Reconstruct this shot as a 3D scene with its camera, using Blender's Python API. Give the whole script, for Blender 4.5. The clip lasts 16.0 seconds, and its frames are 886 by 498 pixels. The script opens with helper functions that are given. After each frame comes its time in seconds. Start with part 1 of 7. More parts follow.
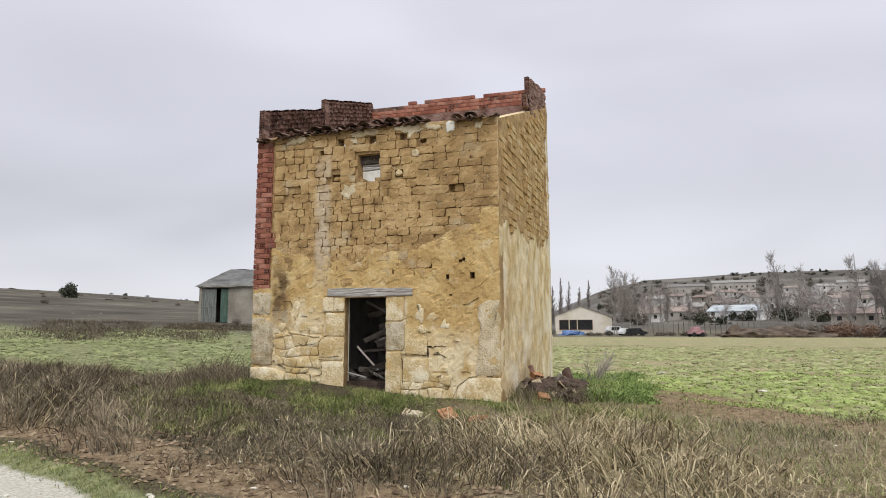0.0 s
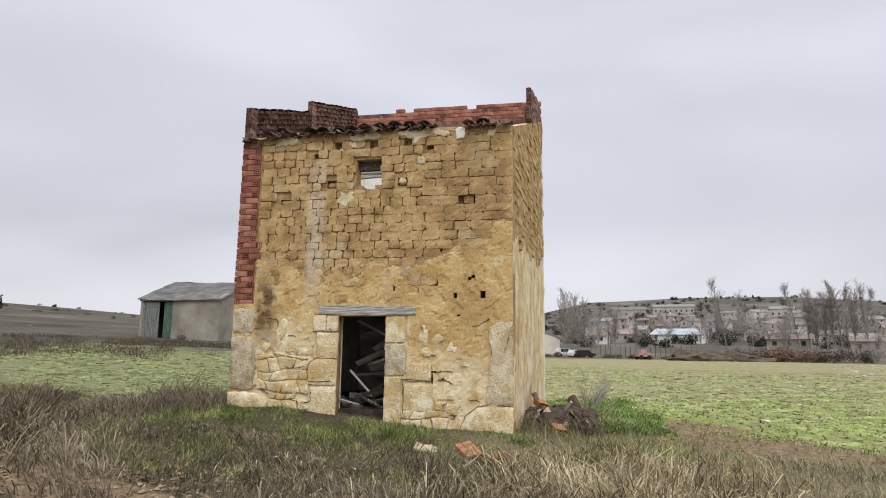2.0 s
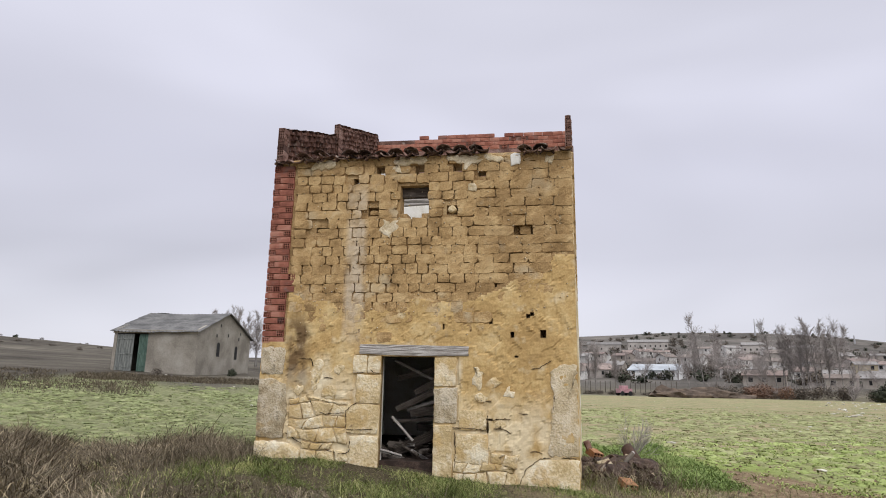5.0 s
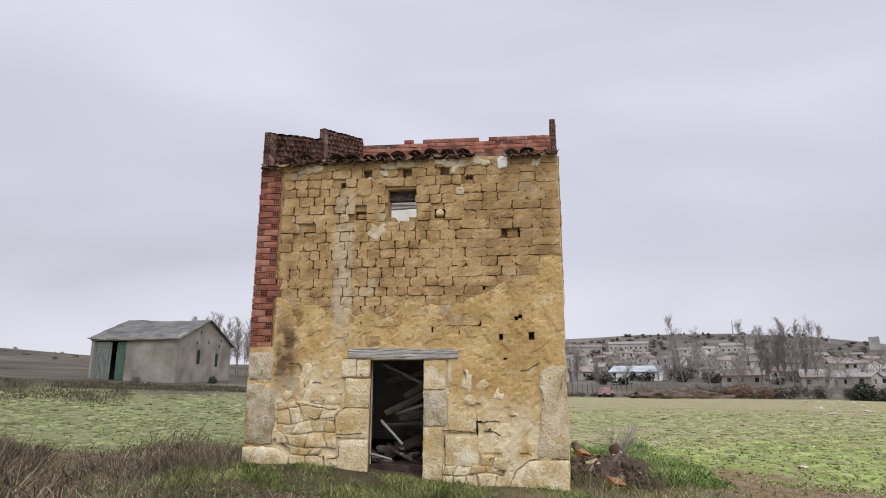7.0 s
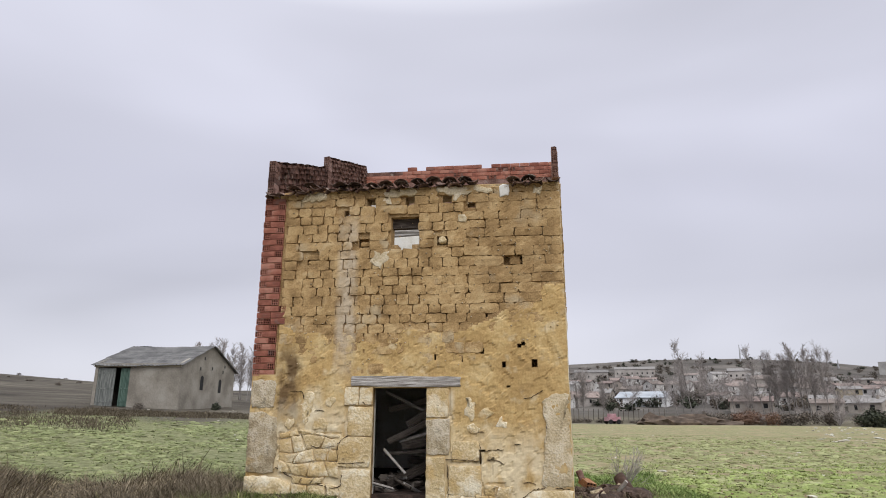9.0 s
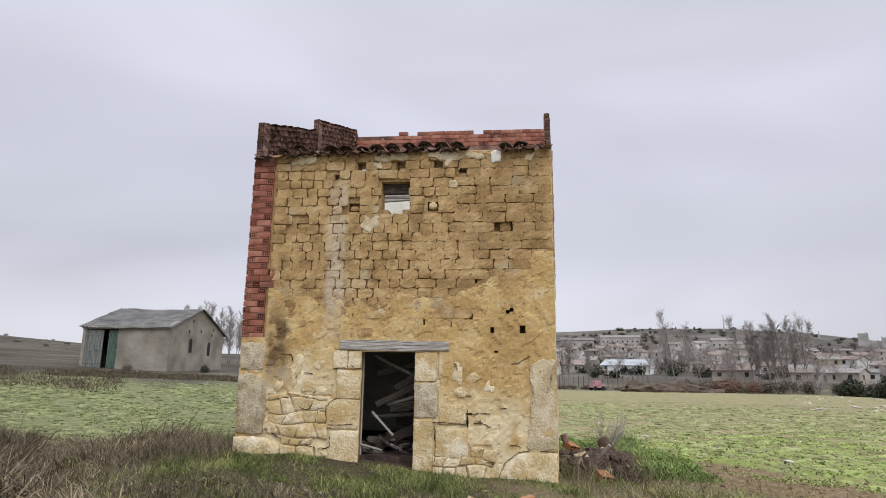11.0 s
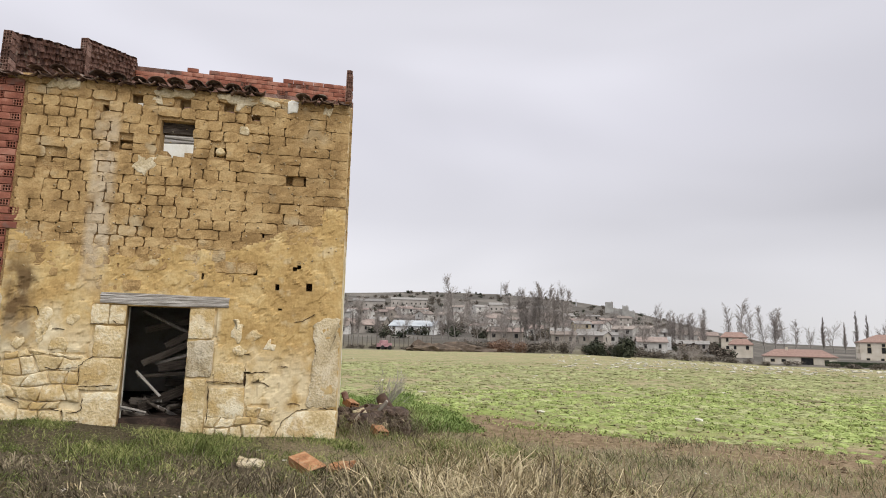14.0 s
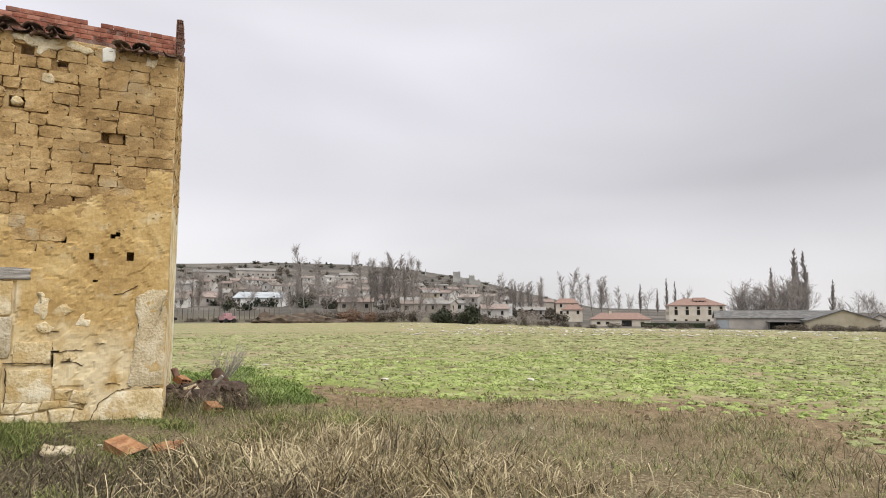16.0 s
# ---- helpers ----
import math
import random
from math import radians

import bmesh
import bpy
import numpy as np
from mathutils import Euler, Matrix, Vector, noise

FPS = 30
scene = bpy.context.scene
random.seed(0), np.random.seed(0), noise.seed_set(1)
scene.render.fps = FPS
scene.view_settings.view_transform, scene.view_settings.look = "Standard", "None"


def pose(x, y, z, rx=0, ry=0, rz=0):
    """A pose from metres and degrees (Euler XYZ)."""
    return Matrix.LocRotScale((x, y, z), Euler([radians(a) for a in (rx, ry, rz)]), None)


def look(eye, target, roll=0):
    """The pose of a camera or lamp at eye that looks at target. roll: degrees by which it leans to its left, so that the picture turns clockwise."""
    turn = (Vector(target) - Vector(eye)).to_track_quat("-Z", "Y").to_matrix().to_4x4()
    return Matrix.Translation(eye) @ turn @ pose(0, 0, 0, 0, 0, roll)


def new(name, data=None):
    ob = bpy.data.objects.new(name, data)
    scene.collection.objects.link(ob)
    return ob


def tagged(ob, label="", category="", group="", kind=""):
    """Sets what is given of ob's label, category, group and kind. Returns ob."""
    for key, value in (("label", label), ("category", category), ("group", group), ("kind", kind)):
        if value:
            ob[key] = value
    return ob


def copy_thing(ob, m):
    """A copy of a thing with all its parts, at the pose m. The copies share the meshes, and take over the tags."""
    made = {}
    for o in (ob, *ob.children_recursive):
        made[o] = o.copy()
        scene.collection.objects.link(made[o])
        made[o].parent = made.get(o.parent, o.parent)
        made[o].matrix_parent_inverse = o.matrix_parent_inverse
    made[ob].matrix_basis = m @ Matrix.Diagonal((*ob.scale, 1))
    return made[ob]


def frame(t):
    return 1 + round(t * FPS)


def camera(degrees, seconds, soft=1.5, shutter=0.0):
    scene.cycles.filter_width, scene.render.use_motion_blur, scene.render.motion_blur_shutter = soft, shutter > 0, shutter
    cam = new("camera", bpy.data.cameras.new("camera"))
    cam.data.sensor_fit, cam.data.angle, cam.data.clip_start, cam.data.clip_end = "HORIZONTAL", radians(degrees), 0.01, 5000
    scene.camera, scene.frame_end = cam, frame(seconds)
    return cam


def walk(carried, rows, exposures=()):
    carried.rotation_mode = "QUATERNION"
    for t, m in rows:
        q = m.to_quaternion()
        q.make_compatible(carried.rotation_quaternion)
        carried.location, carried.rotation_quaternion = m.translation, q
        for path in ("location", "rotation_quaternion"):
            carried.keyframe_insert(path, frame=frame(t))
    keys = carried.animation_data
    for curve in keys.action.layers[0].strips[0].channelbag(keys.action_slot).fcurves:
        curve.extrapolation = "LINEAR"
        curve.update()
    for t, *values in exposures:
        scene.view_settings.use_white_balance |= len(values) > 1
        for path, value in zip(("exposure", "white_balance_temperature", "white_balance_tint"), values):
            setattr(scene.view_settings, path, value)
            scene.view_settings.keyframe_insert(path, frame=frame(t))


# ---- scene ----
cam = camera(71.4, 16.0, soft=0.95)
PATH = [
    (0, (0.055, -0.229, 1.393), (-0.405, 1.701, 1.648), -0.2),
    (0.5, (-0.207, 0.004, 1.388), (-0.647, 1.935, 1.669), 0.2),
    (1, (-0.472, 0.196, 1.44), (-0.88, 2.129, 1.75), 0.5),
    (1.5, (-0.847, 0.339, 1.452), (-1.185, 2.284, 1.773), 0.4),
    (2, (-1.15, 0.471, 1.463), (-1.442, 2.424, 1.778), 0.7),
    (2.5, (-1.399, 0.672, 1.496), (-1.682, 2.62, 1.853), 0.9),
    (3, (-1.669, 0.771, 1.528), (-1.918, 2.721, 1.898), 0.6),
    (3.5, (-1.955, 0.793, 1.536), (-2.182, 2.749, 1.885), 0.7),
    (4, (-2.16, 0.921, 1.524), (-2.427, 2.87, 1.887), 1.7),
    (4.5, (-2.374, 1.096, 1.576), (-2.653, 3.035, 1.98), 1.8),
    (5, (-2.521, 1.152, 1.601), (-2.73, 3.096, 2.022), 1.0),
    (5.2, (-2.553, 1.191, 1.611), (-2.733, 3.138, 2.033), 0.6),
    (7.5, (-2.626, 1.093, 1.573), (-2.774, 3.037, 2.021), 0.2),
    (8, (-2.607, 1.076, 1.596), (-2.766, 3.008, 2.089), 0.1),
    (8.2, (-2.586, 1.054, 1.607), (-2.747, 2.98, 2.123), 0.1),
    (10.3, (-2.605, 1.072, 1.603), (-2.755, 3.012, 2.066), 0.5),
    (10.5, (-2.603, 1.074, 1.603), (-2.749, 3.018, 2.046), 0.6),
    (11, (-2.602, 1.078, 1.59), (-2.731, 3.031, 1.999), 0.8),
    (11.5, (-2.606, 1.088, 1.59), (-2.694, 3.049, 1.975), 1.1),
    (12, (-2.603, 1.101, 1.589), (-2.624, 3.067, 1.958), 1.4),
    (12.5, (-2.588, 1.102, 1.589), (-2.507, 3.069, 1.944), 1.6),
    (13, (-2.564, 1.101, 1.59), (-2.349, 3.06, 1.928), 1.6),
    (13.5, (-2.544, 1.105, 1.595), (-2.176, 3.045, 1.911), 1.5),
    (14, (-2.501, 1.14, 1.583), (-1.981, 3.049, 1.878), 1.3),
    (14.5, (-2.475, 1.128, 1.585), (-1.809, 2.995, 1.854), 1.0),
    (15, (-2.427, 1.128, 1.584), (-1.636, 2.948, 1.831), 0.7),
    (15.5, (-2.388, 1.113, 1.576), (-1.494, 2.888, 1.8), 0.3),
    (16, (-2.346, 1.158, 1.569), (-1.378, 2.896, 1.774), 0.0),
]
walk(cam, [(t, look(eye, target, roll)) for t, eye, target, roll in PATH], [(0, 0.03, 6580, 7), (2.5, 0.03, 6550, 7), (5.0, 0.0, 6450, 10), (8.0, -0.05, 6400, 10), (10.5, -0.06, 6420, 9), (11.5, 0.0, 6430, 9), (13.0, 0.06, 6650, 8), (16.0, 0.18, 6900, 7)])

# ---- world, sun ----
def build_world():
    w = bpy.data.worlds.new("overcast_sky")
    scene.world = w
    w.use_nodes = True
    nt = w.node_tree
    nt.nodes.clear()
    N, L = nt.nodes.new, nt.links.new
    out, bg = N("ShaderNodeOutputWorld"), N("ShaderNodeBackground")
    tc, sep = N("ShaderNodeTexCoord"), N("ShaderNodeSeparateXYZ")
    L(tc.outputs["Generated"], sep.inputs[0])
    sky = N("ShaderNodeTexSky")
    sky.sky_type, sky.sun_disc = "NISHITA", False
    sky.sun_elevation, sky.sun_rotation = radians(38), radians(150)
    # cloud deck: brightness by height above the horizon, as an overcast sky has it
    deck = N("ShaderNodeValToRGB")
    e = deck.color_ramp.elements
    e[0].position, e[0].color = 0.0, (0.80, 0.80, 0.86, 1)
    e[1].position, e[1].color = 1.0, (2.5, 2.5, 2.55, 1)
    for pos, c in ((0.06, (0.79, 0.79, 0.87, 1)), (0.19, (0.67, 0.67, 0.76, 1)), (0.33, (0.70, 0.70, 0.81, 1)), (0.58, (0.80, 0.80, 0.91, 1)), (0.72, (1.6, 1.6, 1.66, 1))):
        n = e.new(pos)
        n.color = c
    L(sep.outputs[2], deck.inputs[0])
    # long streaks of cloud
    mp = N("ShaderNodeMapping")
    mp.inputs["Scale"].default_value = (1.1, 1.1, 3.2)
    L(tc.outputs["Generated"], mp.inputs[0])
    n1 = N("ShaderNodeTexNoise")
    n1.inputs["Scale"].default_value, n1.inputs["Detail"].default_value, n1.inputs["Roughness"].default_value = 1.3, 2.5, 0.45
    n1.inputs["Distortion"].default_value = 0.4
    L(mp.outputs[0], n1.inputs[0])
    rr = N("ShaderNodeMapRange")
    rr.inputs[1].default_value, rr.inputs[2].default_value = 0.3, 0.72
    rr.inputs[3].default_value, rr.inputs[4].default_value = 0.82, 1.12
    L(n1.outputs[0], rr.inputs[0])
    mul = N("ShaderNodeVectorMath")
    mul.operation = "SCALE"
    L(deck.outputs[0], mul.inputs[0])
    # the deck is thinner towards the sun's side of the valley, thicker to the east
    side = N("ShaderNodeMapRange")
    side.inputs[1].default_value, side.inputs[2].default_value = 0.1, 0.9
    side.inputs[3].default_value, side.inputs[4].default_value = 1.0, 0.90
    L(sep.outputs[0], side.inputs[0])
    both = N("ShaderNodeMath")
    both.operation = "MULTIPLY"
    L(rr.outputs[0], both.inputs[0])
    L(side.outputs[0], both.inputs[1])
    L(both.outputs[0], mul.inputs["Scale"])
    sc = N("ShaderNodeVectorMath")
    sc.operation = "SCALE"
    sc.inputs["Scale"].default_value = 0.06
    L(sky.outputs[0], sc.inputs[0])
    mix = N("ShaderNodeMix")
    mix.data_type = "RGBA"
    mix.inputs[0].default_value = 0.93
    L(sc.outputs[0], mix.inputs[6])
    L(mul.outputs[0], mix.inputs[7])
    L(mix.outputs[2], bg.inputs[0])
    bg.inputs[1].default_value = SKY
    L(bg.outputs[0], out.inputs[0])


SKY = 1.0
build_world()
sun_data = bpy.data.lights.new("sun", "SUN")
sun_data.energy, sun_data.angle, sun_data.color = 1.3, radians(40), (1.0, 0.97, 0.92)
sun = new("sun", sun_data)
sun.matrix_world = look((14, -22, 24), (0, 4, 0))

# ---- materials ----
def material(name, stops, scale=3.0, fine=40.0, rough=0.9, bump=0.4, bump_dist=0.02, detail=6.0, rand=0.0, island=0.0, stretch=(1, 1, 1), stain=None, metallic=0.0, fine_amt=0.35, coords="Object", spec=0.3):
    """A surface of mottled colour at two scales. stops: list of (position, rgb). stain: (rgb, scale, threshold, amount)."""
    m = bpy.data.materials.new(name)
    m.use_nodes = True
    nt = m.node_tree
    N, L = nt.nodes.new, nt.links.new
    b = nt.nodes["Principled BSDF"]
    b.inputs["Roughness"].default_value = rough
    b.inputs["Metallic"].default_value = metallic
    b.inputs["Specular IOR Level"].default_value = spec
    geo, tc = N("ShaderNodeNewGeometry"), N("ShaderNodeTexCoord")
    mp = N("ShaderNodeMapping")
    mp.inputs["Scale"].default_value = stretch
    L(geo.outputs["Position"] if coords == "World" else tc.outputs["Object"], mp.inputs[0])
    src = mp.outputs[0]
    if coords == "Object":
        oi = N("ShaderNodeObjectInfo")
        ad = N("ShaderNodeVectorMath")
        ad.operation = "MULTIPLY_ADD"
        L(oi.outputs["Random"], ad.inputs[0])
        ad.inputs[1].default_value = (37.0, 19.0, 53.0)
        L(mp.outputs[0], ad.inputs[2])
        src = ad.outputs[0]
    n1, n2 = N("ShaderNodeTexNoise"), N("ShaderNodeTexNoise")
    n1.inputs["Scale"].default_value, n1.inputs["Detail"].default_value = scale, detail
    n2.inputs["Scale"].default_value, n2.inputs["Detail"].default_value = fine, 4.0
    L(src, n1.inputs[0])
    L(src, n2.inputs[0])
    mx = N("ShaderNodeMath")
    mx.operation = "MULTIPLY_ADD"
    L(n2.outputs[0], mx.inputs[0])
    mx.inputs[1].default_value = fine_amt
    sub = N("ShaderNodeMath")
    sub.operation = "SUBTRACT"
    L(n1.outputs[0], sub.inputs[0])
    sub.inputs[1].default_value = fine_amt * 0.5
    L(sub.outputs[0], mx.inputs[2])
    val = mx.outputs[0]
    if rand or island:
        oi2 = N("ShaderNodeObjectInfo")
        r = N("ShaderNodeMath")
        r.operation = "MULTIPLY_ADD"
        L(oi2.outputs["Random"] if rand else geo.outputs["Random Per Island"], r.inputs[0])
        r.inputs[1].default_value = rand or island
        s2 = N("ShaderNodeMath")
        s2.operation = "SUBTRACT"
        L(val, s2.inputs[0])
        s2.inputs[1].default_value = (rand or island) * 0.5
        L(s2.outputs[0], r.inputs[2])
        val = r.outputs[0]
    ramp = N("ShaderNodeValToRGB")
    e = ramp.color_ramp.elements
    e[0].position, e[0].color = stops[0][0], (*stops[0][1], 1)
    e[1].position, e[1].color = stops[-1][0], (*stops[-1][1], 1)
    for p, c in stops[1:-1]:
        n = e.new(p)
        n.color = (*c, 1)
    L(val, ramp.inputs[0])
    col = ramp.outputs[0]
    for st in (stain or []):
        rgb, ssc, thr, amt = st
        n3 = N("ShaderNodeTexNoise")
        n3.inputs["Scale"].default_value, n3.inputs["Detail"].default_value = ssc, 5.0
        off = N("ShaderNodeVectorMath")
        off.inputs[1].default_value = (ssc * 3.1, 7.7, rgb[0] * 40)
        L(src, off.inputs[0])
        L(off.outputs[0], n3.inputs[0])
        mr = N("ShaderNodeMapRange")
        mr.inputs[1].default_value, mr.inputs[2].default_value = thr, thr + 0.09
        mr.inputs[3].default_value, mr.inputs[4].default_value = 0.0, amt
        L(n3.outputs[0], mr.inputs[0])
        mm = N("ShaderNodeMix")
        mm.data_type = "RGBA"
        L(mr.outputs[0], mm.inputs[0])
        L(col, mm.inputs[6])
        mm.inputs[7].default_value = (*rgb, 1)
        col = mm.outputs[2]
    L(col, b.inputs["Base Color"])
    if bump:
        bp = N("ShaderNodeBump")
        bp.inputs["Strength"].default_value, bp.inputs["Distance"].default_value = bump, bump_dist
        L(mx.outputs[0], bp.inputs["Height"])
        L(bp.outputs[0], b.inputs["Normal"])
    return m


def three(a, b, c, lo=0.32, hi=0.68):
    return [(lo, a), (0.5, b), (hi, c)]


M_ADOBE = material("adobe", three((0.285, 0.182, 0.08), (0.43, 0.285, 0.131), (0.545, 0.39, 0.20)), 4, 40, 0.95, 0.9, 0.02, rand=0.16, fine_amt=0.5, coords="World", stain=[((0.55, 0.46, 0.31), 2.2, 0.60, 0.6), ((0.24, 0.15, 0.07), 3.0, 0.62, 0.45)])
M_BED = material("mud_mortar", three((0.26, 0.165, 0.075), (0.385, 0.253, 0.118), (0.48, 0.345, 0.18)), 5, 45, 0.95, 1.0, 0.03, coords="World", fine_amt=0.6)
M_PLASTER = material("ochre_render", three((0.41, 0.268, 0.108), (0.54, 0.372, 0.16), (0.64, 0.49, 0.255)), 2.3, 30, 0.93, 0.6, 0.015, coords="World", fine_amt=0.42,
                     stain=[((0.70, 0.585, 0.38), 3.1, 0.59, 0.7), ((0.36, 0.24, 0.11), 1.5, 0.58, 0.5), ((0.45, 0.36, 0.23), 6.0, 0.62, 0.4), ((0.20, 0.13, 0.06), 13.0, 0.68, 0.6)])
M_STONE = material("limestone", three((0.51, 0.385, 0.20), (0.70, 0.57, 0.355), (0.81, 0.73, 0.56)), 3.5, 28, 0.92, 1.0, 0.03, rand=0.22, fine_amt=0.5, coords="World", stain=[((0.53, 0.365, 0.155), 2.4, 0.52, 0.75), ((0.78, 0.70, 0.54), 4.0, 0.60, 0.6), ((0.20, 0.14, 0.08), 12.0, 0.67, 0.7)])
M_GREYST = material("grey_limestone", three((0.31, 0.245, 0.15), (0.47, 0.39, 0.265), (0.60, 0.525, 0.40)), 6, 40, 0.92, 1.0, 0.03, rand=0.15, fine_amt=0.6, stain=[((0.46, 0.32, 0.14), 4.0, 0.56, 0.6), ((0.20, 0.17, 0.12), 9.0, 0.62, 0.6)])
M_SIDE = material("weathered_side_render", three((0.45, 0.325, 0.16), (0.60, 0.465, 0.265), (0.73, 0.63, 0.45)), 3.4, 28, 0.93, 0.8, 0.025, coords="World", stretch=(1, 1, 0.7),
                  stain=[((0.72, 0.65, 0.52), 1.5, 0.54, 0.6), ((0.32, 0.22, 0.11), 2.2, 0.60, 0.6), ((0.12, 0.09, 0.06), 9.0, 0.70, 0.7)])
M_WHITE = material("old_whitewash", three((0.62, 0.59, 0.52), (0.74, 0.72, 0.66), (0.80, 0.79, 0.75)), 2.5, 30, 0.9, 0.4, 0.01, coords="World", stain=[((0.42, 0.36, 0.27), 2.4, 0.62, 0.6)])
M_BRICK = material("hollow_red_brick", three((0.21, 0.075, 0.052), (0.31, 0.118, 0.080), (0.40, 0.19, 0.138)), 6, 70, 0.88, 0.5, 0.006, rand=0.3, stain=[((0.20, 0.13, 0.11), 5.0, 0.62, 0.6)])
M_BRICKOLD = material("mortar_smeared_brick", three((0.08, 0.043, 0.034), (0.165, 0.088, 0.068), (0.28, 0.175, 0.145)), 5, 40, 0.93, 1.0, 0.02, rand=0.3, stain=[((0.33, 0.28, 0.24), 6.0, 0.60, 0.6)])
# near-black in place of clay: the shade inside a brick's cells
M_HOLE = material("brick_cell_shade", three((0.008, 0.004, 0.003), (0.013, 0.006, 0.005), (0.02, 0.01, 0.008)), 6, 70, 0.95, 0.0)
M_TILE = material("old_clay_tile", three((0.07, 0.042, 0.033), (0.15, 0.092, 0.072), (0.29, 0.205, 0.165)), 5, 50, 0.9, 0.6, 0.008, rand=0.35, stain=[((0.46, 0.43, 0.38), 7.0, 0.60, 0.75), ((0.05, 0.042, 0.036), 4.0, 0.58, 0.7)])
M_OLDWOOD = material("weathered_grey_timber", three((0.26, 0.235, 0.21), (0.40, 0.375, 0.35), (0.52, 0.50, 0.48)), 6, 60, 0.85, 0.8, 0.01, rand=0.12, stretch=(1.0, 12.0, 12.0))
# old timber, darkened so that the hut's indoor shade is in its colour
M_DARKWOOD = material("shaded_rotting_timber", three((0.04, 0.031, 0.025), (0.085, 0.07, 0.058), (0.17, 0.145, 0.125)), 6, 60, 0.9, 0.8, 0.01, rand=0.4, stretch=(1.0, 12.0, 12.0))
M_ORANGE = material("broken_orange_tile", three((0.22, 0.10, 0.05), (0.36, 0.175, 0.085), (0.48, 0.29, 0.17)), 8, 60, 0.88, 0.6, 0.01, stain=[((0.34, 0.24, 0.15), 9.0, 0.60, 0.6)])
M_RUBBLE = material("burnt_rubble_dark_earth", three((0.035, 0.025, 0.02), (0.075, 0.05, 0.04), (0.14, 0.10, 0.08)), 8, 60, 0.95, 0.8, 0.02, rand=0.3)
M_DAMP = material("damp_stained_render", three((0.16, 0.10, 0.05), (0.25, 0.165, 0.085), (0.36, 0.26, 0.14)), 5, 40, 0.93, 0.9, 0.02, fine_amt=0.6, stain=[((0.44, 0.31, 0.14), 3.5, 0.52, 0.8)])
M_PALE = material("pale_lime_render", three((0.45, 0.36, 0.22), (0.60, 0.50, 0.335), (0.72, 0.64, 0.485)), 4, 34, 0.93, 1.0, 0.03, fine_amt=0.6, coords="World", stain=[((0.50, 0.36, 0.17), 7.0, 0.58, 0.55)])


def streak(m, x0, x1, rgb, amt, z0, z1):
    """A run of colour down the front between x0 and x1, fading out above z1 and below z0; the pale runs are washed
    lime.
    """
    nt = m.node_tree
    N, L = nt.nodes.new, nt.links.new
    b = nt.nodes["Principled BSDF"]
    old = b.inputs["Base Color"].links[0].from_socket
    geo, sep, n, mp = N("ShaderNodeNewGeometry"), N("ShaderNodeSeparateXYZ"), N("ShaderNodeTexNoise"), N("ShaderNodeMapping")
    L(geo.outputs["Position"], sep.inputs[0])
    L(geo.outputs["Position"], mp.inputs[0])
    mp.inputs["Scale"].default_value = (5.0, 1.0, 3.2)
    n.inputs["Scale"].default_value, n.inputs["Detail"].default_value = 1.0, 5.0
    L(mp.outputs[0], n.inputs[0])
    last = n.outputs[0]
    ms = N("ShaderNodeMapRange")
    ms.inputs[1].default_value, ms.inputs[2].default_value = 0.30, 0.56
    L(last, ms.inputs[0])
    last = ms.outputs[0]
    mid, zmid = (x0 + x1) / 2, (z0 + z1) / 2
    for sock, c, half in ((0, mid, (x1 - x0) / 2), (2, zmid, (z1 - z0) / 2)):
        sub, ab, mr, mul = N("ShaderNodeMath"), N("ShaderNodeMath"), N("ShaderNodeMapRange"), N("ShaderNodeMath")
        sub.operation, ab.operation, mul.operation = "SUBTRACT", "ABSOLUTE", "MULTIPLY"
        L(sep.outputs[sock], sub.inputs[0])
        sub.inputs[1].default_value = c
        L(sub.outputs[0], ab.inputs[0])
        mr.inputs[1].default_value, mr.inputs[2].default_value = half, half * 0.55
        L(ab.outputs[0], mr.inputs[0])
        L(mr.outputs[0], mul.inputs[0])
        L(last, mul.inputs[1])
        last = mul.outputs[0]
    k = N("ShaderNodeMath")
    k.operation = "MULTIPLY"
    L(last, k.inputs[0])
    k.inputs[1].default_value = amt
    mix = N("ShaderNodeMix")
    mix.data_type = "RGBA"
    L(k.outputs[0], mix.inputs[0])
    L(old, mix.inputs[6])
    mix.inputs[7].default_value = (*rgb, 1)
    L(mix.outputs[2], b.inputs["Base Color"])


for m in (M_ADOBE, M_PLASTER):
    streak(m, -5.18, -4.78, (0.56, 0.47, 0.35), 0.8, 1.9, 5.1)
    streak(m, -6.10, -5.62, (0.14, 0.085, 0.04), 0.95, 1.0, 2.8)
    streak(m, -3.45, -3.20, (0.72, 0.63, 0.45), 0.8, 1.3, 2.0)
    streak(m, -5.62, -5.25, (0.74, 0.65, 0.47), 0.85, 0.9, 2.05)

# darker brown over the upper right of the adobe
streak(M_ADOBE, -3.1, -1.45, (0.27, 0.17, 0.075), 0.55, 3.3, 5.5)
streak(M_PLASTER, -6.4, -4.3, (0.78, 0.68, 0.48), 0.85, -0.4, 1.85)
streak(M_PLASTER, -3.6, -1.5, (0.77, 0.66, 0.45), 0.8, -0.6, 1.5)

# ---- ground ----
def smooth(a, b, v):
    t = np.clip((v - a) / (b - a), 0, 1)
    return t * t * (3 - 2 * t)


RIDGE_AZ = (-180, -100, -70, -50, -38, -28, -10, -3, 1, 5, 13, 20.7, 27, 31.5, 36, 43, 55, 90, 180)
RIDGE_EL = (0.00, 0.03, 0.055, 0.058, 0.050, 0.042, 0.03, 0.03, 0.062, 0.079, 0.083, 0.079, 0.069, 0.058, 0.04, 0.014, 0.008, 0.00, 0.00)


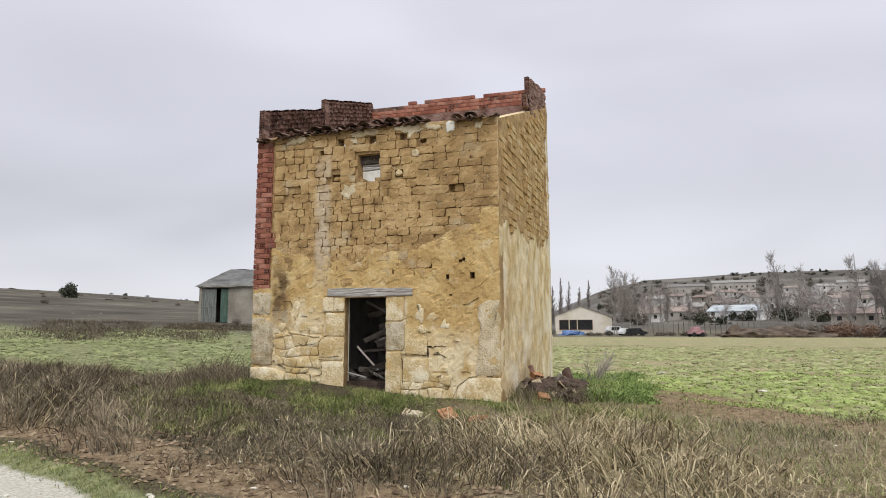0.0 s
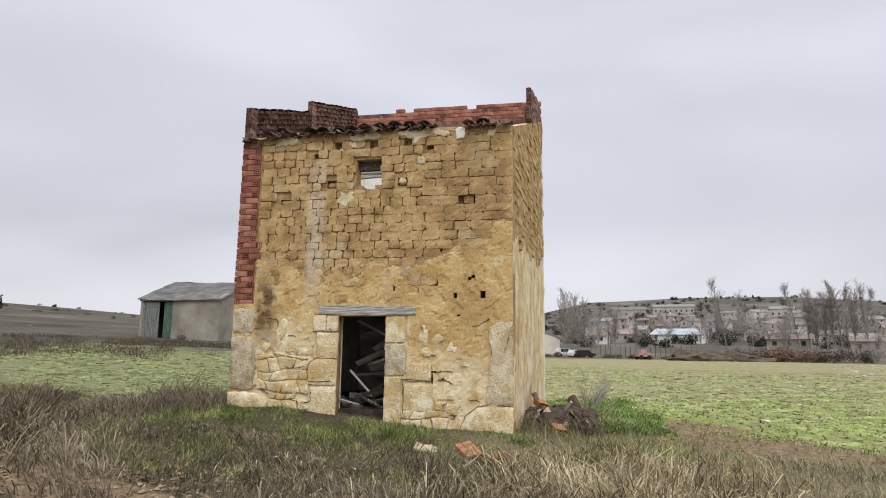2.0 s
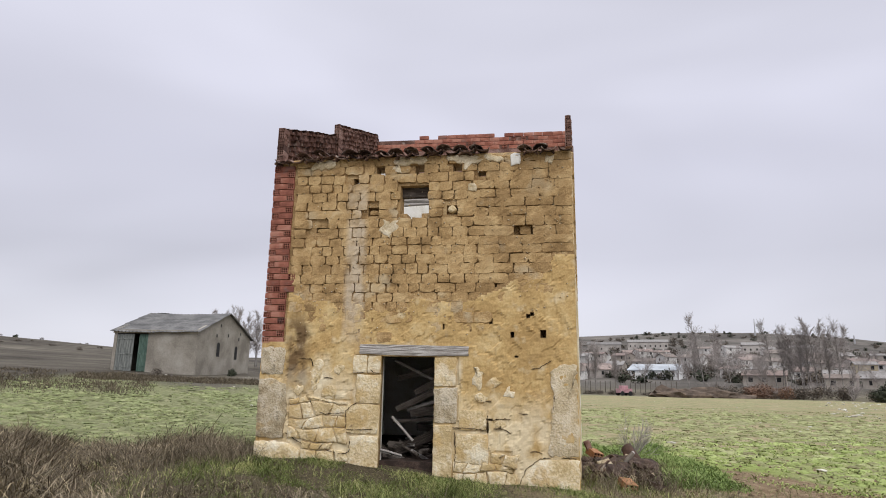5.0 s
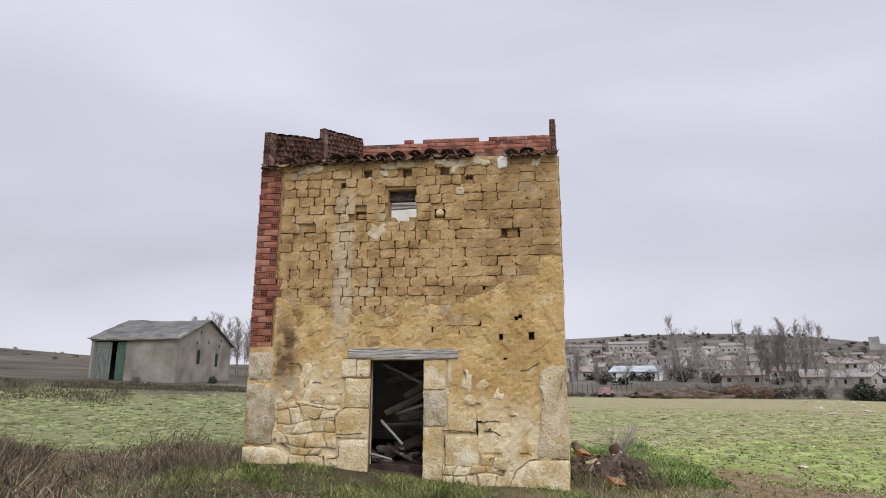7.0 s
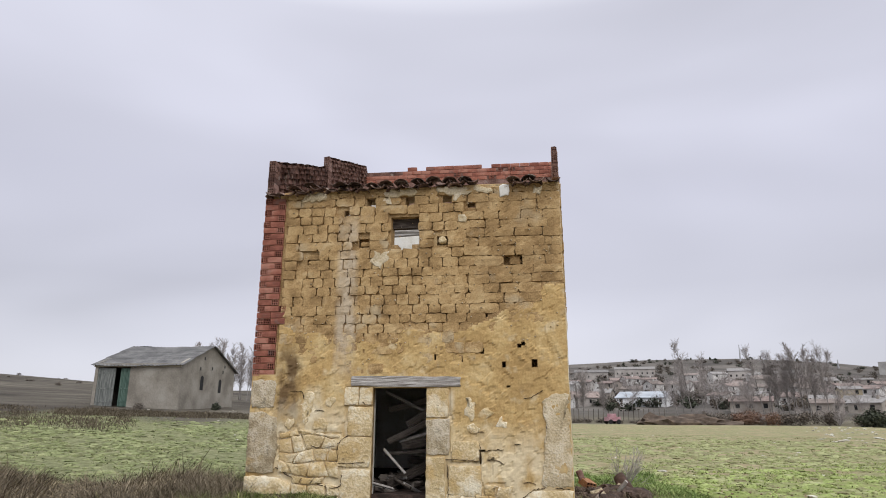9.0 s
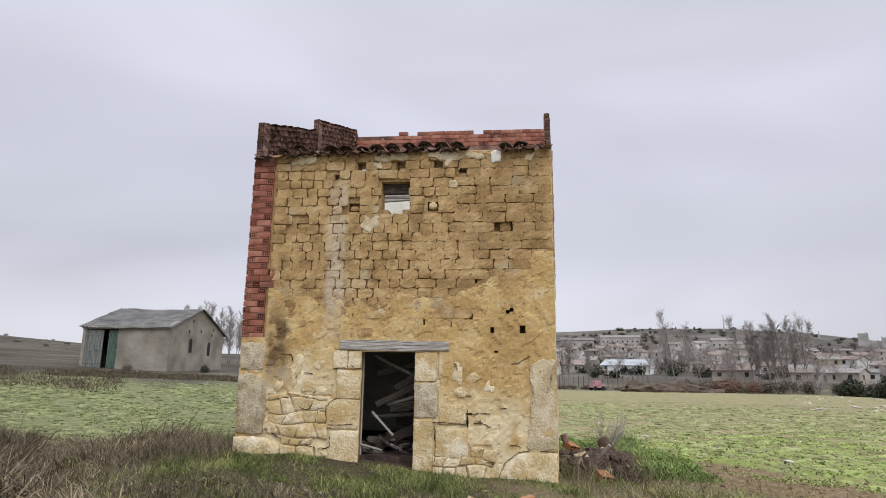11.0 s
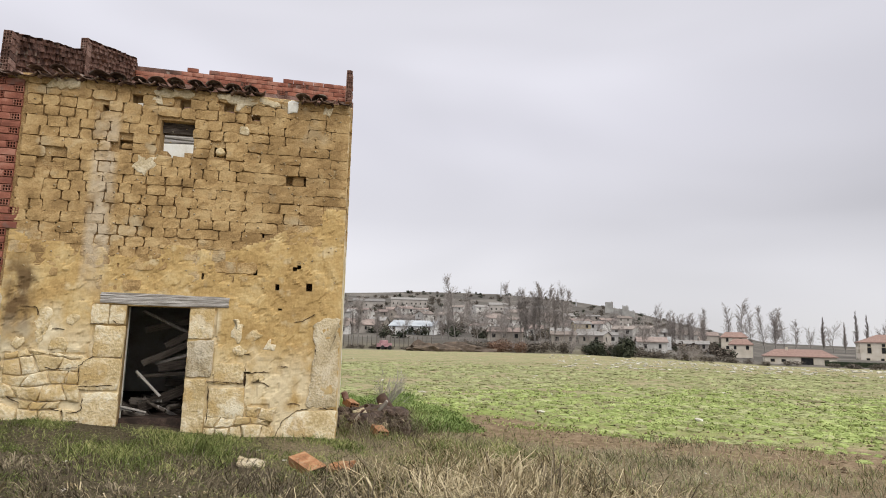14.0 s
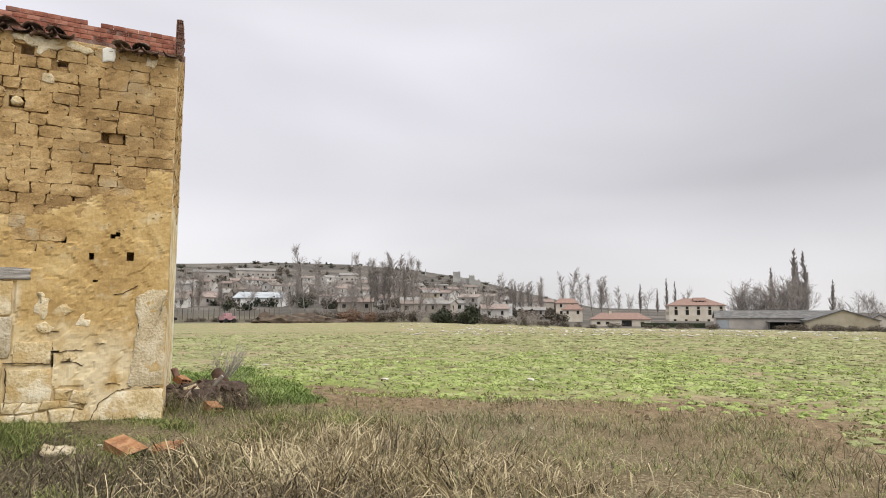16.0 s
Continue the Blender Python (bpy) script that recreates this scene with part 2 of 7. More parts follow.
def wobble(x, y, f, ph):
    return np.sin(x * f + ph) * np.cos(y * f * 1.13 + ph * 1.7) + 0.5 * np.sin(x * f * 2.3 + y * f * 1.9 + ph * 2.1)


def ground_z(x, y):
    """Height of the ground sheet, in metres."""
    x, y = np.asarray(x, float), np.asarray(y, float)
    dx, dy = x + 1.5, y - 1.0
    r = np.hypot(dx, dy)
    az = np.degrees(np.arctan2(dx, dy))
    el = np.interp(az, RIDGE_AZ, RIDGE_EL)
    left = smooth(-6, -24, az) * smooth(-150, -100, az)
    r0 = 118 - 93 * left
    top = 640 - 210 * left
    s = np.clip((r - r0) / (top - r0), 0, 1)
    far = el * top * np.where(left > 0.5, s, s ** 1.45)
    far += smooth(120, 400, r) * wobble(x, y, 0.011, 1.0) * (1.2 + 0.8 * left) * smooth(0.0, 0.04, el)
    z = far - 0.25 * smooth(20, 90, r) * (1 - left)
    z += 0.44 * np.exp(-((x + 6.2) ** 2 / 11.0 + (y - 11.8) ** 2 / 8.0))
    z += 0.05 * np.exp(-((x + 1.0) ** 2 / 5 + (y - 13.5) ** 2 / 6.0))
    z -= 2.3 * smooth(26, 44, az) * smooth(150, 120, az) * smooth(50, 170, r)
    rd = road_d(x, y)
    z -= 0.10 * smooth(0.5, -0.2, rd) * smooth(-3.6, -3.0, rd)
    z += 0.035 * smooth(1.0, 3.0, rd) * smooth(12, 6, rd) * smooth(60, 30, r)
    z += 0.022 * wobble(x, y, 1.7, 0.3) * smooth(-0.2, 0.6, rd) * smooth(80, 30, r) + 0.03 * wobble(x, y, 0.6, 2.3) * smooth(0, 2, rd)
    return z


def road_d(x, y):
    """Distance from the gravel road's edge towards the hut; negative on the road."""
    return (x + 6.26) * 0.38 + (y - 5.41) * 0.925 + 0.08 * np.sin(x * 1.3) + 0.05 * np.sin(x * 3.1 + 1) + 0.004 * np.clip(x + 4, -30, 0) ** 2


def brush_edge(x, y):
    """Positive inside the belt of dead grass between road and field."""
    right = np.minimum((12.4 - x - y) * 0.707, 5.6 - x + 0.12 * (y - 6)) + 0.45 * np.sin(y * 0.9) + 0.3 * np.sin(y * 2.3 + x)
    left = 6.3 + 0.9 * smooth(-6.5, -8.5, x) - road_d(x, y) + 0.4 * np.sin(x * 0.7) + 3.0 * smooth(-7.5, -6.0, x)
    return np.minimum(right, np.where(x < -1, left, 99.0))


def bare_patch(x, y):
    """Below 1 within the patch of bare brown soil beyond the debris heap."""
    return np.hypot((x - 1.95 + 0.2 * (y - 12.2)) / 1.8, (y - 12.2) / 3.3)


def part_mesh(name, verts, faces, mats, parent=None, label="", idx=None, smooth_shade=False):
    me = bpy.data.meshes.new(name)
    me.from_pydata([tuple(v) for v in verts], [], [tuple(f) for f in faces])
    for m in (mats if isinstance(mats, (list, tuple)) else [mats]):
        me.materials.append(m)
    if idx is not None:
        me.polygons.foreach_set("material_index", np.asarray(idx, np.int32))
    if smooth_shade:
        me.polygons.foreach_set("use_smooth", np.ones(len(me.polygons), bool))
    me.update()
    ob = new(name, me)
    if parent is not None:
        ob.parent = parent
    if label:
        tagged(ob, label)
    return ob


def build_ground():
    na = 600
    ang = np.linspace(-math.pi, math.pi, na, endpoint=False)
    rad = np.concatenate([np.linspace(0.5, 30, 120), 30 * (3000 / 30.0) ** (np.arange(1, 100) / 99.0)])
    A, R = np.meshgrid(ang, rad)
    X, Y = -1.5 + R * np.sin(A), 5.0 + R * np.cos(A)
    Z = ground_z(X, Y)
    verts = np.stack([X.ravel(), Y.ravel(), Z.ravel()], 1)
    verts = np.vstack([verts, [[-1.5, 5.0, float(ground_z(-1.5, 5.0))]]])
    i, j = np.meshgrid(np.arange(len(rad) - 1), np.arange(na), indexing="ij")
    a, b = i * na + j, i * na + (j + 1) % na
    quads = np.stack([a, b, b + na, a + na], -1).reshape(-1, 4)[:, ::-1]
    me = bpy.data.meshes.new("ground")
    c = len(verts) - 1
    tris = [(c, k, (k + 1) % na) for k in range(na)]
    me.from_pydata(verts.tolist(), [], quads.tolist() + tris)
    me.polygons.foreach_set("use_smooth", np.ones(len(me.polygons), bool))
    x, y = verts[:, 0], verts[:, 1]
    r = np.hypot(x + 1.5, y - 1)
    az = np.degrees(np.arctan2(x + 1.5, y - 1))
    rd = road_d(x, y)
    be = brush_edge(x, y)
    road = smooth(0.12, -0.12, rd) * smooth(-3.9, -3.4, rd)
    brush = smooth(-0.4, 0.4, be) * smooth(0.1, 0.5, rd)
    soil = smooth(0.35, 0.8, rd) * smooth(1.9, 1.0, rd) * smooth(2.0, -1.0, x)
    soil = np.maximum(soil, 0.74 * smooth(-3.4, -0.8, be) * smooth(0.9, -0.3, be) * smooth(-1.5, 0.5, x))
    soil = np.maximum(soil, 0.52 * smooth(1.5, 4.0, x) * smooth(-0.6, 0.6, be) * smooth(0.4, 1.0, rd))
    soil = np.maximum(soil, 0.98 * smooth(1.0, 0.45, bare_patch(x, y)))
    field = smooth(118, 108, r - 45 * smooth(28, 44, az)) * smooth(120, 80, np.abs(az))
    field = field * np.where(az < -12, smooth(56, 44, r + 6 * np.sin(az * 0.4)), 1.0)
    lush = 0.55 * smooth(7.5, 2.0, np.hypot((x - 6.8) * 0.85, (y - 14) * 0.75)) * smooth(-1.0, -3.0, be) + smooth(2.8, 1.2, np.hypot(x - 0.2, (y - 14.6) * 0.55))
    for nm, v in (("road", road), ("soil", soil), ("brush", brush), ("field", field), ("lush", np.clip(lush, 0, 1)), ("litter", smooth(-0.6, -3.4, x + 0.2 * (y - 8))), ("sage", smooth(-7, -13, az) * smooth(-150, -120, az)), ("heath", np.maximum(smooth(-14, -6, az) * smooth(130, 180, r), 1.0 * smooth(-18, -26, az) * smooth(52, 80, r)))):
        at = me.attributes.new(nm, "FLOAT", "POINT")
        at.data.foreach_set("value", np.asarray(v, np.float32))
    me.materials.append(ground_material())
    return tagged(new("ground", me), "field of short green crop with brown soil and dead grass", "ground", kind="structure")


def ground_material():
    m = bpy.data.materials.new("field_ground")
    m.use_nodes = True
    nt = m.node_tree
    N, L = nt.nodes.new, nt.links.new
    b = nt.nodes["Principled BSDF"]
    b.inputs["Roughness"].default_value, b.inputs["Specular IOR Level"].default_value = 0.97, 0.15
    geo = N("ShaderNodeNewGeometry")

    def tex(scale, detail=6.0, rough=0.6):
        n = N("ShaderNodeTexNoise")
        n.inputs["Scale"].default_value, n.inputs["Detail"].default_value, n.inputs["Roughness"].default_value = scale, detail, rough
        L(geo.outputs["Position"], n.inputs[0])
        return n.outputs[0]

    def ramp(src, stops):
        r = N("ShaderNodeValToRGB")
        e = r.color_ramp.elements
        e[0].position, e[0].color = stops[0][0], (*stops[0][1], 1)
        e[1].position, e[1].color = stops[-1][0], (*stops[-1][1], 1)
        for p, c in stops[1:-1]:
            k = e.new(p)
            k.color = (*c, 1)
        L(src, r.inputs[0])
        return r.outputs[0]

    def mixc(fac, a, c):
        x = N("ShaderNodeMix")
        x.data_type = "RGBA"
        L(fac, x.inputs[0])
        L(a, x.inputs[6])
        L(c, x.inputs[7])
        return x.outputs[2]

    def attr(name):
        a = N("ShaderNodeAttribute")
        a.attribute_name = name
        return a.outputs["Fac"]

    def fray(src, noise_out, amt=0.7):
        s = N("ShaderNodeMath")
        s.operation = "MULTIPLY_ADD"
        L(noise_out, s.inputs[0])
        s.inputs[1].default_value = amt
        L(src, s.inputs[2])
        mr = N("ShaderNodeMapRange")
        mr.inputs[1].default_value, mr.inputs[2].default_value = 0.5 + amt * 0.5 - 0.18, 0.5 + amt * 0.5 + 0.18
        L(s.outputs[0], mr.inputs[0])
        return mr.outputs[0]

    big, mid, small, tiny = tex(0.05), tex(0.8), tex(5.0), tex(30.0, 3.0)
    hill = ramp(tex(0.05, 14.0, 0.72), [(0.32, (0.065, 0.057, 0.040)), (0.45, (0.115, 0.10, 0.070)), (0.56, (0.165, 0.15, 0.105)), (0.70, (0.28, 0.255, 0.20))])
    crop = ramp(tex(3.6, 12.0, 0.74), [(0.34, (0.135, 0.128, 0.062)), (0.46, (0.225, 0.23, 0.11)), (0.56, (0.32, 0.32, 0.165)), (0.68, (0.44, 0.395, 0.25))])
    earth = ramp(mid, [(0.30, (0.25, 0.18, 0.11)), (0.52, (0.37, 0.285, 0.185)), (0.72, (0.48, 0.395, 0.275))])
    bright = ramp(small, [(0.3, (0.17, 0.21, 0.06)), (0.5, (0.25, 0.31, 0.09)), (0.7, (0.33, 0.37, 0.15))])
    thatch = ramp(tiny, [(0.3, (0.09, 0.07, 0.043)), (0.5, (0.19, 0.15, 0.094)), (0.7, (0.34, 0.28, 0.185))])
    clay = ramp(tex(7.0, 12.0, 0.75), [(0.3, (0.10, 0.068, 0.041)), (0.5, (0.225, 0.16, 0.10)), (0.72, (0.40, 0.315, 0.21))])
    gravel = ramp(tiny, [(0.28, (0.33, 0.30, 0.25)), (0.5, (0.50, 0.47, 0.41)), (0.7, (0.62, 0.60, 0.55))])
    thin = N("ShaderNodeMapRange")
    thin.inputs[1].default_value, thin.inputs[2].default_value, thin.inputs[4].default_value = 0.43, 0.63, 0.85
    L(tex(0.45, 8.0, 0.68), thin.inputs[0])
    crop = mixc(thin.outputs[0], crop, earth)
    # heath of the far slope, its tones lifted to carry some haze
    heath = ramp(tex(0.03, 9.0, 0.65), [(0.30, (0.058, 0.052, 0.047)), (0.45, (0.092, 0.083, 0.074)), (0.58, (0.135, 0.122, 0.108)), (0.72, (0.22, 0.20, 0.175))])
    hill = mixc(attr("heath"), hill, heath)
    moor = ramp(tex(0.06, 10.0, 0.68), [(0.32, (0.042, 0.036, 0.029)), (0.46, (0.075, 0.065, 0.052)), (0.57, (0.115, 0.102, 0.081)), (0.70, (0.20, 0.18, 0.142))])
    hill = mixc(attr("sage"), hill, moor)
    sage = ramp(tex(3.6, 12.0, 0.74), [(0.34, (0.09, 0.092, 0.046)), (0.46, (0.165, 0.18, 0.084)), (0.56, (0.25, 0.255, 0.135)), (0.68, (0.36, 0.33, 0.21))])
    crop = mixc(attr("sage"), crop, sage)
    col = mixc(attr("field"), hill, crop)
    col = mixc(fray(attr("lush"), small, 0.9), col, bright)
    litter = ramp(tiny, [(0.3, (0.038, 0.031, 0.020)), (0.5, (0.085, 0.07, 0.043)), (0.7, (0.16, 0.13, 0.083))])
    thatch = mixc(fray(attr("litter"), mid), thatch, litter)
    col = mixc(fray(attr("brush"), mid), col, thatch)
    col = mixc(fray(attr("soil"), small), col, clay)
    col = mixc(fray(attr("road"), small, 0.4), col, gravel)
    L(col, b.inputs["Base Color"])
    bp = N("ShaderNodeBump")
    bp.inputs["Strength"].default_value, bp.inputs["Distance"].default_value = 0.8, 0.06
    ad = N("ShaderNodeMath")
    L(small, ad.inputs[0])
    L(tiny, ad.inputs[1])
    L(ad.outputs[0], bp.inputs["Height"])
    L(bp.outputs[0], b.inputs["Normal"])
    return m


ground = build_ground()

# ---- the ruined hut ----
W, DEPTH = 4.97, 5.0
FL, FR, BL, BR = (-6.47, 10.85), (-1.50, 10.62), (-5.90, 15.9), (-0.92, 15.75)


def hp(u, n, z):
    """A point of the hut: u along the front from its brick corner, n inwards from the front face, z up."""
    a, b = u / W, n / DEPTH
    x = (FL[0] * (1 - a) + FR[0] * a) * (1 - b) + (BL[0] * (1 - a) + BR[0] * a) * b
    y = (FL[1] * (1 - a) + FR[1] * a) * (1 - b) + (BL[1] * (1 - a) + BR[1] * a) * b
    return Vector((x, y, z))


hut = new("hut")
hut.location = hp(W / 2, 0, 0.2)
tagged(hut, "roofless ruined hut of ochre adobe, stone and red brick", "building")
INV = Matrix.Translation(-hut.location)


def hut_part(name, verts, faces, mats, label="", idx=None, parent=None, smooth_shade=False):
    """A mesh in world metres, linked under the hut or one of its parts."""
    o = hut.location
    vs = [(v[0] - o.x, v[1] - o.y, v[2] - o.z) for v in verts]
    return part_mesh(name, vs, faces, mats, parent or hut, label, idx, smooth_shade)


HOLES = [  # openings through the front wall: u0, u1, z0, z1
    (1.985, 2.81, -0.5, 1.985), (2.20, 2.66, 4.30, 4.75), (2.32, 2.55, 4.20, 4.32),
    (1.76, 1.92, 4.96, 5.13), (2.42, 2.58, 4.95, 5.12), (3.06, 3.21, 4.95, 5.12), (1.37, 1.48, 4.78, 4.90), (3.49, 3.60, 4.88, 4.98),
    (1.65, 1.83, 4.27, 4.40), (2.97, 3.14, 4.26, 4.41), (4.06, 4.34, 3.91, 4.06), (0.78, 0.98, 3.98, 4.08),
    (3.66, 3.71, 2.50, 2.56), (3.98, 4.03, 2.27, 2.37), (4.22, 4.28, 2.57, 2.63), (4.30, 4.35, 2.61, 2.67), (4.45, 4.51, 2.28, 2.40), (4.75, 4.79, 1.75, 1.80),
    (0.95, 1.02, 3.10, 3.14), (3.52, 3.57, 3.58, 3.63),
    (1.59, 1.62, 2.28, 2.40), (0.93, 0.96, 2.52, 2.58), (2.94, 2.97, 2.40, 2.49), (3.36, 3.39, 2.36, 2.46), (1.80, 1.83, 2.52, 2.58), (3.74, 3.77, 3.06, 3.12), (4.05, 4.11, 1.98, 2.01), (3.58, 3.70, 1.05, 1.08), (4.60, 4.72, 0.78, 0.81), (3.62, 3.65, 0.86, 1.02),
]
EAVE = 5.27


def plaster_edge(u):
    """Height up to which the render still covers the front."""
    return 2.80 + 0.06 * math.sin(u * 2.3) + 0.05 * math.sin(u * 5.1 + 1) + 0.45 * max(0.0, min(1.0, (u - 3.6) / 0.6)) + 0.35 * max(0.0, min(1.0, (u - 4.45) / 0.2)) + 0.12 * max(0.0, min(1.0, (0.9 - u) / 0.4))


def rubble_zone(u, z):
    """1 where the stonework is bare and its joints washed out."""
    w = 0.05 * noise.noise((u * 5, z * 5, 6.0))
    for a, b, c, e in ((0.50, 1.99, -0.5, 1.30), (1.54, 1.99, 1.2, 1.98), (2.80, 3.20, -0.5, 1.97), (3.10, 3.64, -0.5, 1.04), (3.5, 4.0, -0.5, 0.62), (-0.1, 0.9, -0.5, 0.95)):
        if a - w < u < b + w and c < z < e + w:
            return 1.0
    return 0.0


def front_wall():
    c = 0.03
    nu, nzc = int(round(W / c)), int(round((EAVE + 0.3) / c))
    us = np.linspace(0, W, nu + 1)
    zs = np.linspace(-0.3, EAVE, nzc + 1)
    keep = np.ones((nu, nzc), bool)
    for i in range(nu):
        for k in range(nzc):
            uc, zc = (us[i] + us[i + 1]) / 2, (zs[k] + zs[k + 1]) / 2
            for a, b, z0, z1 in HOLES:
                if a - 0.005 < uc < b + 0.005 and z0 - 0.005 < zc < z1 + 0.005:
                    keep[i, k] = False
            if uc < 0.38 and zc > 2.18:
                keep[i, k] = False
    verts, faces, idx = [], [], []
    for i, u in enumerate(us):
        for k, z in enumerate(zs):
            e = plaster_edge(u) + 0.10 * noise.noise((u * 3.0, z * 3.0, 5.0))
            t = max(0.0, min(1.0, (z - e) / 0.16))
            d = -0.004 + 0.050 * t
            d += (0.010 + 0.008 * t) * noise.fractal((u * 2.6, z * 2.6, 1.0), 1.0, 2.0, 4) + 0.008 * noise.noise((u * 16, z * 16, 3.0))
            chip = noise.fractal((u * 3.4 + 4, z * 3.0, 9.0), 1.0, 2.0, 5)
            d += (1 - t) * 0.013 * max(0.0, min(1.0, (chip - 0.10) / 0.04))
            d += 0.024 * rubble_zone(u, z)
            verts.append(hp(u, d, z))
    nf = len(verts)
    for u in us:
        for z in zs:
            verts.append(hp(u - (0.05 if abs(u - 1.985) < 0.025 and z < 2.02 else 0.0), 0.27, z))
    st = nzc + 1
    for i in range(nu):
        for k in range(nzc):
            if not keep[i, k]:
                continue
            a, b, cc, d = i * st + k, (i + 1) * st + k, (i + 1) * st + k + 1, i * st + k + 1
            uc, zc = us[i], zs[k]
            ed = plaster_edge(uc) + 0.10 * noise.noise((uc * 3.0, zc * 3.0, 5.0))
            faces.append((a, b, cc, d))
            idx.append(1 if zc > ed else 0)
            faces.append((d + nf, cc + nf, b + nf, a + nf))
            idx.append(2)
            for (ii, kk, p, q) in ((i - 1, k, d, a), (i + 1, k, b, cc), (i, k - 1, a, b), (i, k + 1, cc, d)):
                if not (0 <= ii < nu and 0 <= kk < nzc) or not keep[ii, kk]:
                    faces.append((q, p, p + nf, q + nf))
                    idx.append(1)
    return hut_part("front_wall", verts, faces, [M_PLASTER, M_BED, M_WHITE], "front wall of ochre render over adobe and stone", idx, smooth_shade=False)


front = front_wall()


def rough_block(w, h, d, seed, chip=0.012, seg=3):
    """Mesh of a worn block, w wide, h high, centred, its face at y = 0 and its back at y = d."""
    rnd = random.Random(seed)
    bm = bmesh.new()
    n = seg + 1
    grid = []
    sh = [rnd.uniform(-1, 1) for _ in range(4)]
    for k in range(n):
        row = []
        for i in range(n):
            fx, fz = i / seg, k / seg
            ex = min(fx, 1 - fx) * 2
            ez = min(fz, 1 - fz) * 2
            edge = (1.0 if i in (0, seg) else 0) + (1.0 if k in (0, seg) else 0)
            x = (fx - 0.5) * w + chip * 0.8 * rnd.uniform(-1, 1)
            z = (fz - 0.5) * h + chip * 0.6 * rnd.uniform(-1, 1)
            y = chip * rnd.uniform(-0.5, 0.7) + edge * 0.003 + (edge > 1) * chip * rnd.uniform(0, 1.2)
            row.append(bm.verts.new((x, y, z)))
        grid.append(row)
    back = [[bm.verts.new((grid[k][i].co.x * 1.0, d, grid[k][i].co.z)) if (i in (0, seg) or k in (0, seg)) else None for i in range(n)] for k in range(n)]
    for k in range(seg):
        for i in range(seg):
            bm.faces.new((grid[k][i], grid[k][i + 1], grid[k + 1][i + 1], grid[k + 1][i]))
    loop = [(0, i) for i in range(seg)] + [(k, seg) for k in range(seg)] + [(seg, seg - i) for i in range(seg)] + [(seg - k, 0) for k in range(seg)]
    for a, b in zip(loop, loop[1:] + loop[:1]):
        bm.faces.new((grid[b[0]][b[1]], grid[a[0]][a[1]], back[a[0]][a[1]], back[b[0]][b[1]]))
    me = bpy.data.meshes.new("block")
    bm.to_mesh(me)
    bm.free()
    return me


def face_pose(u, z, n=0.0, tilt=0.0):
    p = hp(u, n, z)
    t = math.atan2(FR[1] - FL[1], FR[0] - FL[0])
    return INV @ Matrix.Translation(p) @ Matrix.Rotation(t, 4, "Z") @ Matrix.Rotation(tilt, 4, "Y")


def adobe_mesh(w, h, gaps, seed):
    """An adobe block filling a cell w by h, less the open joints on its left and under it."""
    rnd = random.Random(seed)
    gl, gb = gaps
    nx, nz_ = max(3, int(w / 0.055)), 3
    v, f = [], []
    c = [rnd.uniform(-0.004, 0.020) for _ in range(4)]
    for k in range(nz_ + 1):
        for i in range(nx + 1):
            fx, fz = i / nx, k / nz_
            edge_x, edge_z = i in (0, nx), k in (0, nz_)
            x = -w / 2 + gl + (w - gl) * fx + (rnd.uniform(-0.008, 0.005) if edge_x else rnd.uniform(-0.012, 0.012))
            z = -h / 2 + gb + (h - gb) * fz + (rnd.uniform(-0.010, 0.006) if edge_z else rnd.uniform(-0.010, 0.010))
            y = rnd.uniform(-0.006, 0.007)
            if edge_x and edge_z:
                q = c[(i > 0) + 2 * (k > 0)]
                x += q if i == 0 else -q
                z += q * 0.6 if k == 0 else -q * 0.6
                y += 0.006
            elif (k == 0 and gb > 0.004) or (i == 0 and gl > 0.004):
                y += 0.005
            v.append((x, y, z))
    n = len(v)
    rim = [i for i in range(nx + 1)] + [(k + 1) * (nx + 1) - 1 for k in range(1, nz_ + 1)] + [nz_ * (nx + 1) + i for i in range(nx - 1, -1, -1)] + [k * (nx + 1) for k in range(nz_ - 1, 0, -1)]
    v += [(v[i][0], 0.07, v[i][2]) for i in rim]
    for k in range(nz_):
        for i in range(nx):
            p = k * (nx + 1) + i
            f.append((p, p + 1, p + nx + 2, p + nx + 1))
    m = len(rim)
    f += [(rim[(i + 1) % m], rim[i], n + i, n + (i + 1) % m) for i in range(m)]
    me = bpy.data.meshes.new("block")
    me.from_pydata(v, [], f)
    me.materials.append(M_ADOBE)
    return me


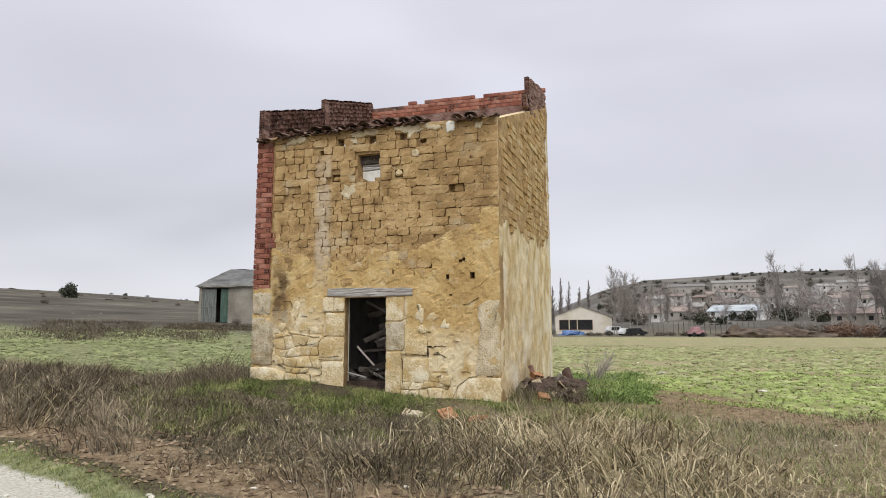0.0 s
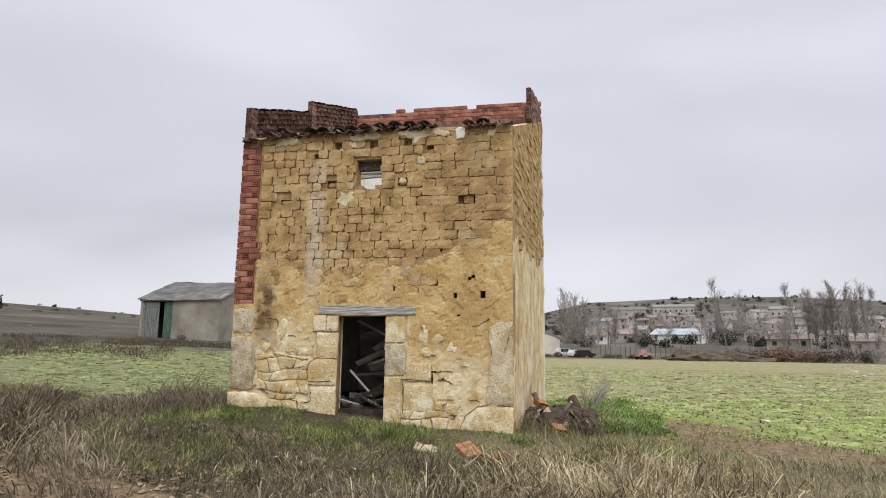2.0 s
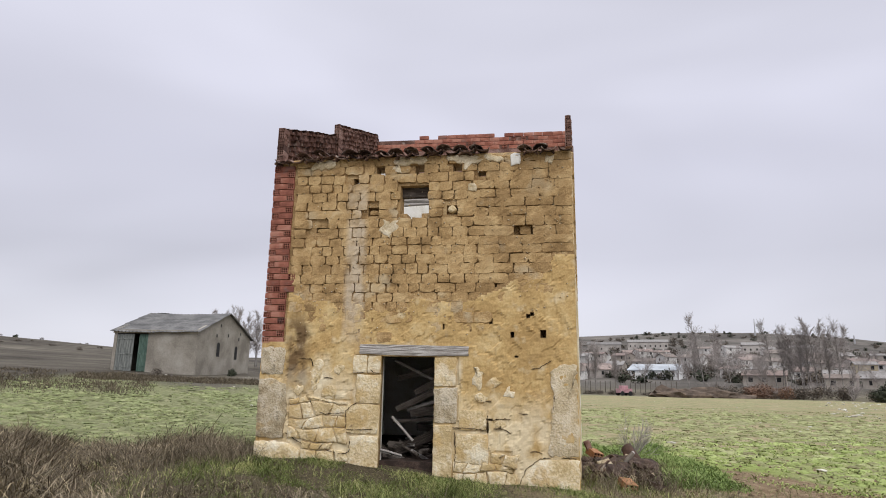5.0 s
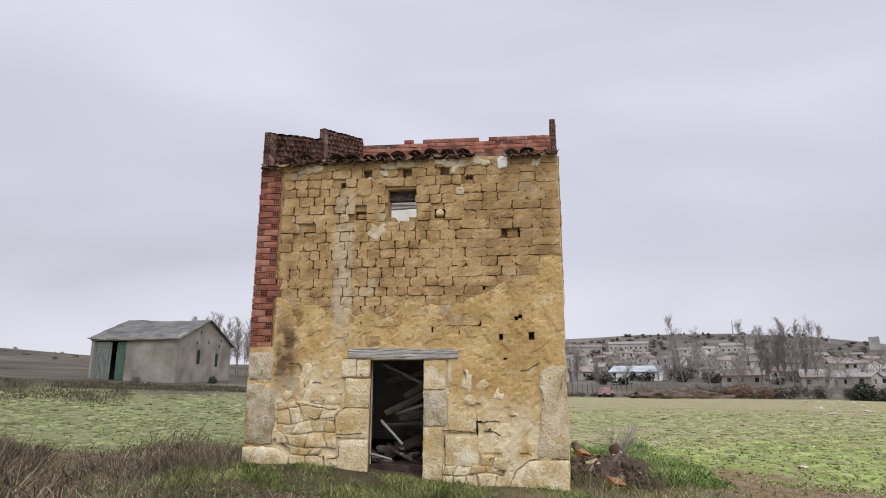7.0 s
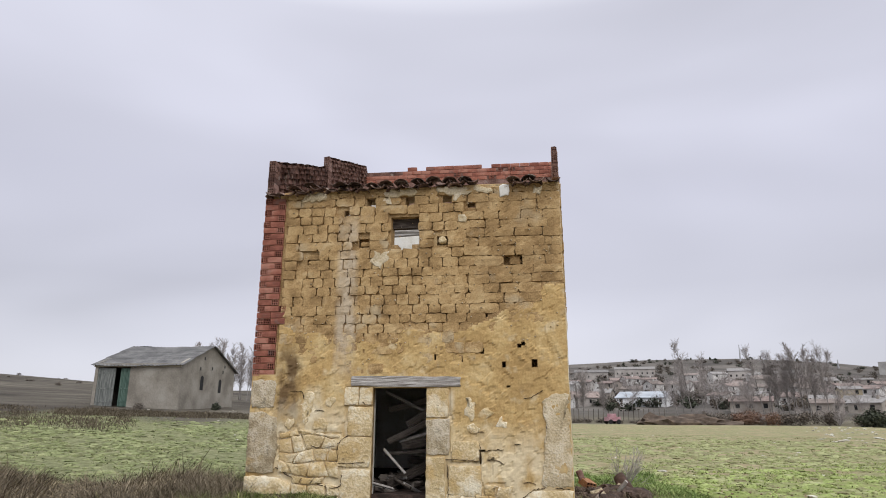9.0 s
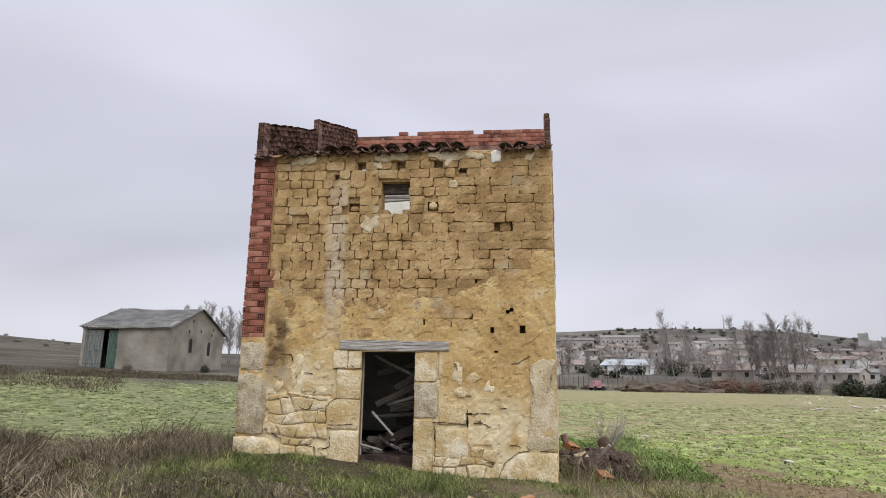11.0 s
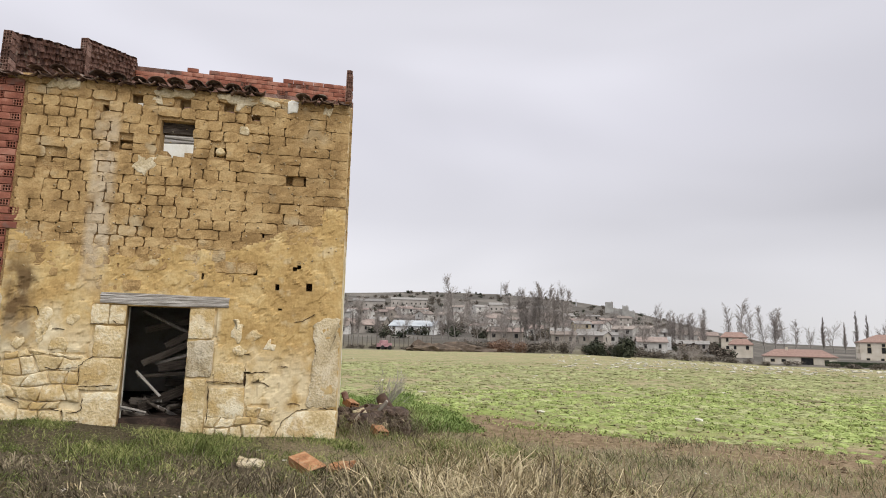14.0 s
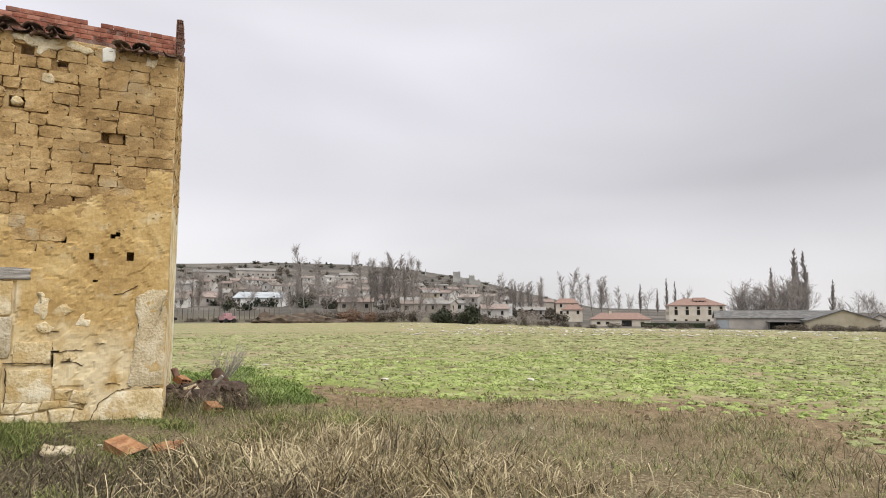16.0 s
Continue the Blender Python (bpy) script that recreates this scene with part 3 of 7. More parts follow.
def adobe_courses():
    """Courses laid flush in mud: most beds are smeared shut, many upright joints stand open."""
    rnd = random.Random(11)
    z, course = 2.20, 0
    while z < EAVE - 0.08:
        h = rnd.uniform(0.140, 0.162)
        u = 0.395 + (rnd.uniform(0.0, 0.03) if course % 2 else 0)
        first = True
        while u < W - 0.03:
            east = u > 3.35
            w = rnd.choice((0.24, 0.30, 0.36, 0.46)) if east else rnd.choice((0.17, 0.20, 0.23, 0.26, 0.32))
            if u + w > W - 0.02 or W - (u + w) < 0.12:
                w = W - 0.004 - u
            uc, zc = u + w / 2, z + h / 2
            clear = all(not (a + 0.01 < uc + w / 2 and uc - w / 2 < b - 0.01 and z0 + 0.03 < zc + h / 2 and zc - h / 2 < z1 - 0.03) for a, b, z0, z1 in HOLES[1:12])
            if not clear:
                u += 0.03
                continue
            over = zc - plaster_edge(uc) - 0.12 * noise.noise((uc * 3, zc * 3, 5.0))
            over += 0.25 * max(0.0, min(1.0, (3.6 - uc) / 0.4))
            if over > 0 or (over > -0.25 and rnd.random() < 0.35):
                buried = over < 0.12
                gl = rnd.uniform(0.009, 0.021) if rnd.random() < (0.30 if east else 0.68) and not first else 0.001
                gb = rnd.uniform(0.007, 0.016) if rnd.random() < (0.36 if not buried else 0.15) else -0.004
                ob = new("adobe_block", adobe_mesh(w, h, (gl, gb), course * 100 + int(u * 50)))
                ob.parent = front
                ob.matrix_basis = face_pose(uc, zc + 0.006 * noise.noise((uc, zc, 2.0)), (0.0 if buried else -0.002) + rnd.uniform(-0.009, 0.009), rnd.uniform(-0.022, 0.022))
            first = False
            u += w
        z += h
        course += 1


def lintel_and_door():
    me = rough_block(1.72, 0.155, 0.30, 5, 0.012, 8)
    me.materials.append(M_OLDWOOD)
    ob = new("lintel", me)
    ob.parent = hut
    ob.matrix_basis = face_pose(2.49, 2.07, -0.03, 0.012)
    tagged(ob, "weathered grey timber lintel")


def wall_run(name, p0, p1, z0, z1a, z1b, thick, mats, label, inner=None, res=0.12, seed=0.0, bow=0.02, inward=1):
    """A wall from p0 to p1 (u, n), its top going from z1a to z1b, thickness towards the inside."""
    A, B = hp(*p0, 0), hp(*p1, 0)
    d = (B - A)
    ln = d.length
    d.normalize()
    nrm = Vector((-d.y, d.x, 0)) * inward
    nl = max(2, int(ln / res))
    hz = max(z1a, z1b) - z0
    nh = int(hz / res)
    verts, faces, idx = [], [], []
    for side in (0, 1):
        for i in range(nl + 1):
            t = i / nl
            top = z1a + (z1b - z1a) * t
            for k in range(nh + 1):
                z = z0 + (top - z0) * k / nh
                p = A + d * (ln * t) + nrm * (thick * side)
                if 0 < i < nl:
                    p += nrm * bow * noise.fractal((t * ln * 1.5 + seed, z * 1.5, side * 4.0), 1.0, 2.0, 4)
                p.z = z
                verts.append(p)
    st = nh + 1
    nf = (nl + 1) * st
    for i in range(nl):
        for k in range(nh):
            a, b, c, e = i * st + k, (i + 1) * st + k, (i + 1) * st + k + 1, i * st + k + 1
            faces += [(a, b, c, e), (e + nf, c + nf, b + nf, a + nf)]
            zz = verts[a].z
            idx += [2 if len(mats) > 2 and zz > 3.5 + 0.7 * noise.fractal((i * res * 1.2, zz, 7.0), 1.0, 2.0, 3) else 0, 3 if len(mats) > 3 and zz > 6.25 else 1]
        for k0 in (0, nh):
            a, b = i * st + k0, (i + 1) * st + k0
            faces.append((a, b, b + nf, a + nf) if k0 else (b, a, a + nf, b + nf))
            idx.append(0)
    for i in (0, nl):
        for k in range(nh):
            a, b = i * st + k, i * st + k + 1
            faces.append((a, b, b + nf, a + nf) if i == 0 else (b, a, a + nf, b + nf))
            idx.append(0)
    return hut_part(name, verts, faces, mats, label, idx, smooth_shade=False)


adobe_courses()
lintel_and_door()
right_wall = wall_run("side_wall", (W, 0.02), (W, DEPTH), -0.3, 5.22, 7.2, 0.45, [M_SIDE, M_WHITE, M_BED], "side wall of stained pale render over adobe", res=0.06, seed=3.0, bow=0.035)
left_wall = wall_run("side_wall", (0.0, 0.28), (0.0, DEPTH), -0.3, 5.1, 6.8, 0.45, [M_ADOBE, M_WHITE], "adobe side wall", inward=-1)
back_wall = wall_run("back_wall", (0.0, DEPTH), (W, DEPTH), -0.3, 7.22, 7.22, 0.30, [M_SIDE, M_WHITE, M_SIDE, M_BRICKOLD], "back wall, whitewashed inside", inward=-1)


def side_adobe():
    """Worn adobe courses on the outer face of the open side wall, joined."""
    rnd = random.Random(17)
    verts, faces = [], []
    z = 2.75
    while z < 7.2:
        h = rnd.uniform(0.138, 0.162)
        n = 0.06 + rnd.uniform(0, 0.2)
        while n < DEPTH - 0.1:
            w = rnd.choice((0.20, 0.26, 0.32, 0.38))
            top = 5.22 + (7.2 - 5.22) * (n / DEPTH)
            low = 3.55 + 0.7 * noise.fractal((n * 1.2, z, 7.0), 1.0, 2.0, 3)
            if z > low and z + h < top and n + w < DEPTH and rnd.random() < 0.84:
                b = len(verts)
                out = 0.012 + rnd.uniform(-0.008, 0.012)
                j = lambda k: rnd.uniform(-k, k)
                for (a, c, o) in ((0, 0, -0.03), (1, 0, -0.03), (1, 1, -0.03), (0, 1, -0.03), (0.04, 0.06, 1), (0.96, 0.06, 1), (0.96, 0.94, 1), (0.04, 0.94, 1)):
                    o = o if o < 0 else out + j(0.008)
                    verts.append(hp(W + o, n + (w - 0.02) * a + j(0.008), z + (h - 0.018) * c + j(0.006)))
                for q in ((4, 5, 6, 7), (0, 1, 5, 4), (1, 2, 6, 5), (2, 3, 7, 6), (3, 0, 4, 7)):
                    faces.append(tuple(b + k for k in q))
            n += w
        z += h
    ob = hut_part("adobe_facing", verts, faces, M_ADOBEJ, "worn adobe courses", parent=right_wall)
    ob["kind"] = "stuff"


M_ADOBEJ = material("adobe_joined", three((0.30, 0.185, 0.075), (0.43, 0.28, 0.12), (0.52, 0.39, 0.22)), 3, 40, 0.95, 0.8, 0.02, island=0.25, coords="World", stain=[((0.60, 0.52, 0.38), 2.0, 0.60, 0.6)])
side_adobe()


# ---- brickwork, stones, tiles and inside of the hut ----
def box_into(verts, faces, idx, x0, x1, y0, y1, z0, z1, mi=0):
    b = len(verts)
    verts += [(x, y, z) for z in (z0, z1) for y in (y0, y1) for x in (x0, x1)]
    for f in ((0, 2, 3, 1), (4, 5, 7, 6), (0, 1, 5, 4), (2, 6, 7, 3), (0, 4, 6, 2), (1, 3, 7, 5)):
        faces.append(tuple(b + k for k in f))
        idx.append(mi)


def brick_end_mesh(w=0.115, h=0.092, d=0.22, cols=3, rows=2):
    """A hollow brick seen on its end: webs round a near-black plug, the cells' shade painted in."""
    v, f, ix = [], [], []
    t = 0.0085
    box_into(v, f, ix, -w / 2 + 0.002, w / 2 - 0.002, 0.035, d, -h / 2 + 0.002, h / 2 - 0.002, 1)
    for i in range(cols + 1):
        x = -w / 2 + t / 2 + (w - t) * i / cols
        box_into(v, f, ix, x - t / 2, x + t / 2, 0.0, 0.036 if 0 < i < cols else d, -h / 2, h / 2)
    for k in range(rows + 1):
        z = -h / 2 + t / 2 + (h - t) * k / rows
        box_into(v, f, ix, -w / 2 + t, w / 2 - t, 0.001, 0.036 if 0 < k < rows else d, z - t / 2, z + t / 2)
    me = bpy.data.meshes.new("brick")
    me.from_pydata(v, [], f)
    me.materials.append(M_BRICK)
    me.materials.append(M_HOLE)
    me.polygons.foreach_set("material_index", np.asarray(ix, np.int32))
    return me


def side_brick(length, mat, seed, chip=0.003, h=0.09, d=0.11, seg=2):
    me = rough_block(length, h, d, seed, chip, seg)
    me.materials.append(mat)
    return me


END = brick_end_mesh()
END_OLD = brick_end_mesh()
END_OLD.materials[0] = M_BRICKOLD
LONG = [side_brick(0.232, M_BRICK, 100 + i) for i in range(4)]
WORN = [side_brick(0.236, M_BRICKOLD, 200 + i, 0.012, 0.094, 0.105) for i in range(5)]


def place(name, me, parent, basis):
    ob = new(name, me)
    ob.parent = parent
    ob.matrix_basis = basis
    return ob


def brick_pier():
    rnd = random.Random(5)
    v, f, ix = [], [], []
    for a, b, z0, z1 in ((0.02, 0.40, 2.14, 5.22),):
        c = [hp(a, 0.03, z0), hp(b, 0.03, z0), hp(b, 0.45, z0), hp(a, 0.45, z0)]
        base = len(v)
        v += c + [Vector((p.x, p.y, z1)) for p in c]
        for q in ((0, 1, 5, 4), (1, 2, 6, 5), (2, 3, 7, 6), (3, 0, 4, 7), (4, 5, 6, 7)):
            f.append(tuple(base + k for k in q))
    pier = hut_part("brick_pier", v, f, M_BED, "corner pier of hollow red brick")
    z = 2.165
    k = 0
    while z < 5.16:
        off = -0.008 + rnd.uniform(-0.006, 0.006)
        gap = 0.008
        if k in (8, 9):
            units = [("e", 0.115), ("e", 0.115), ("l", 0.232)] if k == 8 else [("l", 0.232), ("l", 0.232)]
        elif k == 10:
            units = [("e", 0.115), ("l", 0.232), ("e", 0.115)]
        else:
            units = [("e", 0.115), ("l", 0.232)] if k % 2 == 0 else [("l", 0.232), ("e", 0.115)]
        u = off
        for kind, w in units:
            me = END if kind == "e" else rnd.choice(LONG)
            place("brick", me, pier, face_pose(u + w / 2, z + 0.048, -0.012 + rnd.uniform(-0.004, 0.004), rnd.uniform(-0.008, 0.008)))
            u += w + gap
        z += 0.1035
        k += 1
    # side of the pier, seen past its corner
    rnd2 = random.Random(9)
    for k in range(29):
        for j in range(2):
            p = hp(-0.012, 0.12 + 0.25 * j, 2.165 + 0.1035 * k + 0.048)
            place("brick", rnd2.choice(LONG), pier, INV @ Matrix.Translation(p) @ Matrix.Rotation(radians(-83.5), 4, "Z"))


def raked_bricks(part, u, n0, n1, top0, top1, rows, face, meshes, seed, skip=None, end=True):
    """Courses of brick laid along a side wall's rake, the face looking to +u (face 1) or -u (face -1)."""
    rnd = random.Random(seed)
    a, b = hp(u, n0, top0), hp(u, n1, top1)
    d = b - a
    ln = d.length
    slope = math.asin(d.z / ln)
    head = math.atan2(d.y, d.x)
    for r in range(rows):
        s = 0.0 if r % 2 == 0 else -0.12
        while s < ln - 0.08:
            c = max(s, 0.0)
            w = min(s + 0.24, ln) - c
            if w > 0.1 and not (skip and skip(c / ln, r)):
                p = a + d * ((c + w / 2) / ln) - Vector((0, 0, (r + 0.5) * 0.101 / math.cos(slope)))
                yaw = head + (0 if face < 0 else math.pi)
                m = INV @ Matrix.Translation(p) @ Matrix.Rotation(yaw, 4, "Z") @ Matrix.Rotation(-slope * (1 if face < 0 else -1), 4, "Y")
                m = m @ Matrix.Translation((0, rnd.uniform(-0.024, 0.012) - 0.055, rnd.uniform(-0.007, 0.007))) @ Matrix.Diagonal((w / 0.24 * 0.96, 1, 0.93, 1)) @ Matrix.Rotation(rnd.uniform(-0.06, 0.06), 4, "Y") @ Matrix.Rotation(rnd.uniform(-0.12, 0.12), 4, "X")
                place("brick", rnd.choice(meshes), part, m)
            s += 0.245
        if end and not (skip and skip(0.0, r)):
            p = a - Vector((0, 0, (r + 0.5) * 0.101))
            place("brick", END_OLD, part, INV @ Matrix.Translation(p) @ Matrix.Rotation(math.atan2(FR[1] - FL[1], FR[0] - FL[0]), 4, "Z") @ Matrix.Translation((0, -0.012, 0)))


def core_slab(name, u0, u1, n0, n1, zb0, zb1, zt0, zt1, mat, label):
    v = [hp(u0, n0, zb0), hp(u1, n0, zb0), hp(u1, n1, zb1), hp(u0, n1, zb1), hp(u0, n0, zt0), hp(u1, n0, zt0), hp(u1, n1, zt1), hp(u0, n1, zt1)]
    f = [(0, 3, 2, 1), (4, 5, 6, 7), (0, 1, 5, 4), (1, 2, 6, 5), (2, 3, 7, 6), (3, 0, 4, 7)]
    return hut_part(name, v, f, mat, label)


brick_pier()
par_a = core_slab("parapet", 0.030, 0.078, 0.03, 2.33, 5.0, 5.7, 5.83, 6.68, M_BRICKOLD, "broken brick parapet with smeared mortar")
raked_bricks(par_a, 0.06, 0.0, 2.35, 5.87, 6.72, 7, 1, WORN, 21)
par_b = core_slab("parapet", 0.030, 0.078, 2.39, 4.95, 5.7, 6.6, 6.93, 7.77, M_BRICKOLD, "taller broken brick parapet with smeared mortar")
raked_bricks(par_b, 0.06, 2.35, 4.95, 6.96, 7.81, 9, 1, WORN, 22)
tower = core_slab("parapet", W - 0.115, W - 0.02, 3.0, 4.95, 6.2, 6.95, 7.17, 7.56, M_BRICKOLD, "last standing piece of raw brick parapet")
raked_bricks(tower, W - 0.07, 2.95, 4.95, 7.22, 7.66, 9, -1, WORN, 23, skip=lambda s, r: (s > 0.8 and r < 1))
raked_bricks(tower, W - 0.07, 2.62, 2.93, 6.78, 6.86, 4, -1, WORN, 24, skip=lambda s, r: r == 0 and s < 0.4)


def back_courses():
    rnd = random.Random(31)
    for r in range(5):
        u = 0.10 if r % 2 else -0.02
        while u < W - 0.15:
            uc = u + 0.12
            z = 7.24 + 0.1035 * r
            top = 3
            if uc < 1.15:
                top = 2
            elif uc < 1.45:
                top = 4
            elif uc < 1.75:
                top = 3
            elif 3.15 < uc < 3.32:
                top = 3
            elif uc > 1.75:
                top = 4
            if r <= top:
                t = math.atan2(BR[1] - BL[1], BR[0] - BL[0])
                p = hp(uc, DEPTH - 0.13, z)
                place("brick", END if rnd.random() < 0.05 else rnd.choice(LONG), back_wall, INV @ Matrix.Translation(p) @ Matrix.Rotation(t, 4, "Z") @ Matrix.Translation((0, rnd.uniform(-0.006, 0.006), 0)))
            u += 0.238


core_slab("brick_backing", 0.1, W - 0.1, DEPTH - 0.115, DEPTH - 0.02, 7.1, 7.1, 7.6, 7.6, M_BRICKOLD, "rough mortar behind the brick courses")
back_courses()


def tile_mesh(seed, r0=0.122, r1=0.098, ln=0.46, th=0.015):
    """A curved clay tile along y, its hollow side down."""
    rnd = random.Random(seed)
    v, f = [], []
    na, nl = 8, 4
    for s in (0, 1):
        for j in range(nl + 1):
            t = j / nl
            r = r0 + (r1 - r0) * t - th * s
            for i in range(na + 1):
                a = math.pi * (0.04 + 0.92 * i / na)
                e = rnd.uniform(-0.02, 0.02) if j == 0 else 0
                v.append((r * math.cos(a), t * ln + e + rnd.uniform(-.002, .002), r * 0.60 * math.sin(a) + rnd.uniform(-0.003, 0.003)))
    st, half = na + 1, (na + 1) * (nl + 1)
    for j in range(nl):
        for i in range(na):
            a = j * st + i
            f += [(a, a + st, a + st + 1, a + 1), (a + half, a + 1 + half, a + st + 1 + half, a + st + half)]
    for j in range(nl):
        for i in (0, na):
            a = j * st + i
            f.append((a, a + half, a + st + half, a + st) if i == 0 else (a, a + st, a + st + half, a + half))
    for i in range(na):
        for j in (0, nl):
            a = j * st + i
            f.append((a, a + 1, a + 1 + half, a + half) if j == 0 else (a + 1, a, a + half, a + 1 + half))
    me = bpy.data.meshes.new("roof_tile")
    me.from_pydata(v, [], f)
    me.materials.append(M_TILE)
    me.polygons.foreach_set("use_smooth", np.ones(len(me.polygons), bool))
    return me


def eave():
    rnd = random.Random(41)
    v, f = [], []
    nu = 90
    for i in range(nu + 1):
        u = 0.30 + (W - 0.36) * i / nu
        for (n, z) in ((0.015, 5.14), (0.0, 5.21), (0.04, 5.28), (0.46, 5.38), (0.46, 5.14)):
            w = noise.fractal((u * 4, n * 9, z), 1.0, 2.0, 3) * 0.03
            v.append(hp(u, n + w, z + w * 0.8))
    for i in range(nu):
        for k in range(5):
            a, b = i * 5 + k, i * 5 + (k + 1) % 5
            f.append((a, a + 5, b + 5, b))
    f += [tuple(range(5)), tuple(nu * 5 + k for k in reversed(range(5)))]
    bed = hut_part("eave_bed", v, f, M_BED, "crumbling mortar bed under the eave tiles")
    tiles = [tile_mesh(60 + i) for i in range(5)]
    t = math.atan2(FR[1] - FL[1], FR[0] - FL[0])

    def lay(u, n, z, flip, slope=0.37, yaw=0.0, roll=0.0):
        m = INV @ Matrix.Translation(hp(u, n, z)) @ Matrix.Rotation(t + yaw, 4, "Z") @ Matrix.Rotation(slope, 4, "X") @ Matrix.Rotation((math.pi if flip else 0) + roll, 4, "Y")
        place("roof_tile", rnd.choice(tiles), bed, m)

    # hollow tiles bedded on the wall head, with covers over their joints; a stretch has fallen
    u = 0.04
    while u < W - 0.02:
        gone = 3.58 < u < 4.20 or u > 4.86
        sag = 0.018 * math.sin(u * 2.6) + rnd.uniform(-0.014, 0.014) - (0.05 if u < 0.75 else 0) + 0.02 * (u / W)
        if not gone:
            lay(u + 0.125, -0.13 + rnd.uniform(-0.05, 0.04), 5.285 + sag, True, 0.22, yaw=rnd.uniform(-0.10, 0.10), roll=rnd.uniform(-0.12, 0.12))
            if rnd.random() < 0.8:
                lay(u, -0.15 + rnd.uniform(-0.06, 0.08), 5.275 + sag, False, 0.20, yaw=rnd.uniform(-0.14, 0.14), roll=rnd.uniform(-0.15, 0.15))
        # under-row of the cornice, left where the wall head has not crumbled
        if (u < 3.5 or 4.2 < u < 4.6) and rnd.random() < (0.9 if u < 1.5 or u > 4 else 0.55):
            lay(u + 0.10, -0.08 + rnd.uniform(-0.03, 0.02), 5.185 + sag * 0.6, False, 0.08, yaw=rnd.uniform(-0.08, 0.08))
        u += 0.262


eave()


def slab(name, outline, depth, mat, seed, bulge=0.012, parent=None, n0=0.0, jitter=0.012, label=""):
    """A stone or skin of render on the front: outline of (u, z) points round its middle."""
    rnd = random.Random(seed)
    pts = []
    for (a, b) in zip(outline, outline[1:] + outline[:1]):
        d = math.hypot(b[0] - a[0], b[1] - a[1])
        k = max(1, int(d / 0.055))
        for i in range(k):
            t = i / k
            pts.append((a[0] + (b[0] - a[0]) * t + rnd.uniform(-1, 1) * jitter, a[1] + (b[1] - a[1]) * t + rnd.uniform(-1, 1) * jitter))
    cu, cz = sum(p[0] for p in pts) / len(pts), sum(p[1] for p in pts) / len(pts)
    v, f = [], []
    N = len(pts)
    rad = sum(math.hypot(p[0] - cu, p[1] - cz) for p in pts) / N
    for sc, dep in ((1.0, 0.03), (1 - 0.003 / rad, -depth * 0.5), (1 - 0.013 / rad, -depth), (0.65, -depth), (0.33, -depth)):
        for p in pts:
            u, z = cu + (p[0] - cu) * sc, cz + (p[1] - cz) * sc
            w = bulge * noise.fractal((u * 6 + seed, z * 6, 2.0), 1.0, 2.0, 4) if sc < 0.98 else 0
            v.append(hp(u, n0 + dep + w - bulge * 0.6 * (1 - sc) * (sc < 0.95), z))
    for r in range(4):
        for i in range(N):
            a, b = r * N + i, r * N + (i + 1) % N
            f.append((a, b, b + N, a + N))
    v.append(hp(cu, n0 - depth - bulge * 0.5, cz))
    f += [(4 * N + i, 4 * N + (i + 1) % N, 5 * N) for i in range(N)]
    return hut_part(name, v, f, mat, label, parent=parent or front, smooth_shade=True)


def rect(u0, u1, z0, z1, rnd, k=0.12):
    w, h = u1 - u0, z1 - z0
    c = lambda: rnd.uniform(0.0, k)
    return [(u0 + w * c(), z0 + h * c() * .6), (u0 + w * .5, z0 + h * c() * .3), (u1 - w * c(), z0 + h * c() * .6), (u1 - w * c() * .4, z0 + h * .5), (u1 - w * c(), z1 - h * c() * .6), (u0 + w * .5, z1 - h * c() * .3), (u0 + w * c(), z1 - h * c() * .6), (u0 + w * c() * .4, z0 + h * .5)]


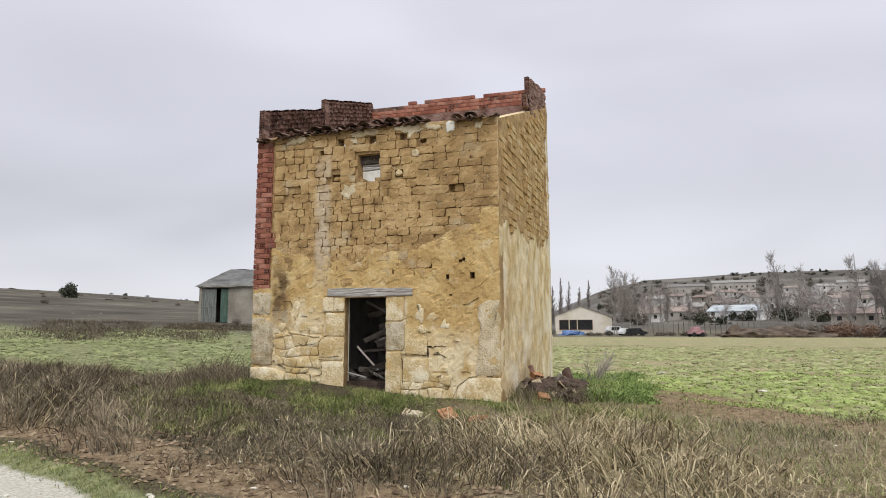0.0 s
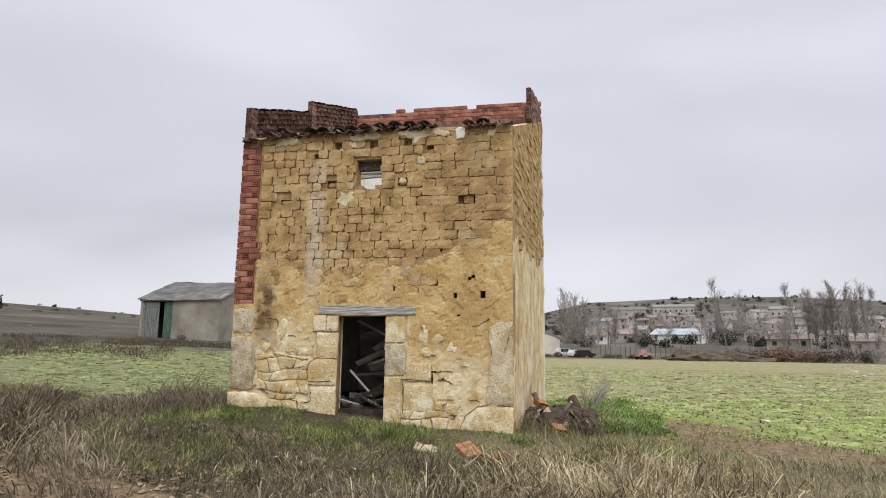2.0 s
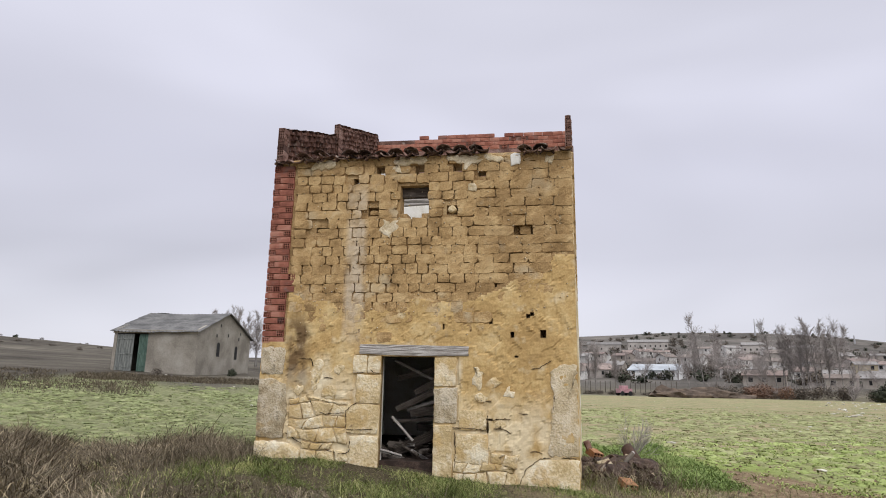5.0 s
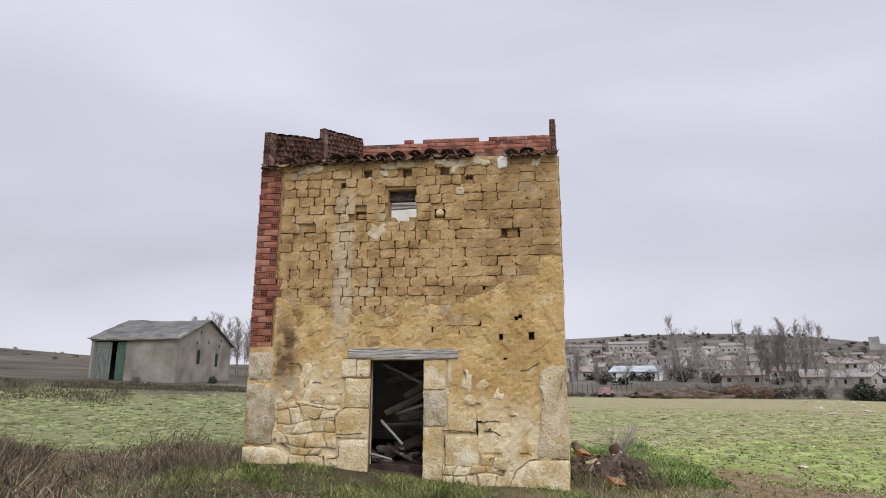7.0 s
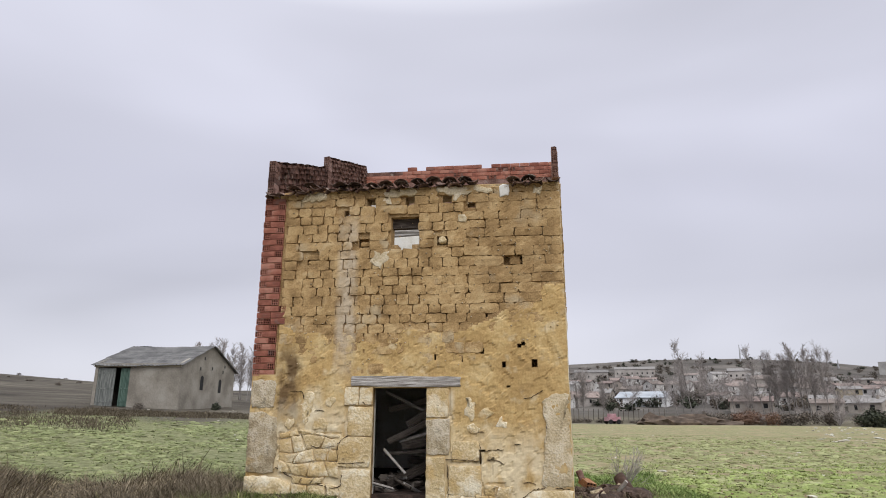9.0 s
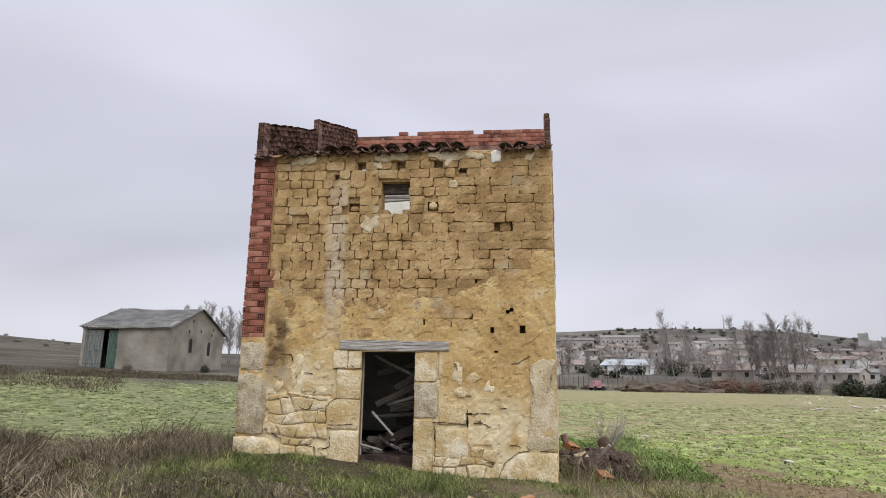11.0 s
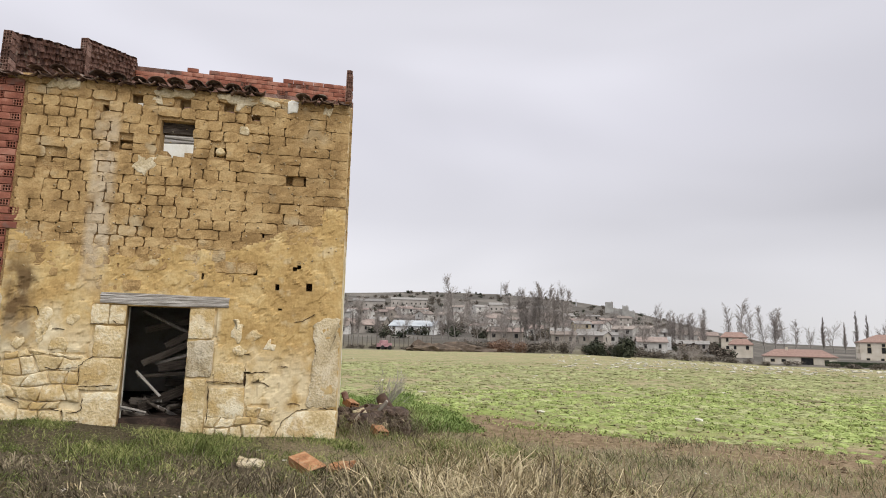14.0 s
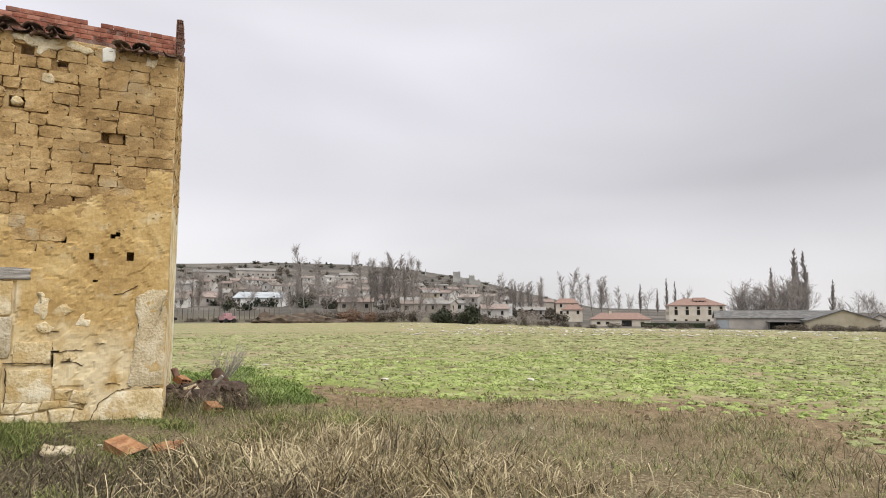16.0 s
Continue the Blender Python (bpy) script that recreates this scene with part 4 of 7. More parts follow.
def stones():
    rnd = random.Random(77)
    dressed = [(1.52, 1.76, 1.71, 1.99), (1.765, 1.982, 1.70, 1.985), (1.585, 1.982, 1.255, 1.70), (1.45, 1.97, 0.80, 1.245), (1.50, 1.982, 0.10, 0.79),
               (2.815, 3.17, 1.53, 1.98), (2.815, 3.11, 0.05, 0.98), (3.20, 3.62, 0.90, 1.20), (3.15, 3.66, 0.42, 0.85)]
    for i, (a, b, c, d) in enumerate(dressed):
        slab("stone", rect(a, b, c, d, rnd, 0.06), 0.006, M_STONE, 300 + i, 0.010, jitter=0.009)
    slab("stone", rect(2.815, 3.18, 0.99, 1.52, rnd, 0.06), 0.005, M_GREYST, 320, 0.010, jitter=0.012)
    slab("stone", [(4.06, -0.25), (4.5, -0.25), (4.965, -0.25), (4.965, 0.2), (4.962, 0.52), (4.62, 0.53), (4.40, 0.51), (4.20, 0.36), (4.08, 0.12)], 0.010, M_STONE, 321, 0.012, label="big pale corner stone")
    slab("render_patch", [(4.52, 0.57), (4.75, 0.56), (4.962, 0.56), (4.962, 1.2), (4.962, 1.88), (4.76, 1.90), (4.56, 1.78), (4.60, 1.45), (4.57, 1.05)], 0.010, M_PALE, 322, 0.005, jitter=0.016)
    slab("stone", [(0.0, 0.72), (0.25, 0.68), (0.44, 0.72), (0.49, 1.1), (0.46, 1.52), (0.22, 1.62), (0.0, 1.60)], 0.016, M_GREYST, 323, 0.020)
    slab("stone", [(-0.01, 0.30), (0.4, 0.26), (0.72, 0.34), (0.74, 0.54), (0.55, 0.64), (0.25, 0.66), (0.0, 0.66)], 0.022, M_STONE, 324, 0.02)
    slab("stone", rect(0.0, 0.42, 1.66, 2.12, rnd, 0.1), 0.014, M_GREYST, 325, 0.02)
    # rubble, fitted close in uneven rows whose beds wander
    def bed(z, u):
        return z + 0.035 * math.sin(u * 3.1 + z * 9) + 0.02 * math.sin(u * 8.3 + z * 5)

    i = 0
    for u_a, u_b, z_a, z_b, w0, w1 in ((0.52, 1.49, 0.18, 1.30, 0.15, 0.36), (3.12, 4.05, 0.06, 0.42, 0.14, 0.30), (3.68, 4.08, 0.40, 0.62, 0.16, 0.26)):
        z = z_a
        while z < z_b - 0.06:
            h = min(rnd.uniform(0.12, 0.26), z_b - z)
            u = u_a if z > 0.62 or u_a > 1 else 0.75
            tilt = 0.0
            while u < u_b - 0.08:
                w = rnd.uniform(w0, w1)
                if u_b - u - w < 0.12:
                    w = u_b - u
                t2, g = rnd.uniform(-0.05, 0.05), 0.005
                um = u + w / 2
                o = [(u + g - tilt, bed(z, u) + g), (um, bed(z, um) + g), (u + w - g - t2, bed(z, u + w) + g), (u + w - g + rnd.uniform(-.02, .01), bed(z, um) + h / 2),
                     (u + w - g + t2, bed(z + h, u + w) - g), (um, bed(z + h, um) - g + rnd.uniform(-.02, 0)), (u + g + tilt, bed(z + h, u) - g), (u + g, bed(z, um) + h / 2)]
                if rnd.random() < 0.94:
                    slab("stone", o, rnd.uniform(0.002, 0.014), M_STONE, 340 + i, 0.018, jitter=0.008)
                i += 1
                u += w
                tilt = t2
            z += h
    for j, (a, b, c, d) in enumerate([(0.12, 0.30, 1.74, 2.1)]):
        slab("render_patch", rect(a, b, c, d, rnd, 0.4), 0.004, M_DAMP, 480 + j, 0.008, n0=-0.006, jitter=0.03)
    # scabs of pale lime left on the render
    for j, (a, b, c, d) in enumerate([(3.40, 3.58, 1.48, 1.86), (3.62, 3.84, 1.50, 1.72), (3.42, 3.66, 1.28, 1.46), (3.88, 4.05, 1.38, 1.54), (0.84, 1.06, 1.38, 2.02), (0.98, 1.26, 1.32, 1.52), (0.54, 0.76, 1.34, 1.52), (3.74, 3.92, 0.92, 1.04), (1.22, 1.40, 1.70, 1.86)]):
        slab("render_patch", rect(a, b, c, d, rnd, 0.45), 0.005, M_STONE, 500 + j, 0.012, n0=-0.004, jitter=0.03)
    slab("render_patch", [(1.84, 4.0), (1.95, 3.92), (2.05, 3.86), (2.08, 3.97), (2.22, 4.02), (2.15, 4.1), (2.18, 4.18), (2.03, 4.14), (1.92, 4.19), (1.93, 4.08)], 0.012, M_PALE, 520, 0.008, jitter=0.012, label="pale splash of mortar")
    for j, (a, b, c, d) in enumerate([(3.94, 4.20, 5.02, 5.25), (3.55, 3.9, 5.12, 5.24), (0.62, 1.12, 5.06, 5.24), (1.95, 2.68, 5.08, 5.25), (2.90, 3.58, 5.10, 5.25), (4.52, 4.72, 5.04, 5.2), (3.3, 3.46, 4.60, 4.78), (2.02, 2.20, 4.98, 5.12), (3.22, 3.36, 5.0, 5.14)]):
        slab("render_patch", rect(a, b, c, d, rnd, 0.35), 0.012, M_PALE if j else M_WHITE, 530 + j, 0.010, jitter=0.03)
    # loose blocks and stones left in the hollows
    for j, (u, z, w, h) in enumerate([(4.22, 3.975, 0.17, 0.13), (1.75, 4.315, 0.14, 0.07), (0.88, 4.02, 0.17, 0.075)]):
        me = rough_block(w, h, 0.2, 700 + j, 0.01)
        me.materials.append(M_ADOBE)
        place("adobe_block", me, front, face_pose(u, z, 0.05))
    slab("stone", [(3.0, 4.28), (3.05, 4.265), (3.11, 4.28), (3.13, 4.33), (3.10, 4.385), (3.05, 4.395), (3.0, 4.37), (2.985, 4.32)], 0.02, M_STONE, 710, 0.03, n0=0.02, jitter=0.004, label="round pale stone plugging a hole")
    # mud core closing the shallow hollows, and an added slab blocking the small holes from behind
    for j, (a, b, z0, z1) in enumerate(HOLES[8:12]):
        me = rough_block(b - a + 0.12, z1 - z0 + 0.12, 0.10, 740 + j, 0.012)
        me.materials.append(M_BED)
        place("mud_core", me, front, face_pose((a + b) / 2, (z0 + z1) / 2, 0.15))
    core_slab("mud_lining", 3.4, 4.52, 0.272, 0.33, 0.9, 0.9, 3.3, 3.3, M_BED, "added mud-coloured slab backing the small holes in the front wall")
    # small pale chips in the joints
    rnd = random.Random(8)
    v, f = [], []
    for _ in range(260):
        u, z = rnd.uniform(0.5, 4.85), rnd.uniform(2.3, 5.2)
        s = rnd.uniform(0.008, 0.022)
        b = len(v)
        v += [hp(u - s, -0.004, z), hp(u + s, -0.004, z - s * .4), hp(u + s * .5, -0.004, z + s), hp(u, -0.024, z + s * .2)]
        f += [(b, b + 1, b + 3), (b + 1, b + 2, b + 3), (b + 2, b, b + 3)]
    ch = hut_part("lime_fleck", v, f, M_GREYST, parent=front)
    ch["kind"] = "stuff"


stones()


def inside():
    # loft floor of old boards on joists
    rnd = random.Random(51)
    v, f = [], []
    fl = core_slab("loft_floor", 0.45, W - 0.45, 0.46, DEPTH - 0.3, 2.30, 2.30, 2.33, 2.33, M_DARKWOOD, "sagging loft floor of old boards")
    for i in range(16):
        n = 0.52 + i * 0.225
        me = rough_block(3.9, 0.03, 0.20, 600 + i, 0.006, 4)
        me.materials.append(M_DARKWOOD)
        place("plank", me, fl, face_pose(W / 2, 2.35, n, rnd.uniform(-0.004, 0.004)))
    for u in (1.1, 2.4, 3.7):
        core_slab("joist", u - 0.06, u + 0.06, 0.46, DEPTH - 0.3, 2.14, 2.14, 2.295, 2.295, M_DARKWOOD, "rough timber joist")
    # timbers seen in the upper window
    for i, (z, n, tl) in enumerate(((4.66, 1.6, 0.03), (4.88, 2.4, -0.05))):
        me = rough_block(3.9, 0.10, 0.10, 640 + i, 0.008, 6)
        me.materials.append(M_OLDWOOD)
        place("rafter", me, hut, face_pose(W / 2, z + 0.35, n, tl))
    core_slab("window_head", 2.12, 2.74, 0.16, 0.265, 4.60, 4.60, 4.77, 4.77, M_DARKWOOD, "dark rotten board across the window head")
    # earth floor, in the same dark colour as the rubble heap
    z0 = 0.40
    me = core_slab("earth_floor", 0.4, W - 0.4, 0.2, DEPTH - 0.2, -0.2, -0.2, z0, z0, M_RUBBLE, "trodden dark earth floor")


def fallen_timber():
    pile = new("fallen_timber")
    c = hp(2.45, 1.2, 0.40)
    pile.location = c
    tagged(pile, "heap of fallen grey boards and beams inside the doorway", "timber heap")
    rnd = random.Random(52)
    shapes = []
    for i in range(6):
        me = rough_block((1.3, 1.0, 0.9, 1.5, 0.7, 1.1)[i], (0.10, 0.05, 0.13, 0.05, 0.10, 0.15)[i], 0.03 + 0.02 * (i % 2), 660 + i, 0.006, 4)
        # all but one shape take the darkened timber, for the dim doorway
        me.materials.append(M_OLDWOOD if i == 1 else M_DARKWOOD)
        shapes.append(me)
    spec = [(2.60, 0.80, 1.42, -26, 6), (2.64, 0.86, 1.28, -16, -4), (2.66, 0.90, 1.14, -9, 4), (2.66, 0.94, 1.00, -5, 0), (2.62, 0.80, 1.58, -30, 0), (2.55, 0.72, 0.72, -24, 10), (2.55, 1.15, 1.80, -14, 8), (2.30, 1.05, 1.75, 24, -12), (2.7, 1.2, 0.80, 4, 0), (2.45, 0.9, 0.62, -12, -15), (2.2, 0.9, 0.55, 8, 30)]
    for i, (u, n, z, tilt, yaw) in enumerate(spec):
        m = Matrix.Translation(hp(u, n, z) - c) @ Matrix.Rotation(radians(yaw - 2.7), 4, "Z") @ Matrix.Rotation(radians(tilt), 4, "Y") @ Matrix.Rotation(rnd.uniform(-0.4, 0.4), 4, "X")
        place("board", shapes[i % 6], pile, m)
    stick = rough_block(0.50, 0.035, 0.03, 671, 0.004, 4)
    stick.materials.append(M_OLDWOOD)
    place("board", stick, pile, Matrix.Translation(hp(2.24, 0.36, 0.87) - c) @ Matrix.Rotation(radians(46), 4, "Y"))
    for i in range(26):
        m = Matrix.Translation(hp(rnd.uniform(1.9, 2.9), rnd.uniform(0.3, 1.6), rnd.uniform(0.40, 0.62)) - c) @ Matrix.Rotation(rnd.uniform(0, 6.3), 4, "Z") @ Matrix.Rotation(rnd.uniform(-0.6, 0.6), 4, "Y") @ Matrix.Rotation(rnd.uniform(-1.5, 1.5), 4, "X") @ Matrix.Diagonal((rnd.uniform(0.25, 0.55), 0.8, 0.8, 1))
        place("board", shapes[rnd.randrange(6)], pile, m)


inside()
fallen_timber()


# ---- loose things beside the hut ----
def lump(seed, sx, sy, sz, mat, name, rough=0.3, sub=2):
    bm = bmesh.new()
    bmesh.ops.create_icosphere(bm, subdivisions=sub, radius=1.0)
    for v in bm.verts:
        k = 1 + rough * noise.fractal(v.co * 1.6 + Vector((seed, 0, 0)), 0.6, 2.2, 5)
        v.co = Vector((v.co.x * sx * k, v.co.y * sy * k, v.co.z * sz * k))
    me = bpy.data.meshes.new(name)
    bm.to_mesh(me)
    bm.free()
    me.materials.append(mat)
    return me


def debris_heap():
    heap = new("debris_heap")
    x, y = -0.78, 12.15
    heap.location = (x, y, float(ground_z(x, y)) - 0.05)
    tagged(heap, "dark heap of charred rubble, earth and broken tile against the hut", "debris heap")
    place("mound", lump(3, 0.80, 1.05, 0.33, M_RUBBLE, "mound", 0.55, 4), heap, Matrix.Identity(4))
    rnd = random.Random(12)
    chunks = [lump(20 + i, 0.10, 0.07, 0.05, M_RUBBLE, "rubble", 0.6, 1) for i in range(4)]
    bits = [side_brick(0.22, M_BRICKOLD, 800, 0.01), tile_mesh(801), side_brick(0.5, M_OLDWOOD, 802, 0.006, 0.05, 0.03), side_brick(0.16, M_GREYST, 803, 0.02)]
    for i in range(150):
        a, r = rnd.uniform(0, 6.28), rnd.uniform(0, 1) ** 0.6
        px, py = 0.8 * r * math.cos(a), 0.9 * r * math.sin(a)
        pz = 0.30 * math.sqrt(max(0, 1 - r * r)) + 0.02
        me = chunks[i % 4] if i % 8 else bits[rnd.randrange(4)]
        nm = "rubble" if i % 8 else "fragment"
        place(nm, me, heap, Matrix.Translation((px, py, pz)) @ Euler((rnd.uniform(-.8, .8), rnd.uniform(-.8, .8), rnd.uniform(0, 6.3))).to_matrix().to_4x4() @ Matrix.Scale(rnd.uniform(0.6, 1.3), 4))
    orange = brick_end_mesh(0.20, 0.11, 0.24, 3, 2)
    orange.materials[0] = M_ORANGE
    for bx, by, bz, rz in ((-0.22, 0.25, 0.36, 0.5), (0.02, -1.35, 0.10, 0.35)):
        place("brick", orange, heap, Matrix.Translation((bx, by, bz)) @ Euler((0.3, 0.4 * rz, rz)).to_matrix().to_4x4())
    place("fragment", bits[0], heap, Matrix.Translation((-0.35, 0.35, 0.48)) @ Euler((0.3, 1.2, 0.5)).to_matrix().to_4x4())


def loose(name, me, x, y, dz, rot, label, cat, group=""):
    ob = new(name, me)
    ob.matrix_world = Matrix.Translation((x, y, float(ground_z(x, y)) + dz)) @ Euler(rot).to_matrix().to_4x4()
    return tagged(ob, label, cat, group)


debris_heap()
block = brick_end_mesh(0.21, 0.11, 0.52, 3, 2)
block.materials[0] = M_ORANGE
loose("broken_brick", block, -2.12, 8.95, 0.11, (-0.16, 0.20, 0.42 + math.pi), "broken hollow orange clay block lying in dead grass", "brick")
me = rough_block(0.30, 0.16, 0.05, 901, 0.02, 4)
me.materials.append(M_ORANGE)
loose("broken_tile", me, -1.62, 8.80, 0.08, (radians(-65), -0.2, -0.5), "smaller broken piece of orange clay tile in grass", "tile")
me = rough_block(0.30, 0.20, 0.04, 902, 0.03, 5)
me.materials.append(M_GREYST)
loose("flat_stone", me, -2.65, 9.05, 0.05, (radians(-74), 0.1, 0.2), "pale flat stone lying in dead grass", "stone")


# dark colour standing for the shade inside cracks that are not cut
M_CRACK = material("crack_shade", three((0.035, 0.022, 0.012), (0.06, 0.038, 0.02), (0.10, 0.065, 0.035)), 8, 60, 0.95, 0.0)


def crack(way, seed):
    """A jagged dark strip proud of the front's render, painted as a crack's shade, along a way of (u, z) points."""
    rnd = random.Random(seed)
    mid = []
    for a, b in zip(way, way[1:]):
        k = max(2, int(math.hypot(b[0] - a[0], b[1] - a[1]) / 0.03))
        mid += [(a[0] + (b[0] - a[0]) * i / k + rnd.uniform(-.007, .007), a[1] + (b[1] - a[1]) * i / k + rnd.uniform(-.007, .007)) for i in range(k)]
    mid.append(way[-1])
    v, f = [], []
    for i, (u, z) in enumerate(mid):
        p, q = mid[max(i - 1, 0)], mid[min(i + 1, len(mid) - 1)]
        d = math.hypot(q[0] - p[0], q[1] - p[1]) or 1.0
        w = (0.3 if i in (0, len(mid) - 1) else rnd.uniform(0.3, 1.5)) * 0.0048
        s, c = -(q[1] - p[1]) / d * w, (q[0] - p[0]) / d * w
        v += [hp(u - s, 0.002, z - c), hp(u - s, -0.0125, z - c), hp(u + s, -0.0125, z + c), hp(u + s, 0.002, z + c)]
    for i in range(len(mid) - 1):
        for k in range(3):
            a = i * 4 + k
            f.append((a, a + 1, a + 5, a + 4))
    hut_part("crack", v, f, M_CRACK, "", parent=front)


for j, way in enumerate([[(3.11, 0.93), (3.41, 0.93), (3.63, 0.9)], [(3.63, 0.9), (3.64, 1.04), (3.63, 1.17)], [(3.14, 0.89), (3.16, 0.63), (3.15, 0.36)], [(3.74, 0.93), (3.87, 0.93), (3.99, 0.87)],
                         [(3.66, 1.05), (3.78, 1.07), (3.99, 1.08)], [(4.08, 0.10), (4.20, 0.38), (4.40, 0.53), (4.56, 0.55)], [(4.70, 0.55), (4.93, 0.55)], [(4.29, 1.81), (4.42, 1.83), (4.59, 1.94)], [(4.62, 1.43), (4.61, 1.22)], [(4.1, 1.16), (4.24, 1.15)]]):
    crack(way, 40 + j)
for j, way in enumerate([[(4.44, 0.60), (4.36, 0.63), (4.26, 0.62)], [(3.49, 1.34), (3.7, 1.32)], [(1.61, 1.27), (1.45, 1.14), (1.46, 0.88)], [(1.46, 0.86), (1.67, 0.86), (1.89, 0.87)], [(0.98, 1.12), (1.12, 1.08), (1.43, 1.11)],
                         [(0.64, 1.93), (0.85, 1.92), (0.87, 1.81)], [(0.49, 0.79), (0.64, 0.7), (0.78, 0.63)], [(1.54, 1.71), (1.72, 1.73)], [(1.81, 1.76), (1.87, 1.72), (1.99, 1.72)], [(1.06, 1.64), (1.22, 1.62)], [(1.15, 0.56), (1.38, 0.5), (1.53, 0.53), (1.53, 0.7)]]):
    crack(way, 60 + j)


# ---- barn, village and far things ----
M_BARN = material("stained_cement_wall", three((0.20, 0.18, 0.15), (0.285, 0.26, 0.22), (0.36, 0.335, 0.29)), 0.5, 8, 0.93, 0.3, 0.02, coords="World", stain=[((0.20, 0.18, 0.155), 0.35, 0.58, 0.5)])
M_FIBRO = material("grey_fibre_cement_roof", three((0.085, 0.084, 0.084), (0.13, 0.128, 0.127), (0.19, 0.186, 0.182)), 0.8, 9, 0.85, 0.3, 0.02, coords="World")
M_DOORGREY = material("grey_plank_door", three((0.10, 0.11, 0.10), (0.17, 0.18, 0.17), (0.26, 0.27, 0.25)), 1.5, 12, 0.85, 0.4, 0.01, stretch=(6, 6, 0.6))
M_DOORGREEN = material("faded_green_door", three((0.05, 0.085, 0.068), (0.085, 0.14, 0.112), (0.14, 0.20, 0.165)), 1.5, 12, 0.8, 0.4, 0.01, stretch=(6, 6, 0.6))
# near-black for panes, tyres and a dark car, and for painted shade in openings
M_DARK = material("near_black", three((0.012, 0.012, 0.013), (0.02, 0.02, 0.021), (0.03, 0.03, 0.03)), 2, 9, 0.8, 0.0)
# village walls, painted a little paler for the haze before them
WALLS = [material("hazed_house_wall", three(*c), 0.3, 4, 0.92, 0.2, 0.02, rand=0.3) for c in (
    ((0.46, 0.445, 0.425), (0.58, 0.565, 0.54), (0.68, 0.665, 0.64)), ((0.30, 0.265, 0.23), (0.39, 0.35, 0.305), (0.48, 0.44, 0.39)),
    ((0.34, 0.31, 0.285), (0.43, 0.395, 0.365), (0.52, 0.485, 0.45)), ((0.36, 0.30, 0.20), (0.45, 0.385, 0.27), (0.52, 0.46, 0.34)))]
ROOFS = [material("clay_roof", three(*c), 0.5, 5, 0.9, 0.5, 0.05, rand=0.3, stretch=(3, 3, 1)) for c in (
    ((0.17, 0.13, 0.118), (0.24, 0.187, 0.167), (0.31, 0.248, 0.222)), ((0.18, 0.15, 0.132), (0.245, 0.205, 0.182), (0.31, 0.265, 0.24)),
    ((0.17, 0.16, 0.155), (0.23, 0.22, 0.21), (0.30, 0.285, 0.275)))]
M_CREAM = material("cream_render", three((0.58, 0.52, 0.43), (0.68, 0.62, 0.53), (0.74, 0.69, 0.61)), 0.4, 5, 0.9, 0.2, 0.02)
M_REDROOF = material("red_clay_roof", three((0.19, 0.12, 0.10), (0.26, 0.168, 0.142), (0.33, 0.23, 0.195)), 0.8, 6, 0.9, 0.5, 0.05, stretch=(4, 4, 1))
M_WHITEW = material("white_wall", three((0.62, 0.62, 0.62), (0.74, 0.74, 0.74), (0.80, 0.80, 0.80)), 0.3, 4, 0.9, 0.2, 0.01)
M_BLUEROOF = material("pale_blue_sheet_roof", three((0.30, 0.325, 0.36), (0.37, 0.40, 0.435), (0.44, 0.47, 0.50)), 0.3, 5, 0.75, 0.2, 0.02)
M_TAN = material("tan_block_wall", three((0.38, 0.33, 0.24), (0.46, 0.41, 0.31), (0.52, 0.47, 0.37)), 0.4, 5, 0.92, 0.2, 0.02)
M_CASTLE = material("castle_stone", three((0.30, 0.29, 0.28), (0.38, 0.37, 0.35), (0.45, 0.44, 0.42)), 0.2, 2, 0.95, 0.3, 0.1)
M_METAL = material("galvanised_steel", three((0.35, 0.35, 0.36), (0.45, 0.45, 0.46), (0.52, 0.52, 0.53)), 2, 12, 0.5, 0.0, metallic=0.6)
M_PINK = material("faded_pink_paint", three((0.33, 0.17, 0.19), (0.42, 0.24, 0.265), (0.50, 0.33, 0.35)), 1, 8, 0.7, 0.0)
M_BLUE = material("blue_tarpaulin", three((0.05, 0.10, 0.24), (0.08, 0.15, 0.32), (0.14, 0.22, 0.40)), 1, 8, 0.6, 0.4, 0.03)
M_HEDGE = material("clipped_dark_hedge", three((0.02, 0.028, 0.015), (0.035, 0.045, 0.024), (0.06, 0.07, 0.04)), 3, 20, 0.95, 1.0, 0.1)


def gz(x, y):
    return float(ground_z(x, y))


def polar(az, r):
    """Place at a bearing (degrees from +y towards +x) and distance from the camera's resting place."""
    a = radians(az)
    return -2.4 + r * math.sin(a), 1.1 + r * math.cos(a)


def gable_roof(L, D, eh, rise, over=0.3, th=0.18, hip=0.0):
    """Vertices and faces of a roof; ridge along x."""
    hx, hy = L / 2 + over, D / 2 + over
    drop = rise * over / (D / 2)
    v = [(-hx, -hy, eh - drop), (hx, -hy, eh - drop), (hx - hip, 0, eh + rise), (-hx + hip, 0, eh + rise), (hx, hy, eh - drop), (-hx, hy, eh - drop)]
    v += [(a, b, c + th) for a, b, c in v]
    f = [(6, 7, 8, 9), (9, 8, 10, 11), (1, 0, 3, 2), (2, 3, 5, 4), (0, 1, 7, 6), (4, 5, 11, 10)]
    f += [(1, 2, 8, 7), (2, 4, 10, 8), (5, 3, 9, 11), (3, 0, 6, 9)]
    if hip:
        f += [(7, 10, 8), (11, 6, 9), (1, 4, 10, 7), (5, 0, 6, 11)]
    return v, f


